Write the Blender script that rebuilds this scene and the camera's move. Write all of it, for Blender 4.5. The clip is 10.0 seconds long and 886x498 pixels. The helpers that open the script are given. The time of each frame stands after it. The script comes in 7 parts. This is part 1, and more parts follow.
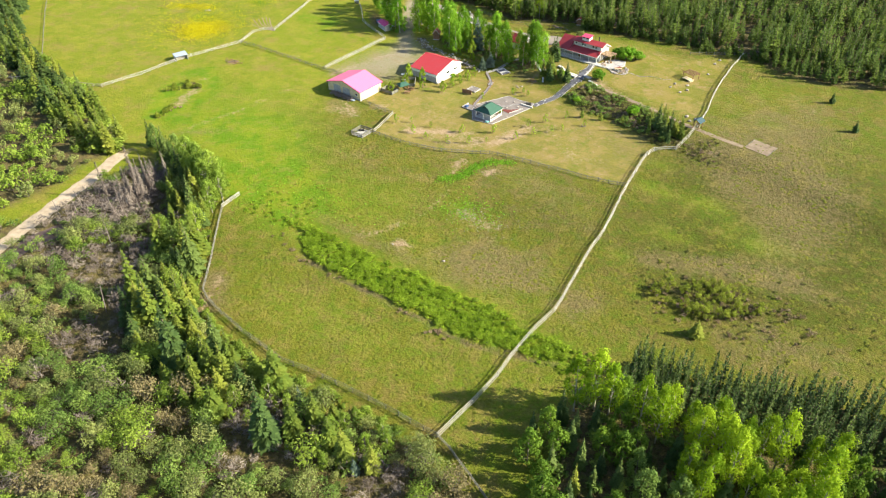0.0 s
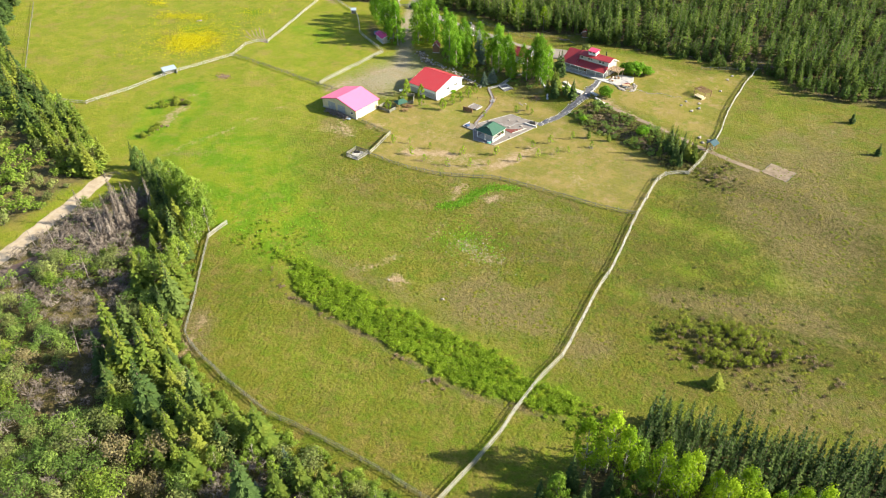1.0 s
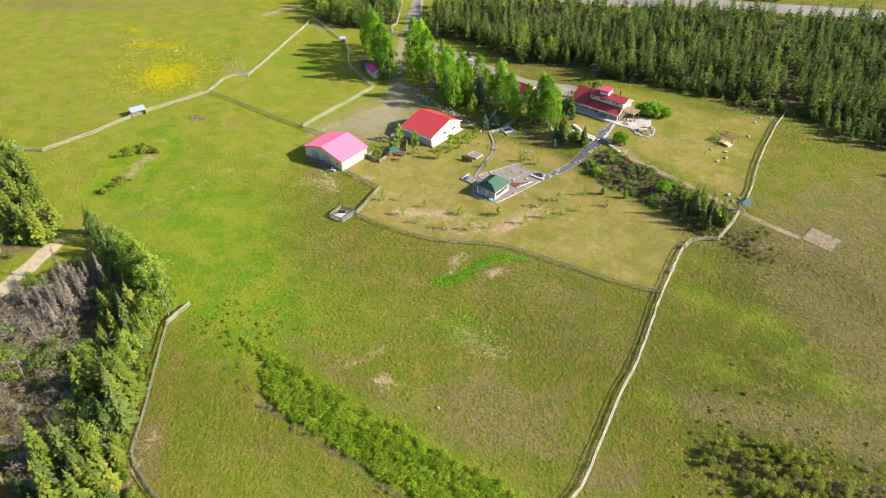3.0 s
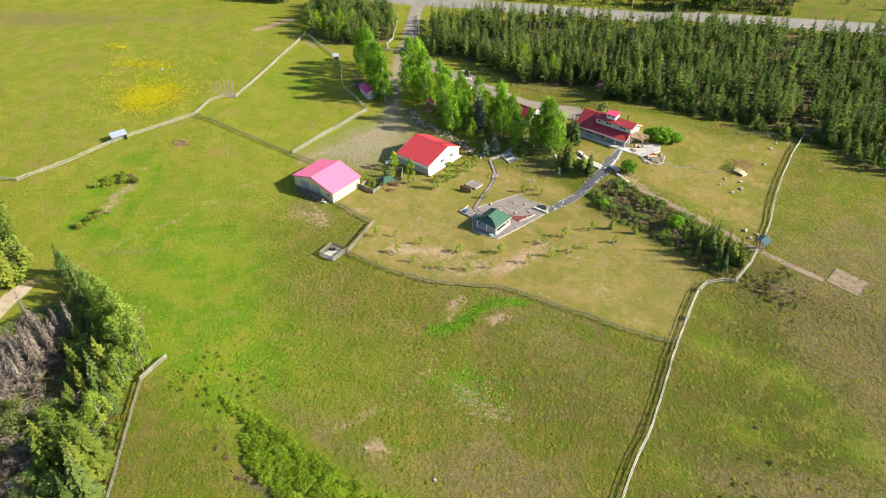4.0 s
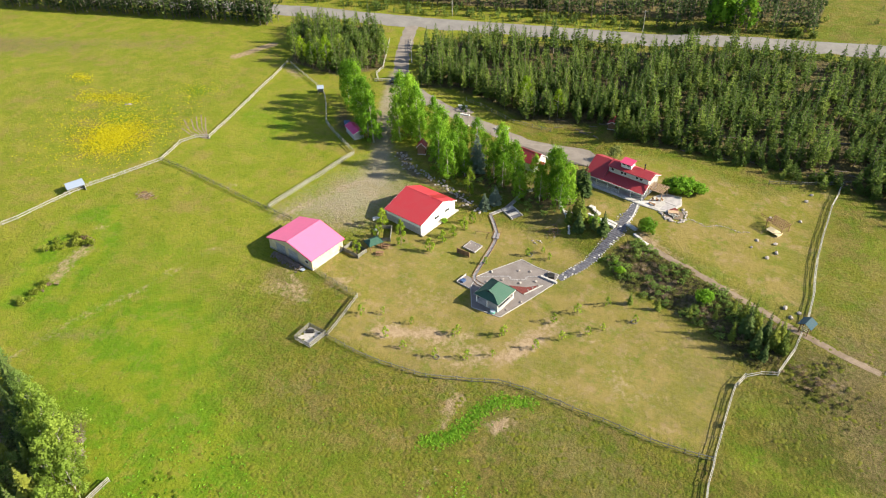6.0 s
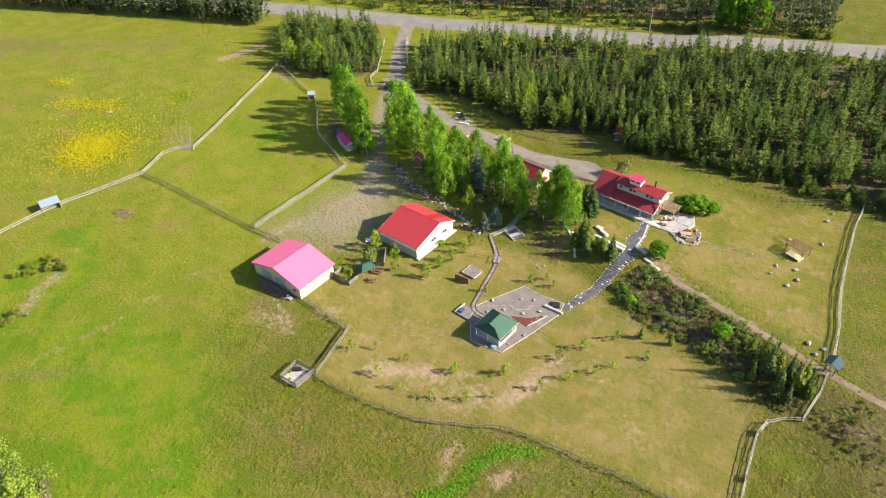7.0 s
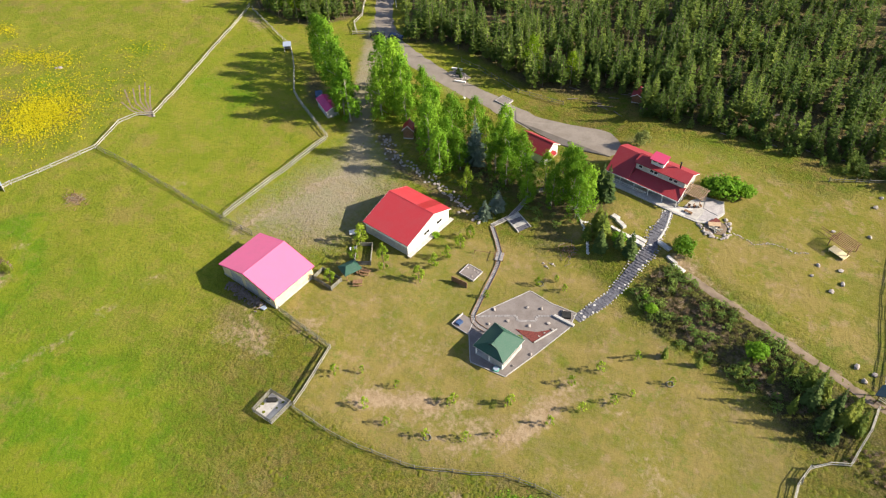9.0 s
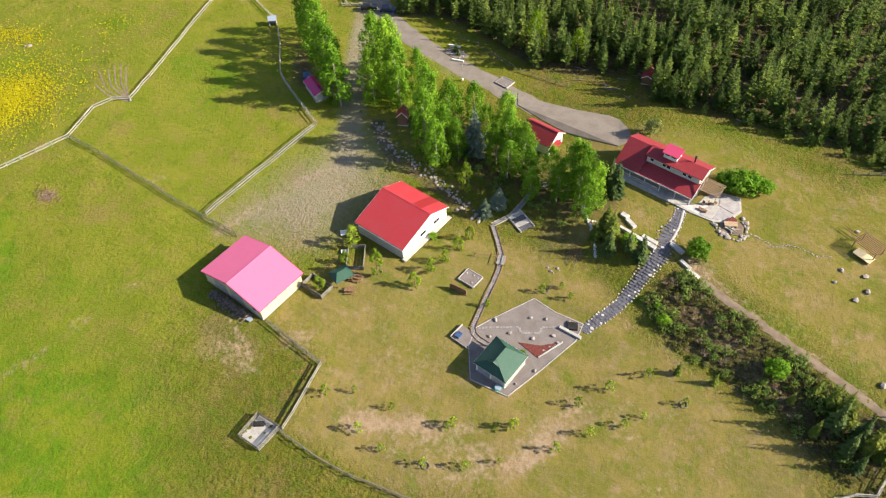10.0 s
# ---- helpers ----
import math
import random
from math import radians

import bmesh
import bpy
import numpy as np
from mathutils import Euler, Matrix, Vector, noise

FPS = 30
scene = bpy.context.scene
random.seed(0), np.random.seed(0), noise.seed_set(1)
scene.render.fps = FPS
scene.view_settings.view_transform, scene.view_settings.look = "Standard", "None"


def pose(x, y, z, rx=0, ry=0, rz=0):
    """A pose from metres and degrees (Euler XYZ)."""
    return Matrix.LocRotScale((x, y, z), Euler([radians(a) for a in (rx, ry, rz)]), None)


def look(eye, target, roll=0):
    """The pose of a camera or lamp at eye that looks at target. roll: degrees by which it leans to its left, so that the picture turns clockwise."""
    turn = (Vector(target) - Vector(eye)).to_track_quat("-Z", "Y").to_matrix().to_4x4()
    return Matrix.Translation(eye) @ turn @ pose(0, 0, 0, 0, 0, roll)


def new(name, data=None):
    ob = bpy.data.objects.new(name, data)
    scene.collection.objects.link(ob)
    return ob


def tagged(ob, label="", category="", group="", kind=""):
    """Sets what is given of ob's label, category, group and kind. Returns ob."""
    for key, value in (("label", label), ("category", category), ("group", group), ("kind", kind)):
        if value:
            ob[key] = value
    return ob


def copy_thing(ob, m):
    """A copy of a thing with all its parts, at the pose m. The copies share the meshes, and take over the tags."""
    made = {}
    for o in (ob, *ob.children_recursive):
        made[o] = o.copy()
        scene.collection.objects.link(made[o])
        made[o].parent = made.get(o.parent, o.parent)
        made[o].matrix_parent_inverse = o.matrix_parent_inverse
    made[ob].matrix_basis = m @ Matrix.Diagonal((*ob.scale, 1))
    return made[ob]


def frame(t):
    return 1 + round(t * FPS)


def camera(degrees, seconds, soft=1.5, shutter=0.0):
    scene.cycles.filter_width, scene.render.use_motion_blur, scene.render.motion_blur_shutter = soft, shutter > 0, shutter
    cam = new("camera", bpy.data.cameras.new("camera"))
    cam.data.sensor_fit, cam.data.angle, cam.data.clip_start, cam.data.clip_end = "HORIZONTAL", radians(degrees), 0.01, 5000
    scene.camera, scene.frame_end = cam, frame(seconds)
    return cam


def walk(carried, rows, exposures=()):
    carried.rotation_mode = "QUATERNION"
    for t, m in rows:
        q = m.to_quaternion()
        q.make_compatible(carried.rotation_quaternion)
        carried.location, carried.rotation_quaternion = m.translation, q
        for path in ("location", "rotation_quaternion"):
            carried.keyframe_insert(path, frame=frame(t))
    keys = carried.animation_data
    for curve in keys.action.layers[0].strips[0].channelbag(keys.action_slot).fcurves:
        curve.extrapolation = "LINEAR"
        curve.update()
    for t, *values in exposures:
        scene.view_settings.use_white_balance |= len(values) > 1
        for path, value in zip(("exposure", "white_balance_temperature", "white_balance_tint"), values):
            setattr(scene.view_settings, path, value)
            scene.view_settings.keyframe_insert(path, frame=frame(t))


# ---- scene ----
cam = camera(63.0, 10.0, 1.15)
PATH = [
    (0, (0.965, -0.289, 110.755), (0.142, 1.071, 109.541), -1.5),
    (0.5, (-2.549, 5.983, 110.748), (-3.372, 7.342, 109.534), -1.5),
    (1, (-6.074, 12.418, 110.735), (-6.898, 13.776, 109.519), -1.5),
    (1.5, (-9.686, 19.179, 110.718), (-10.511, 20.536, 109.502), -1.7),
    (2, (-13.414, 26.193, 110.703), (-14.24, 27.55, 109.488), -1.7),
    (2.5, (-17.256, 33.271, 110.715), (-18.082, 34.629, 109.5), -1.7),
    (4, (-28.797, 54.453, 110.967), (-29.621, 55.814, 109.756), -1.8),
    (4.5, (-32.466, 61.393, 111.014), (-33.291, 62.755, 109.803), -1.9),
    (5, (-36.0, 68.164, 111.084), (-36.822, 69.523, 109.869), -2.0),
    (5.5, (-39.503, 74.848, 111.156), (-40.325, 76.206, 109.94), -2.0),
    (6, (-43.059, 81.542, 111.182), (-43.879, 82.9, 109.964), -2.1),
    (7.5, (-53.64, 101.076, 111.116), (-54.431, 102.392, 109.834), -2.3),
    (8, (-57.098, 107.422, 111.115), (-57.866, 108.7, 109.782), -2.5),
    (8.5, (-60.547, 113.715, 111.095), (-61.293, 114.954, 109.713), -2.6),
    (9, (-64.029, 119.989, 111.071), (-64.752, 121.188, 109.643), -2.7),
    (9.5, (-67.564, 126.317, 111.045), (-68.262, 127.474, 109.571), -2.8),
    (10, (-71.166, 132.72, 111.015), (-71.837, 133.834, 109.495), -3.0),
]
walk(cam, [(t, look(eye, target, roll)) for t, eye, target, roll in PATH],
     [(0.0, 1.92, 6500, 8), (2.5, 1.69, 6500, 9), (5.0, 1.62, 6500, 11), (7.5, 1.56, 6500, 14), (10.0, 1.45, 6500, 16)])

# ---- light: clear morning, low sun ----
SUN_ELEV, SUN_AZ = radians(28.8), math.atan2(0.930, 0.368)
world = bpy.data.worlds.new("sky")
world.use_nodes = True
scene.world = world
wn = world.node_tree
sky = wn.nodes.new("ShaderNodeTexSky")
sky.sky_type, sky.sun_disc = "NISHITA", False
sky.sun_elevation, sky.sun_rotation = SUN_ELEV, SUN_AZ
wn.links.new(sky.outputs[0], wn.nodes["Background"].inputs[0])
wn.nodes["Background"].inputs[1].default_value = 0.072
sun = new("sun", bpy.data.lights.new("sun", "SUN"))
sun.data.energy, sun.data.angle, sun.data.color = 4.2, radians(0.6), (1.0, 0.91, 0.70)
SUN_DIR = Vector((math.sin(SUN_AZ) * math.cos(SUN_ELEV), math.cos(SUN_AZ) * math.cos(SUN_ELEV), math.sin(SUN_ELEV)))
sun.matrix_world = look(SUN_DIR * 200, (0, 0, 0))


# ---- materials ----
class Nodes:
    """A small helper round one node material."""

    def __init__(self, name):
        self.mat = bpy.data.materials.new(name)
        self.mat.use_nodes = True
        self.tree = self.mat.node_tree
        self.bsdf = self.tree.nodes["Principled BSDF"]

    def node(self, kind, **values):
        n = self.tree.nodes.new(kind)
        for key, value in values.items():
            n.inputs[key].default_value = value
        return n

    def link(self, a, b):
        self.tree.links.new(a, b)

    def noise(self, scale, detail=3.0, rough=0.6, coords=None):
        n = self.node("ShaderNodeTexNoise", Scale=scale, Detail=detail, Roughness=rough)
        self.link(coords or self.place(), n.inputs["Vector"])
        return n.outputs["Fac"]

    def place(self):
        return self.tree.nodes.new("ShaderNodeNewGeometry").outputs["Position"]

    def local(self):
        return self.tree.nodes.new("ShaderNodeTexCoord").outputs["Object"]

    def step(self, value, low, high):
        n = self.node("ShaderNodeMapRange")
        n.interpolation_type = "SMOOTHSTEP"
        n.inputs[1].default_value, n.inputs[2].default_value = low, high
        self.link(value, n.inputs[0])
        return n.outputs[0]

    def math(self, op, a, b):
        n = self.node("ShaderNodeMath")
        n.operation = op
        for slot, v in zip(n.inputs, (a, b)):
            if isinstance(v, (int, float)):
                slot.default_value = v
            else:
                self.link(v, slot)
        return n.outputs[0]

    def mix(self, fac, a, b, blend="MIX"):
        n = self.node("ShaderNodeMix")
        n.data_type, n.blend_type = "RGBA", blend
        for slot, v in zip((n.inputs[0], n.inputs[6], n.inputs[7]), (fac, a, b)):
            if isinstance(v, (int, float)):
                slot.default_value = v
            elif isinstance(v, tuple):
                slot.default_value = (*v, 1.0)
            else:
                self.link(v, slot)
        return n.outputs[2]

    def bump(self, height, strength, distance):
        n = self.node("ShaderNodeBump", Strength=strength, Distance=distance)
        self.link(height, n.inputs["Height"])
        self.link(n.outputs[0], self.bsdf.inputs["Normal"])

    def done(self, colour, rough, metal=0.0, spec=0.4):
        if isinstance(colour, tuple):
            self.bsdf.inputs["Base Color"].default_value = (*colour, 1.0)
        else:
            self.link(colour, self.bsdf.inputs["Base Color"])
        if isinstance(rough, (int, float)):
            self.bsdf.inputs["Roughness"].default_value = rough
        else:
            self.link(rough, self.bsdf.inputs["Roughness"])
        self.bsdf.inputs["Metallic"].default_value = metal
        self.bsdf.inputs["Specular IOR Level"].default_value = spec
        return self.mat


def plain(name, dark, light, rough=0.8, scale=2.0, metal=0.0, spec=0.3, bump=0.0, vary=0.0):
    """Two tones mixed at two scales, with wear and, for pieces, a shift from piece to piece."""
    n = Nodes(name)
    a = n.noise(scale, 5.0)
    b = n.noise(scale * 7.3, 3.0)
    c = n.mix(n.step(a, 0.3, 0.7), dark, light)
    c = n.mix(n.math("MULTIPLY", n.step(b, 0.45, 0.75), 0.35), c, tuple(v * 0.62 for v in dark))
    if vary:
        r = n.node("ShaderNodeObjectInfo").outputs["Random"]
        c = n.mix(n.math("MULTIPLY", r, vary), c, tuple(v * 0.45 for v in dark))
    if bump:
        n.bump(b, bump, 0.05)
    return n.done(c, rough, metal, spec)


def foliage(name, dark, mid, light, glow=0.35):
    """Leaves: tones vary from spray to spray and tree to tree; some light passes through."""
    n = Nodes(name)
    isle = n.node("ShaderNodeNewGeometry").outputs["Random Per Island"]
    tone = n.node("ShaderNodeAttribute")
    tone.attribute_name = "tone"
    each = n.math("FRACT", n.math("ADD", n.node("ShaderNodeObjectInfo").outputs["Random"], tone.outputs["Fac"]), 0.0)
    c = n.mix(isle, dark, mid)
    c = n.mix(n.math("MULTIPLY", n.step(each, 0.55, 0.95), 0.7), c, light)
    c = n.mix(n.math("MULTIPLY", n.step(n.noise(0.22, 2.0), 0.42, 0.72), 0.5), c, light)
    c = n.mix(n.math("MULTIPLY", n.step(each, 0.5, 0.0), 0.55), c, tuple(v * 0.6 for v in dark))
    n.done(c, 0.7, 0.0, 0.12)
    t = n.node("ShaderNodeBsdfTranslucent")
    n.link(n.mix(0.5, c, light), t.inputs[0])
    m = n.node("ShaderNodeMixShader")
    m.inputs[0].default_value = glow
    n.link(n.bsdf.outputs[0], m.inputs[1])
    n.link(t.outputs[0], m.inputs[2])
    n.link(m.outputs[0], n.tree.nodes["Material Output"].inputs[0])
    return n.mat


def ground_material():
    """Meadow: grass of several tones, with lush, dry, bare, gravelled and shaded-floor zones laid in by the sheet's own attributes."""
    n = Nodes("meadow")
    one = n.node("ShaderNodeAttribute")
    one.attribute_name = "zone_a"
    two = n.node("ShaderNodeAttribute")
    two.attribute_name = "zone_b"
    s1 = n.node("ShaderNodeSeparateColor")
    s2 = n.node("ShaderNodeSeparateColor")
    n.link(one.outputs["Color"], s1.inputs[0])
    n.link(two.outputs["Color"], s2.inputs[0])
    lush, dry, bare = s1.outputs[0], s1.outputs[1], s1.outputs[2]
    gravel, floor, mown = s2.outputs[0], s2.outputs[1], s2.outputs[2]
    three = n.node("ShaderNodeAttribute")
    three.attribute_name = "zone_c"
    pale = three.outputs["Fac"]
    four = n.node("ShaderNodeAttribute")
    four.attribute_name = "zone_d"
    sedge = four.outputs["Fac"]
    big, mid, small, tiny = n.noise(0.035, 3.0), n.noise(0.13, 8.0, 0.66), n.noise(0.9, 4.0, 0.7), n.noise(4.5, 3.0, 0.7)

    def zone(z, amount=0.55, soft=0.16):
        v = n.math("ADD", z, n.math("MULTIPLY", n.math("SUBTRACT", mid, 0.5), amount))
        v = n.math("ADD", v, n.math("MULTIPLY", n.math("SUBTRACT", small, 0.5), amount))
        return n.step(v, 0.5 - soft, 0.5 + soft)

    rust = n.noise(0.07, 4.0, 0.7)
    patch = n.noise(0.32, 8.0, 0.76)
    hump = n.noise(1.1, 6.0, 0.72)
    grass = n.mix(n.step(big, 0.38, 0.62), (0.142, 0.132, 0.017), (0.108, 0.130, 0.010))
    grass = n.mix(n.math("MULTIPLY", n.step(mid, 0.47, 0.60), 0.8), grass, (0.176, 0.126, 0.042))
    grass = n.mix(n.math("MULTIPLY", n.step(rust, 0.50, 0.64), 0.65), grass, (0.150, 0.106, 0.038))
    grass = n.mix(n.math("MULTIPLY", n.step(patch, 0.48, 0.58), 0.75), grass, (0.084, 0.130, 0.008))
    grass = n.mix(n.math("MULTIPLY", zone(pale, 0.6, 0.35), 0.9), grass, n.mix(n.step(mid, 0.42, 0.60), (0.158, 0.190, 0.012), n.mix(n.step(rust, 0.47, 0.60), (0.205, 0.210, 0.022), (0.200, 0.172, 0.038))))
    turf = n.mix(n.step(mid, 0.42, 0.58), (0.212, 0.164, 0.053), (0.160, 0.148, 0.022))
    turf = n.mix(n.math("MULTIPLY", n.step(patch, 0.52, 0.60), 0.75), turf, (0.262, 0.186, 0.102))
    turf = n.mix(n.math("MULTIPLY", n.step(rust, 0.50, 0.60), 0.75), turf, (0.126, 0.130, 0.017))
    spread = n.node("ShaderNodeSeparateXYZ")
    n.link(n.place(), spread.inputs[0])
    rows = n.math("SINE", n.math("MULTIPLY", n.math("ADD", spread.outputs[1], n.math("MULTIPLY", n.math("ADD", spread.outputs[0], n.math("MULTIPLY", mid, 9.0)), 0.12)), 4.6), 0.0)
    turf = n.mix(n.math("MULTIPLY", n.step(rows, 0.0, 0.9), 0.10), turf, (0.235, 0.215, 0.070))
    grass = n.mix(n.math("MULTIPLY", zone(sedge, 0.7, 0.45), 0.95), grass, n.mix(n.step(patch, 0.45, 0.60), (0.064, 0.060, 0.011), (0.054, 0.078, 0.006)))
    grass = n.mix(zone(mown, 0.5, 0.3), grass, turf)
    green = n.mix(n.step(mid, 0.42, 0.58), (0.082, 0.170, 0.004), (0.148, 0.190, 0.009))
    grass = n.mix(n.math("MULTIPLY", zone(lush, 1.1, 0.4), 0.9), grass, green)
    grass = n.mix(n.math("MULTIPLY", zone(dry, 0.9, 0.3), 0.85), grass, n.mix(n.step(small, 0.35, 0.65), (0.128, 0.096, 0.046), (0.178, 0.136, 0.066)))
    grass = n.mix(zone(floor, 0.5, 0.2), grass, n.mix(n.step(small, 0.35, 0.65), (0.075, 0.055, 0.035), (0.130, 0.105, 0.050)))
    mottle = n.noise(0.21, 9.0, 0.74)
    grass = n.mix(n.math("MULTIPLY", n.step(mottle, 0.50, 0.62), 0.42), grass, (0.215, 0.168, 0.046))
    grass = n.mix(n.math("MULTIPLY", n.step(mottle, 0.47, 0.36), 0.48), grass, (0.082, 0.132, 0.006))
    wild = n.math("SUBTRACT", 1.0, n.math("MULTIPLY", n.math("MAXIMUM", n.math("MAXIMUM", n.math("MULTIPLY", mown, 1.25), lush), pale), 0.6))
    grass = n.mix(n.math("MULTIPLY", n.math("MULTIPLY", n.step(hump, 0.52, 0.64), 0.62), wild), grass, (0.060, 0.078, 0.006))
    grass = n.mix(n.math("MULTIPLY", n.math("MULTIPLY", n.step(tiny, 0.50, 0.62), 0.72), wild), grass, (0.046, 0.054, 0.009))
    grass = n.mix(n.math("MULTIPLY", n.step(tiny, 0.46, 0.32), 0.24), grass, (0.250, 0.235, 0.070))
    soil = n.mix(n.step(small, 0.3, 0.7), (0.230, 0.155, 0.095), (0.340, 0.255, 0.170))
    c = n.mix(n.math("MULTIPLY", zone(bare, 1.1, 0.28), 0.85), grass, soil)
    stones = n.mix(n.step(tiny, 0.25, 0.75), (0.225, 0.188, 0.145), (0.290, 0.250, 0.198))
    stones = n.mix(n.math("MULTIPLY", n.step(mid, 0.5, 0.66), 0.5), stones, (0.185, 0.158, 0.070))
    c = n.mix(n.math("MULTIPLY", zone(gravel, 0.7, 0.42), 0.78), c, stones)
    lift = n.math("MULTIPLY", n.math("ADD", n.math("ADD", hump, small), n.math("MULTIPLY", tiny, 0.4)), wild)
    n.bump(lift, 1.0, 0.5)
    return n.done(c, 0.95, 0.0, 0.1)


def roof_metal(name, colour, rough=0.38):
    """Painted sheet metal, a little chalked and streaked."""
    n = Nodes(name)
    a, b = n.noise(0.5, 4.0), n.noise(5.0, 3.0)
    c = n.mix(n.math("MULTIPLY", n.step(a, 0.35, 0.7), 0.3), colour, tuple(min(1.0, v * 0.75 + 0.03) for v in colour))
    c = n.mix(n.math("MULTIPLY", n.step(b, 0.5, 0.8), 0.12), c, (0.35, 0.30, 0.28))
    return n.done(c, n.math("ADD", rough, n.math("MULTIPLY", b, 0.2)), 0.0, 0.5)


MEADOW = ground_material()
GRAVEL = plain("gravel", (0.185, 0.158, 0.135), (0.235, 0.205, 0.178), 0.95, 0.35, bump=0.4)
PAD_GRAVEL = plain("grey_pea_gravel", (0.165, 0.142, 0.132), (0.21, 0.185, 0.175), 0.95, 0.5, bump=0.3)
ASPHALT = plain("worn_asphalt", (0.165, 0.155, 0.145), (0.225, 0.212, 0.195), 0.9, 0.15)
DIRT = plain("packed_dirt", (0.155, 0.115, 0.08), (0.24, 0.185, 0.135), 0.95, 0.6, bump=0.3)
MUD = plain("dark_creek_mud", (0.05, 0.035, 0.035), (0.12, 0.08, 0.07), 0.5, 0.5)
RED_ROOF = roof_metal("red_sheet_metal", (0.375, 0.023, 0.032), 0.6)
RED_DARK = roof_metal("deep_red_sheet_metal", (0.27, 0.014, 0.018))
HOUSE_RED = roof_metal("crimson_sheet_metal", (0.27, 0.018, 0.026), 0.5)
PINK_ROOF = roof_metal("pink_sheet_metal", (0.67, 0.135, 0.265), 0.6)
MAGENTA_ROOF = roof_metal("magenta_sheet_metal", (0.50, 0.010, 0.14))
GREEN_ROOF = roof_metal("green_sheet_metal", (0.010, 0.068, 0.042), 0.6)
BLUE_ROOF = roof_metal("blue_green_sheet_metal", (0.018, 0.055, 0.075), 0.8)
TIN_ROOF = roof_metal("galvanised_sheet", (0.26, 0.31, 0.40), 0.45)
WHITE = plain("white_siding", (0.70, 0.69, 0.66), (0.82, 0.81, 0.79), 0.6, 0.8)
CREAM = plain("cream_siding", (0.58, 0.47, 0.27), (0.68, 0.57, 0.36), 0.7, 0.8)
GREY_WALL = plain("grey_weathered_siding", (0.30, 0.29, 0.28), (0.42, 0.41, 0.39), 0.8, 1.5)
WHITE_STONE = plain("white_stone", (0.42, 0.405, 0.39), (0.62, 0.60, 0.575), 0.85, 1.2, vary=0.35)
BASE = plain("concrete", (0.34, 0.33, 0.31), (0.48, 0.46, 0.43), 0.9, 1.2)
PALE = plain("pale_slab", (0.34, 0.325, 0.31), (0.50, 0.48, 0.455), 0.85, 1.0, vary=0.3)
RAIL = plain("weathered_rail", (0.30, 0.288, 0.248), (0.45, 0.432, 0.378), 0.9, 2.0, vary=0.3)
OLD_RAIL = plain("grey_old_rail", (0.125, 0.122, 0.10), (0.225, 0.218, 0.18), 0.95, 2.0, vary=0.3)
WOOD = plain("brown_timber", (0.16, 0.085, 0.045), (0.27, 0.16, 0.09), 0.8, 3.0, vary=0.2)
TAN_WOOD = plain("tan_timber", (0.34, 0.23, 0.14), (0.48, 0.35, 0.23), 0.8, 3.0, vary=0.2)
STONE = plain("fieldstone", (0.27, 0.235, 0.215), (0.44, 0.395, 0.365), 0.9, 1.6, bump=0.3, vary=0.35)
SLATE = plain("dark_flagstone", (0.085, 0.085, 0.105), (0.17, 0.17, 0.195), 0.8, 1.6, vary=0.4)
RED_MULCH = plain("red_mulch", (0.10, 0.026, 0.024), (0.19, 0.05, 0.04), 0.95, 3.0, bump=0.4)
BARK = plain("bark", (0.10, 0.08, 0.06), (0.20, 0.17, 0.13), 0.95, 4.0)
PALE_BARK = plain("pale_aspen_bark", (0.22, 0.20, 0.155), (0.38, 0.355, 0.285), 0.9, 3.0)
DEAD = plain("dead_grey_wood", (0.13, 0.105, 0.095), (0.22, 0.185, 0.165), 0.95, 2.0)
GLASS = Nodes("dark_glass").done((0.03, 0.035, 0.04), 0.08, 0.0, 0.6)
BLACK = plain("dark_void", (0.012, 0.012, 0.012), (0.03, 0.03, 0.03), 0.9, 2.0)
TEAL = plain("teal_plastic", (0.06, 0.34, 0.26), (0.12, 0.45, 0.36), 0.5, 2.0)
BLUE = plain("blue_tarp", (0.03, 0.06, 0.15), (0.06, 0.11, 0.23), 0.5, 2.0)
CAR_DARK = Nodes("dark_car_paint").done((0.02, 0.022, 0.026), 0.25, 0.3, 0.6)
CAR_BLUE = Nodes("navy_car_paint").done((0.03, 0.05, 0.11), 0.25, 0.3, 0.6)
RUBBER = plain("rubber", (0.015, 0.015, 0.015), (0.03, 0.03, 0.03), 0.9, 3.0)
ASPEN_LEAF = foliage("aspen_leaves", (0.110, 0.205, 0.008), (0.205, 0.330, 0.012), (0.320, 0.435, 0.022), 0.42)
YARD_LEAF = foliage("poplar_leaves", (0.080, 0.200, 0.012), (0.155, 0.320, 0.020), (0.260, 0.430, 0.032), 0.40)
WILLOW_LEAF = foliage("willow_leaves", (0.165, 0.205, 0.068), (0.240, 0.285, 0.090), (0.315, 0.345, 0.110), 0.52)
ALDER_LEAF = foliage("alder_leaves", (0.112, 0.192, 0.045), (0.185, 0.280, 0.062), (0.260, 0.350, 0.078), 0.48)
WEST_LEAF = foliage("spring_willow_leaves", (0.150, 0.235, 0.034), (0.225, 0.325, 0.048), (0.300, 0.385, 0.060), 0.48)
SHRUB_LEAF = foliage("shrub_leaves", (0.160, 0.258, 0.018), (0.240, 0.360, 0.026), (0.320, 0.435, 0.038), 0.5)
OLIVE_LEAF = foliage("olive_shrub_leaves", (0.150, 0.195, 0.022), (0.225, 0.278, 0.034), (0.300, 0.345, 0.048), 0.48)
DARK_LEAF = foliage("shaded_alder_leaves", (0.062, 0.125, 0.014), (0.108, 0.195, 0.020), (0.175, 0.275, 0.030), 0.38)
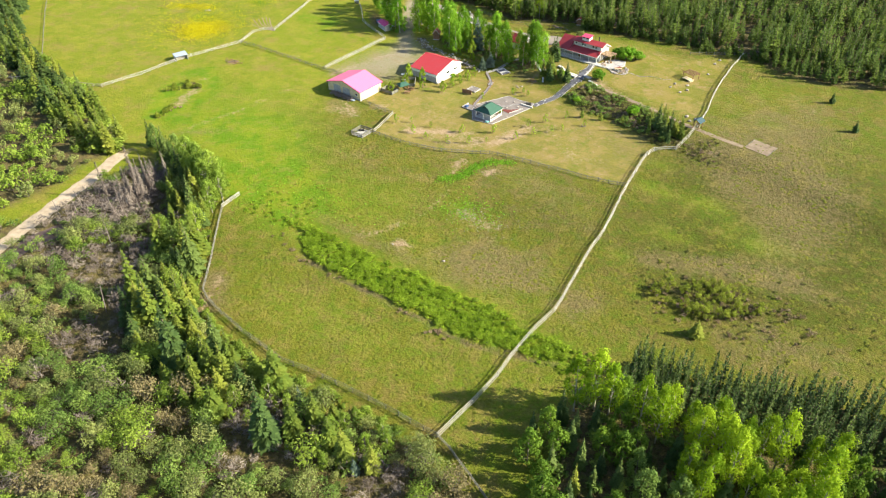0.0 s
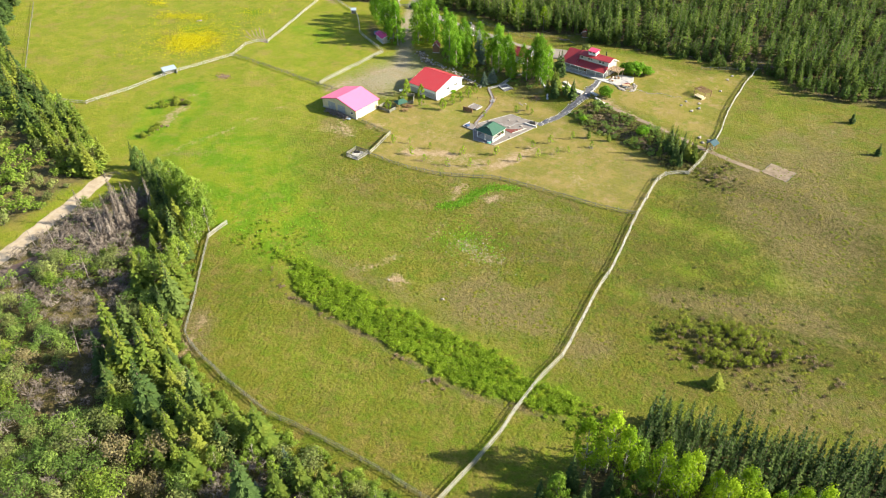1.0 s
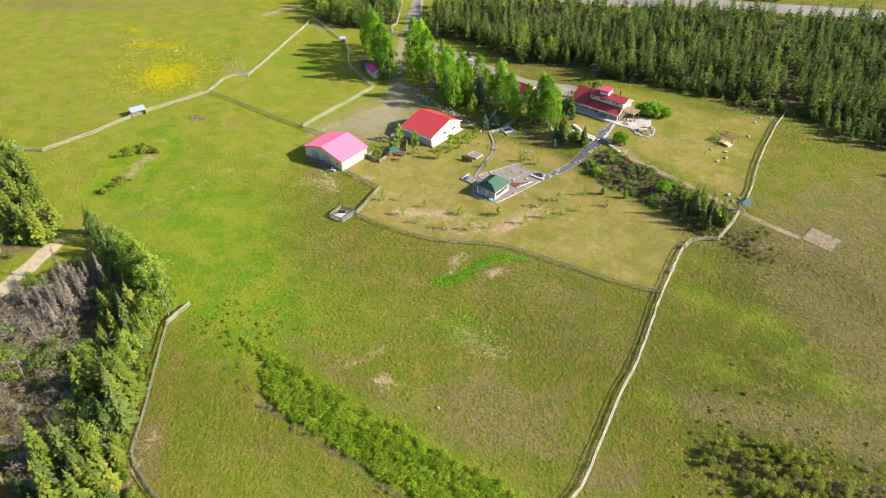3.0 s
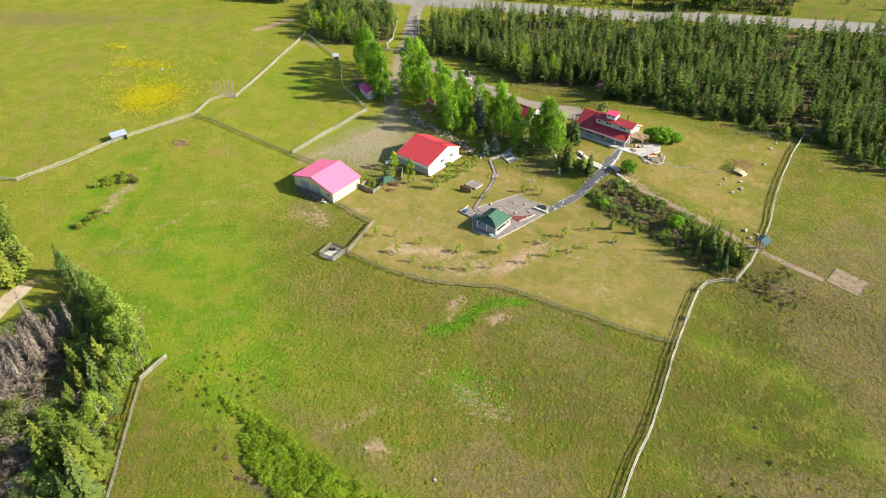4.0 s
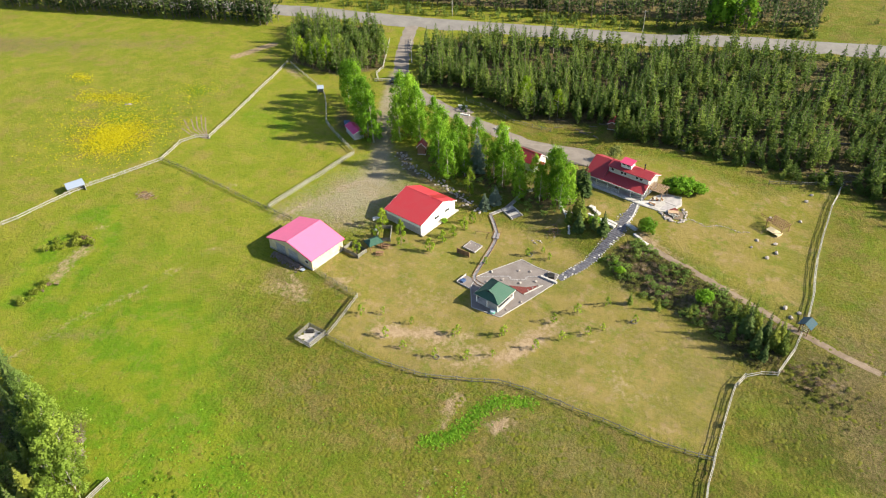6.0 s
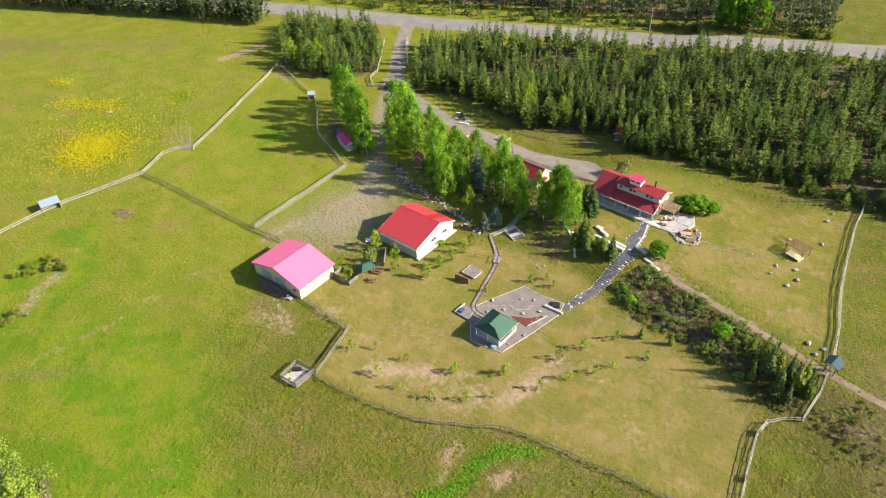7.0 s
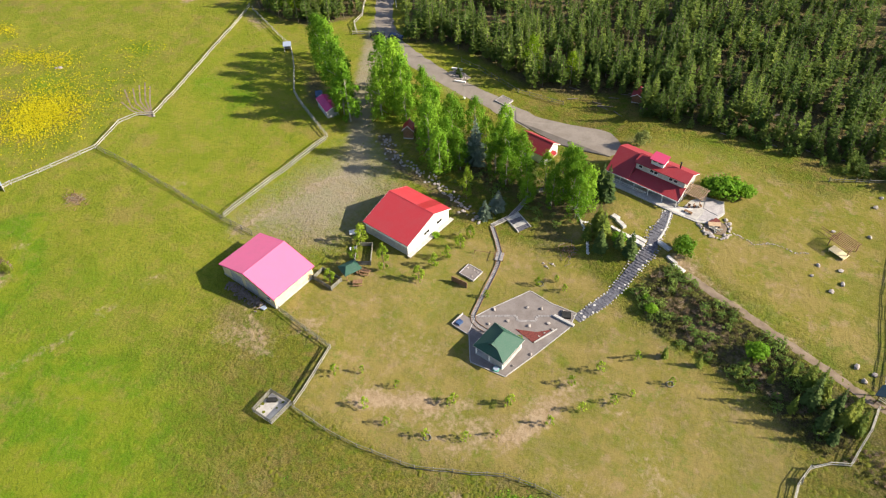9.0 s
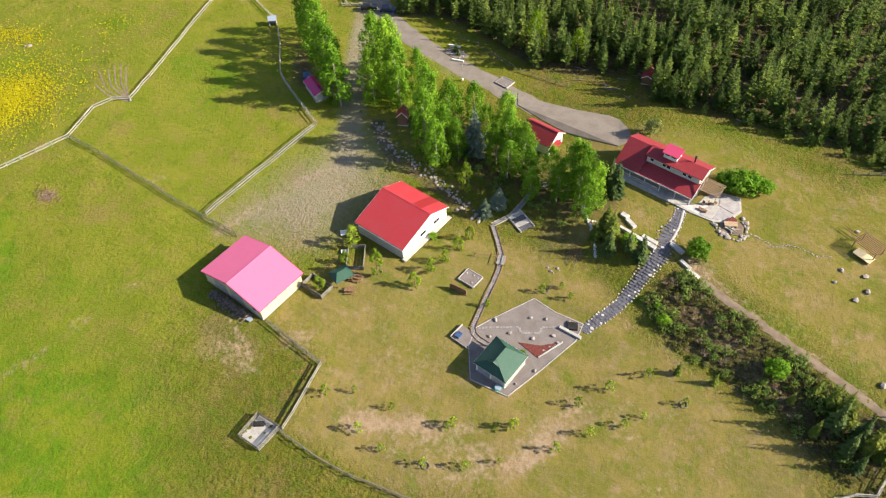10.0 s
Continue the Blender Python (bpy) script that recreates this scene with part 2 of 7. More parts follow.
BANK_LEAF = foliage("bank_scrub_leaves", (0.130, 0.135, 0.040), (0.175, 0.175, 0.052), (0.210, 0.225, 0.055), 0.42)
SPRUCE = foliage("spruce_needles", (0.036, 0.066, 0.020), (0.066, 0.112, 0.028), (0.120, 0.165, 0.038), 0.2)
# yellow-green needles, the gold of sunlit boughs put into the colour
GOLD_SPRUCE = foliage("sunlit_spruce_needles", (0.090, 0.146, 0.024), (0.170, 0.230, 0.034), (0.270, 0.290, 0.046), 0.34)
PINE = foliage("pine_needles", (0.062, 0.112, 0.022), (0.120, 0.190, 0.036), (0.215, 0.285, 0.052), 0.35)
BLUE_SPRUCE = foliage("blue_spruce_needles", (0.090, 0.135, 0.095), (0.145, 0.195, 0.138), (0.190, 0.240, 0.170), 0.2)
BUDDING = foliage("budding_willow_twigs", (0.180, 0.150, 0.075), (0.240, 0.205, 0.100), (0.290, 0.245, 0.120), 0.35)
DEAD_TWIG = foliage("grey_dead_twigs", (0.125, 0.100, 0.088), (0.195, 0.160, 0.140), (0.265, 0.225, 0.195), 0.1)
BRUSH = foliage("bare_brush_twigs", (0.150, 0.100, 0.056), (0.235, 0.168, 0.105), (0.300, 0.230, 0.155), 0.1)
FENCE_BOARD = plain("grey_green_fence_boards", (0.235, 0.232, 0.195), (0.345, 0.338, 0.29), 0.9, 2.0, vary=0.3)
GREY_BOARD = plain("grey_boards", (0.20, 0.19, 0.195), (0.30, 0.285, 0.28), 0.9, 1.5, vary=0.3)
PATIO = plain("lavender_grey_paving", (0.30, 0.285, 0.29), (0.42, 0.40, 0.405), 0.85, 0.9, vary=0.2)
PAVER = plain("dull_grey_pavers", (0.22, 0.205, 0.205), (0.33, 0.31, 0.305), 0.9, 1.2, vary=0.35)
TUSSOCK = foliage("tussock_grass", (0.084, 0.098, 0.009), (0.112, 0.120, 0.011), (0.150, 0.136, 0.020), 0.05)
PALE_DIRT = plain("pale_tan_track", (0.30, 0.235, 0.165), (0.42, 0.345, 0.26), 0.95, 0.5, bump=0.3)
YOUNG_LEAF = foliage("young_spring_leaves", (0.160, 0.255, 0.020), (0.245, 0.350, 0.030), (0.330, 0.425, 0.042), 0.48)
TUFT = foliage("weed_tufts", (0.085, 0.130, 0.012), (0.120, 0.175, 0.016), (0.150, 0.190, 0.030), 0.4)
FLOWER = foliage("yellow_blossom", (0.42, 0.37, 0.006), (0.55, 0.50, 0.008), (0.60, 0.56, 0.010), 0.2)


# ---- the lie of the land ----
def smooth(v):
    v = np.clip(v, 0.0, 1.0)
    return v * v * (3 - 2 * v)


def land(x, y):
    """Height of the ground: a house terrace above a bank, a shallow dip round the pavilion, gentle swells."""
    x, y = np.asarray(x, float), np.asarray(y, float)
    d = ((x + 80) * 18 + (y - 230) * 44) / math.hypot(18, 44)
    h = 1.9 * smooth((d + 13) / 14) * smooth((x + 112) / 22)
    h = h - 0.9 * np.exp(-(((x + 100) / 38) ** 2 + ((y - 192) / 30) ** 2))
    level = smooth((17 - np.hypot(x + 97.0, y - 200.5)) / 4)
    return (1 - level) * (h + 0.10 * np.sin(x * 0.11 + 1.3) * np.sin(y * 0.09) + 0.05 * np.sin(x * 0.31 + y * 0.23)) - 0.75 * level


def Z(x, y):
    return float(land(x, y))


def on(x, y, turn=0.0, lift=0.0):
    return pose(x, y, Z(x, y) + lift, 0, 0, turn)


def along(points, x, y):
    """Distance of places from a broken line."""
    best = np.full(np.shape(x), 1e9)
    for (ax, ay), (bx, by) in zip(points, points[1:]):
        ux, uy = bx - ax, by - ay
        k = np.clip(((x - ax) * ux + (y - ay) * uy) / (ux * ux + uy * uy), 0, 1)
        best = np.minimum(best, np.hypot(x - ax - k * ux, y - ay - k * uy))
    return best


def inside(poly, x, y):
    """Whether places lie within a polygon."""
    x, y = np.asarray(x, float), np.asarray(y, float)
    hit = np.zeros(x.shape, bool)
    for (ax, ay), (bx, by) in zip(poly, poly[1:] + poly[:1]):
        if ay == by:
            continue
        hit ^= ((ay > y) != (by > y)) & (x < (bx - ax) * (y - ay) / (by - ay) + ax)
    return hit


def within(poly, x, y, soft):
    """1 inside a polygon, fading to 0 over a soft rim."""
    d = along(poly + poly[:1], x, y)
    return np.where(inside(poly, x, y), 0.5 + 0.5 * np.clip(d / soft, 0, 1), 0.5 - 0.5 * np.clip(d / soft, 0, 1))


def spot(cx, cy, rx, ry, x, y, turn=0.0):
    c, s = math.cos(radians(turn)), math.sin(radians(turn))
    u, v = (x - cx) * c + (y - cy) * s, -(x - cx) * s + (y - cy) * c
    return np.exp(-((u / rx) ** 2 + (v / ry) ** 2))


# ---- mesh helpers ----
def mesh_of(name, v, f, mats, index=None):
    """A mesh of quads from arrays."""
    me = bpy.data.meshes.new(name)
    v, f = np.asarray(v, np.float32), np.asarray(f, np.int32)
    me.vertices.add(len(v))
    me.vertices.foreach_set("co", v.ravel())
    me.loops.add(f.size)
    me.loops.foreach_set("vertex_index", f.ravel())
    me.polygons.add(len(f))
    me.polygons.foreach_set("loop_start", np.arange(len(f), dtype=np.int32) * f.shape[1])
    for m in mats:
        me.materials.append(m)
    if index is not None:
        me.polygons.foreach_set("material_index", np.asarray(index, np.int32))
    me.update(calc_edges=True)
    return me


class Form:
    """Collects solid pieces into one mesh."""

    def __init__(self):
        self.v, self.f = [], []

    def add(self, v, f):
        k = len(self.v)
        self.v += [tuple(p) for p in v]
        self.f += [tuple(i + k for i in p) for p in f]
        return self

    def box(self, x0, x1, y0, y1, z0, z1, m=None):
        v = [Vector((x, y, z)) for z in (z0, z1) for x, y in ((x0, y0), (x1, y0), (x1, y1), (x0, y1))]
        if m is not None:
            v = [m @ p for p in v]
        return self.add(v, [(3, 2, 1, 0), (4, 5, 6, 7), (0, 1, 5, 4), (1, 2, 6, 5), (2, 3, 7, 6), (3, 0, 4, 7)])

    def prism(self, poly, z0, z1, bases=None):
        n = len(poly)
        if bases is None:
            v = [(x, y, z) for z in (z0, z1) for x, y in poly]
        else:
            v = [(x, y, b + z) for z in (z0, z1) for (x, y), b in zip(poly, bases)]
        return self.add(v, [tuple(range(n))[::-1], tuple(range(n, 2 * n))] + [(i, (i + 1) % n, n + (i + 1) % n, n + i) for i in range(n)])

    def extrude(self, outline, a, b):
        """A closed outline of 3D points pushed by the vector from a to b."""
        d = Vector(b) - Vector(a)
        n = len(outline)
        v = [Vector(p) for p in outline] + [Vector(p) + d for p in outline]
        return self.add(v, [tuple(range(n))[::-1], tuple(range(n, 2 * n))] + [(i, (i + 1) % n, n + (i + 1) % n, n + i) for i in range(n)])

    def tube(self, a, b, r0, r1, n=6):
        a, b = Vector(a), Vector(b)
        q = (b - a).to_track_quat("Z", "Y")
        ring = [q @ Vector((math.cos(6.2832 * i / n), math.sin(6.2832 * i / n), 0)) for i in range(n)]
        v = [a + p * r0 for p in ring] + [b + p * r1 for p in ring]
        return self.add(v, [(i, (i + 1) % n, n + (i + 1) % n, n + i) for i in range(n)] + [tuple(range(n))[::-1], tuple(range(n, 2 * n))])

    def mesh(self, name, mat):
        me = bpy.data.meshes.new(name)
        me.from_pydata([tuple(p) for p in self.v], [], self.f)
        me.materials.append(mat)
        bm = bmesh.new()
        bm.from_mesh(me)
        bmesh.ops.recalc_face_normals(bm, faces=bm.faces)
        bm.to_mesh(me)
        bm.free()
        return me


def thing(name, m, label, category, group="", kind=""):
    ob = new(name)
    ob.empty_display_size = 0.3
    ob.matrix_world = m
    return tagged(ob, label, category, group, kind)


def part(name, form, mat, parent, label="", m=None):
    ob = new(name, form if isinstance(form, bpy.types.Mesh) else form.mesh(name, mat))
    ob.parent = parent
    if m is not None:
        ob.matrix_basis = m
    return tagged(ob, label)


def solid(name, form, mat, label, category="", kind="", m=None, group=""):
    ob = new(name, form if isinstance(form, bpy.types.Mesh) else form.mesh(name, mat))
    if m is not None:
        ob.matrix_world = m
    return tagged(ob, label, category, group, kind)


# ---- plan: outlines on the ground, in metres ----
HIGHWAY = [(-900, 150), (-420, 284), (-262, 328), (-200, 339.5), (-147, 353.5), (-81, 369), (-28, 383), (60, 406), (500, 520), (1200, 700)]
DRIVE = [(-207, 334), (-200, 319), (-192.7, 303.6), (-184, 290), (-174, 281), (-160, 274.4), (-144, 269.5), (-126, 264.6), (-121, 263.6)]
YARD_LANE = [(-186, 291), (-178, 274), (-169.5, 256.5), (-163, 246), (-156, 234), (-151, 224)]
YARD = [(-166, 199.5), (-158, 199), (-151, 200), (-143, 203), (-141, 212), (-140, 224), (-144, 232), (-152, 238), (-158, 236), (-161, 224), (-164, 210)]
PINE_WOOD = [(-172, 284), (-160, 288), (-145, 284.5), (-129, 278), (-118, 279), (-105, 285.5), (-95, 277), (-84, 277.5), (-74, 278.5), (-65, 278.5), (-56, 279), (-47, 279), (-36, 280),
             (-28, 275), (-18, 267), (-8, 264.5), (13, 270), (60, 280), (95, 300), (95, 402), (-20, 372), (-90, 354), (-140, 341), (-176, 330), (-189, 316), (-184, 303)]
GATE_WOOD = [(-229, 281), (-215, 279), (-205, 279), (-197, 287), (-194, 292), (-199, 302), (-206, 313), (-213, 322), (-225, 325), (-250, 314), (-243, 300)]
CORNER_WOOD = [(-18, 107), (-5, 109.5), (10, 113), (27, 117.5), (60, 128), (70, 100), (30, 78), (0, 62), (-20, 64), (-25, 71), (-26, 82), (-27, 95)]
WILLOW_WOOD = [(-46, 69), (-62, 68), (-84, 67), (-100, 70), (-112, 74), (-121, 82), (-132, 97), (-143, 112), (-152, 124), (-164, 122), (-176, 116), (-179, 100), (-177, 84), (-185, 72), (-200, 50), (-150, 8), (-60, 18), (-25, 48), (-30, 62)]
WEST_WOOD = [(-186, 121), (-200, 128), (-232, 141), (-262, 150), (-290, 159), (-330, 168), (-370, 160), (-330, 120), (-260, 90), (-205, 66), (-190, 80), (-187, 100), (-190, 110)]
STRIP = [(-119, 115.5), (-109, 115.2), (-92, 113.2), (-70, 111.2), (-52, 110.2), (-43, 107.6), (-34, 107), (-31.5, 102), (-44, 100), (-50, 98.6), (-60.5, 99), (-76, 101.6), (-89, 102.8), (-103, 104.6), (-109, 111)]
FAR_WEST = [(-292, 158), (-330, 166), (-375, 180), (-392, 218), (-352, 204), (-318, 180)]
THICKET = [(-24, 133), (-21.5, 137.5), (-16, 140.5), (-7.5, 143), (2.5, 141), (4, 137), (-3, 134), (-8, 130), (-13, 128.5), (-19, 130.4)]
BANK = [(-80.5, 220.3), (-76.1, 228.6), (-72.6, 227.4), (-66, 224.4), (-54.5, 219.8), (-38.9, 212.8), (-36.8, 208), (-38.2, 203), (-42, 200.4), (-46.5, 202.5), (-53, 207.4), (-58.9, 209.5), (-65.7, 211.4), (-73.2, 212.6)]
LAWN = [(-125, 167), (-109, 166.5), (-100, 167), (-92, 170.5), (-83, 173.5), (-56, 173.2), (-44, 174), (-43, 197), (-50, 204), (-62, 208), (-78, 214), (-92, 224), (-118, 222), (-140, 200), (-142, 184), (-127, 181)]
UPPER_LAWN = [(-96, 268), (-80, 271), (-52, 266), (-36, 276), (-35, 250), (-35, 216), (-60, 226), (-76, 232), (-98, 226), (-118, 240), (-105, 262)]
PADDOCK = [(-170, 199), (-216, 205), (-214, 221), (-228, 277), (-214, 272), (-198, 262), (-187, 248), (-166, 233)]
TRACK = [(-172.5, 58), (-174.4, 67), (-176.6, 75.5), (-178.3, 84), (-180.2, 92.5), (-182.0, 101), (-183.4, 108), (-186.5, 118)]


def ground():
    def lines(a, b, lo, hi, step):
        rim = [1.0]
        while sum(rim) < 3000:
            rim.append(rim[-1] * 1.5 + 3)
        out = np.cumsum(rim)
        return np.concatenate([(lo - out)[::-1], np.arange(lo, hi + 0.01, step), hi + out])
    xs, ys = lines(0, 0, -400, 80, 1.9), lines(0, 0, 10, 440, 1.9)
    X, Y = np.meshgrid(xs, ys)
    nx, ny = len(xs), len(ys)
    v = np.stack([X, Y, land(X, Y)], -1).reshape(-1, 3)
    i = np.arange(nx * ny).reshape(ny, nx)
    f = np.stack([i[:-1, :-1], i[:-1, 1:], i[1:, 1:], i[1:, :-1]], -1).reshape(-1, 4)
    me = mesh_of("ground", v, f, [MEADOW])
    x, y = v[:, 0], v[:, 1]
    lush = 1.0 * spot(-163, 148, 24, 17, x, y, 30) + 0.6 * spot(-148, 134, 26, 15, x, y, 40) + 0.7 * spot(-140, 124, 26, 9, x, y, 35) + 0.75 * spot(-122, 124, 16, 9, x, y) + 0.6 * spot(-190, 165, 30, 10, x, y, 40)
    lush += 0.8 * smooth((2.6 - along([(-90, 153.5), (-87, 157), (-86, 163), (-83.6, 168.6), (-78, 170.4)], x, y)) / 2.6) + 0.55 * spot(-78, 142, 6, 5, x, y) + 0.6 * spot(-200, 240, 9, 30, x, y, 20)
    lush += 0.95 * smooth((5.2 - along([(-206.5, 177.5), (-199.2, 168.5), (-196.3, 162), (-194.6, 156), (-192.6, 150), (-190.2, 144)], x, y)) / 3.2) + 0.9 * smooth((5.2 - along([(-206.5, 177.5), (-211, 175.5), (-213.6, 168.5), (-210.5, 160), (-206.5, 153.5), (-203.0, 147.5), (-198.8, 141)], x, y)) / 3.4) + 0.35 * spot(-70, 118, 40, 14, x, y) + 0.4 * spot(-240, 225, 24, 20, x, y) + 0.5 * spot(-300, 300, 60, 6, x, y, 22) + 0.5 * within(WEST_WOOD, x, y, 6) + 0.8 * within(STRIP, x, y, 3)
    dry = 1.25 * spot(-60, 124, 15, 8, x, y) + 0.6 * spot(-36, 120, 6, 10, x, y) + 0.55 * spot(-20, 205, 26, 22, x, y) + 0.6 * spot(0, 189, 22, 14, x, y, 10) + 0.5 * spot(3, 168, 14, 16, x, y) + 0.6 * spot(5, 128, 22, 12, x, y) + 0.7 * spot(-24, 144, 9, 3, x, y) + 0.7 * spot(-14, 149, 11, 3, x, y) + 0.65 * spot(-0, 151, 14, 5, x, y) + 0.65 * spot(-355, 240, 40, 14, x, y, 20)
    dry += 0.2 * within(BANK, x, y, 5) + 0.25 * spot(-310, 262, 30, 9, x, y, 22) + 0.5 * spot(-95, 118, 30, 3.5, x, y, -8) + 0.5 * spot(-175, 140, 16, 3, x, y, 35) + 0.2 * spot(-100, 145, 14, 22, x, y)
    lush += 0.42 * spot(-100, 136, 18, 12, x, y) + 0.5 * spot(-120, 113, 14, 8, x, y) + 0.35 * spot(-142, 130, 14, 10, x, y) + 0.5 * spot(-219, 180, 8, 3, x, y, 60) + 0.5 * spot(-184, 146, 14, 6, x, y, 50) + 0.4 * spot(-60, 160, 20, 5, x, y, -20)
    lush += 0.7 * spot(-254, 219, 5, 5, x, y) + 0.6 * spot(-244, 246, 8, 5, x, y) + 0.6 * spot(-213, 240, 6, 5, x, y) + 0.5 * spot(-199, 239, 6, 3, x, y)
    dry += 0.5 * spot(-287, 275, 22, 12, x, y, 20) * 0.6
    lush += 0.6 * spot(-77, 219, 6, 5, x, y) + 0.42 * spot(-80, 88, 40, 12, x, y) + 0.3 * spot(-30, 90, 14, 20, x, y)
    lush += 0.55 * spot(-37, 177, 6, 4, x, y) + 0.6 * spot(-34, 143, 4, 2.5, x, y) + 0.55 * spot(-3, 163, 10, 6, x, y) + 0.4 * spot(-23, 177, 8, 4, x, y) + 0.5 * spot(-38, 190, 7, 4, x, y) + 0.4 * spot(-18, 171, 14, 7, x, y) + 0.45 * spot(-26, 157, 10, 5, x, y)
    dry += 0.4 * spot(-55, 150, 26, 14, x, y) + 0.45 * spot(-75, 165, 30, 8, x, y) + 0.35 * spot(-120, 150, 12, 14, x, y) + 0.38 * within(LAWN, x, y, 5) + 0.5 * spot(-155, 205, 14, 12, x, y)
    dry += 0.8 * (smooth((9 - along([(-116, 86), (-112, 78)], x, y)) / 9)) + 0.55 * spot(-148, 178, 8, 4, x, y) + 0.15 * within(UPPER_LAWN, x, y, 8)
    bare = 0.95 * spot(-85, 120.6, 2.6, 1.7, x, y) + 0.22 * spot(-93, 121, 5, 1.2, x, y, 60) + 0.62 * smooth((1.8 - along([(-91.1, 157), (-91.3, 161.2), (-91.2, 166)], x, y)) / 1.8) + 0.9 * spot(-81.4, 162.6, 2.8, 1.6, x, y, 55) + 0.62 * spot(-77, 140.5, 4.5, 2, x, y)
    bare += 0.58 * spot(-69, 138, 5, 2, x, y) + 0.33 * spot(-110, 174, 9, 5, x, y, 12) + 0.36 * spot(-96, 178, 7, 5, x, y, 30) + 0.36 * spot(-85, 186, 6, 4, x, y, 60) + 0.33 * spot(-72, 198, 7, 4, x, y, 40) + 0.3 * spot(-62, 184, 10, 6, x, y) + 0.3 * spot(-112, 188, 8, 5, x, y) + 0.3 * spot(-76, 178, 8, 3, x, y) + 0.4 * spot(-134, 183, 5, 4, x, y) + 0.55 * spot(-146, 180, 7, 1.2, x, y, -35) + 0.6 * spot(-187, 203, 2.5, 1.5, x, y) + 0.95 * smooth((3.4 - along([(-247.4, 292), (-250.0, 284), (-252.6, 276)], x, y)) / 2.6)
    bare += 0.6 * smooth((3.4 - along([(-200.3, 162.4), (-199.9, 157.3), (-196.8, 151.3)], x, y)) / 2.4) + 0.45 * spot(-204, 171, 3, 2, x, y) + 0.75 * spot(-222, 274, 8, 2, x, y, -30) + 0.9 * smooth((3.2 - along(TRACK, x, y)) / 2.4) + 0.5 * smooth((2.2 - along([(-116, 88), (-113, 79), (-104, 71)], x, y)) / 2)
    bare += 0.30 * smooth((2.4 - along([(-100, 118), (-93, 121), (-88, 131), (-86, 140), (-88, 150), (-91, 160), (-92, 166)], x, y)) / 1.8) + 0.36 * smooth((2.2 - along([(-88, 176), (-85, 184), (-83, 190)], x, y)) / 2.2) + 0.3 * smooth((2.4 - along([(-108, 178), (-98, 182), (-116, 174)], x, y)) / 2.4)
    bare += 0.37 * smooth((2.6 - along([(-186, 120), (-181.7, 127), (-179.2, 142.9), (-177.2, 149.9), (-173.7, 158.5), (-172.3, 169.7), (-169.6, 179.1)], x, y)) / 2.2) + 0.5 * spot(-75, 232, 4, 3, x, y) + 0.45 * smooth((2.5 - along([(-74.8, 231), (-58.5, 223.5), (-43, 217), (-36.6, 215)], x, y)) / 2.5) + 0.4 * spot(-30, 203, 10, 4, x, y)
    dry += 0.5 * spot(-8, 232, 20, 24, x, y) + 0.75 * spot(-10, 196, 9, 12, x, y, 30) + 0.35 * spot(-138, 172, 10, 8, x, y)
    lush += 0.45 * spot(-76, 270, 20, 7, x, y) + 0.45 * spot(-165.5, 216, 3.5, 18, x, y, -7) + 0.6 * spot(-14, 226, 9, 4, x, y) + 0.45 * spot(-22, 250, 8, 8, x, y)
    for bx, by, ra, rb, turn in ((-114, 174, 5, 2.2, 20), (-105, 178, 5, 2, 15), (-91.5, 176.5, 4, 2, 40), (-86.7, 187.5, 5, 2, 65), (-83.5, 193.5, 4, 2, 50), (-88, 180, 4, 1.6, 60), (-74.7, 192.5, 4, 2, 10), (-119, 178, 4, 2, 0), (-97, 173, 5, 1.6, 10)):
        bare += 0.38 * spot(bx, by, ra, rb, x, y, turn)
    lush += 0.34 * spot(-112, 198, 12, 10, x, y) + 0.3 * spot(-62, 187, 13, 9, x, y) + 0.34 * spot(-100, 226, 14, 6, x, y) + 0.3 * spot(-118, 212, 8, 12, x, y)
    bare += 0.5 * spot(-144.8, 174.7, 5, 3.5, x, y) + 0.45 * spot(-137, 174.5, 4, 3, x, y) + 0.45 * spot(-62, 216, 12, 4, x, y, -24)
    gravel = np.maximum(0.8 * within(YARD, x, y, 9), smooth((4.6 - along(YARD_LANE, x, y)) / 3.4))
    bare += 0.9 * spot(-205.6, 187.6, 2.4, 1.5, x, y) + 0.55 * spot(-148.4, 218.2, 4, 2.5, x, y) + 0.55 * smooth((3.0 - along([(-164.5, 197), (-161.2, 206.7), (-156.7, 219.2), (-152, 228)], x, y)) / 2.6) + 0.4 * spot(-144.5, 203, 5, 3, x, y)
    gravel = np.maximum(gravel, 0.6 * spot(-147, 270, 6, 5, x, y))
    floor = within(PINE_WOOD, x, y, 5) + within(GATE_WOOD, x, y, 3) + within(CORNER_WOOD, x, y, 5) + within(WILLOW_WOOD, x, y, 4) + 0.75 * within(WEST_WOOD, x, y, 5)
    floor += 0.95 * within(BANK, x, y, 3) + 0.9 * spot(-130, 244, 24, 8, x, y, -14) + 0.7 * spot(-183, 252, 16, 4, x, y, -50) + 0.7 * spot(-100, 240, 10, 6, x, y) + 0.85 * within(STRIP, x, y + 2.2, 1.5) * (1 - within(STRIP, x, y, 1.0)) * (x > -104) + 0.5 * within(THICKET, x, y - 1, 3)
    # dark stone bed with its shade, and grove shade, put into the floor colour
    floor += 0.8 * smooth((2.6 - along([(-153.3, 241.1), (-148.1, 236.2), (-144.3, 233.2), (-138.3, 231.5), (-132.5, 229.7), (-126.8, 228.0), (-122.5, 225.1)], x, y)) / 2.2) + 0.55 * spot(-101, 226, 7, 7, x, y)
    floor += smooth((np.interp(x, [p[0] for p in HIGHWAY], [p[1] for p in HIGHWAY]) * -1 + y - 22) / 8) * (x < -58)
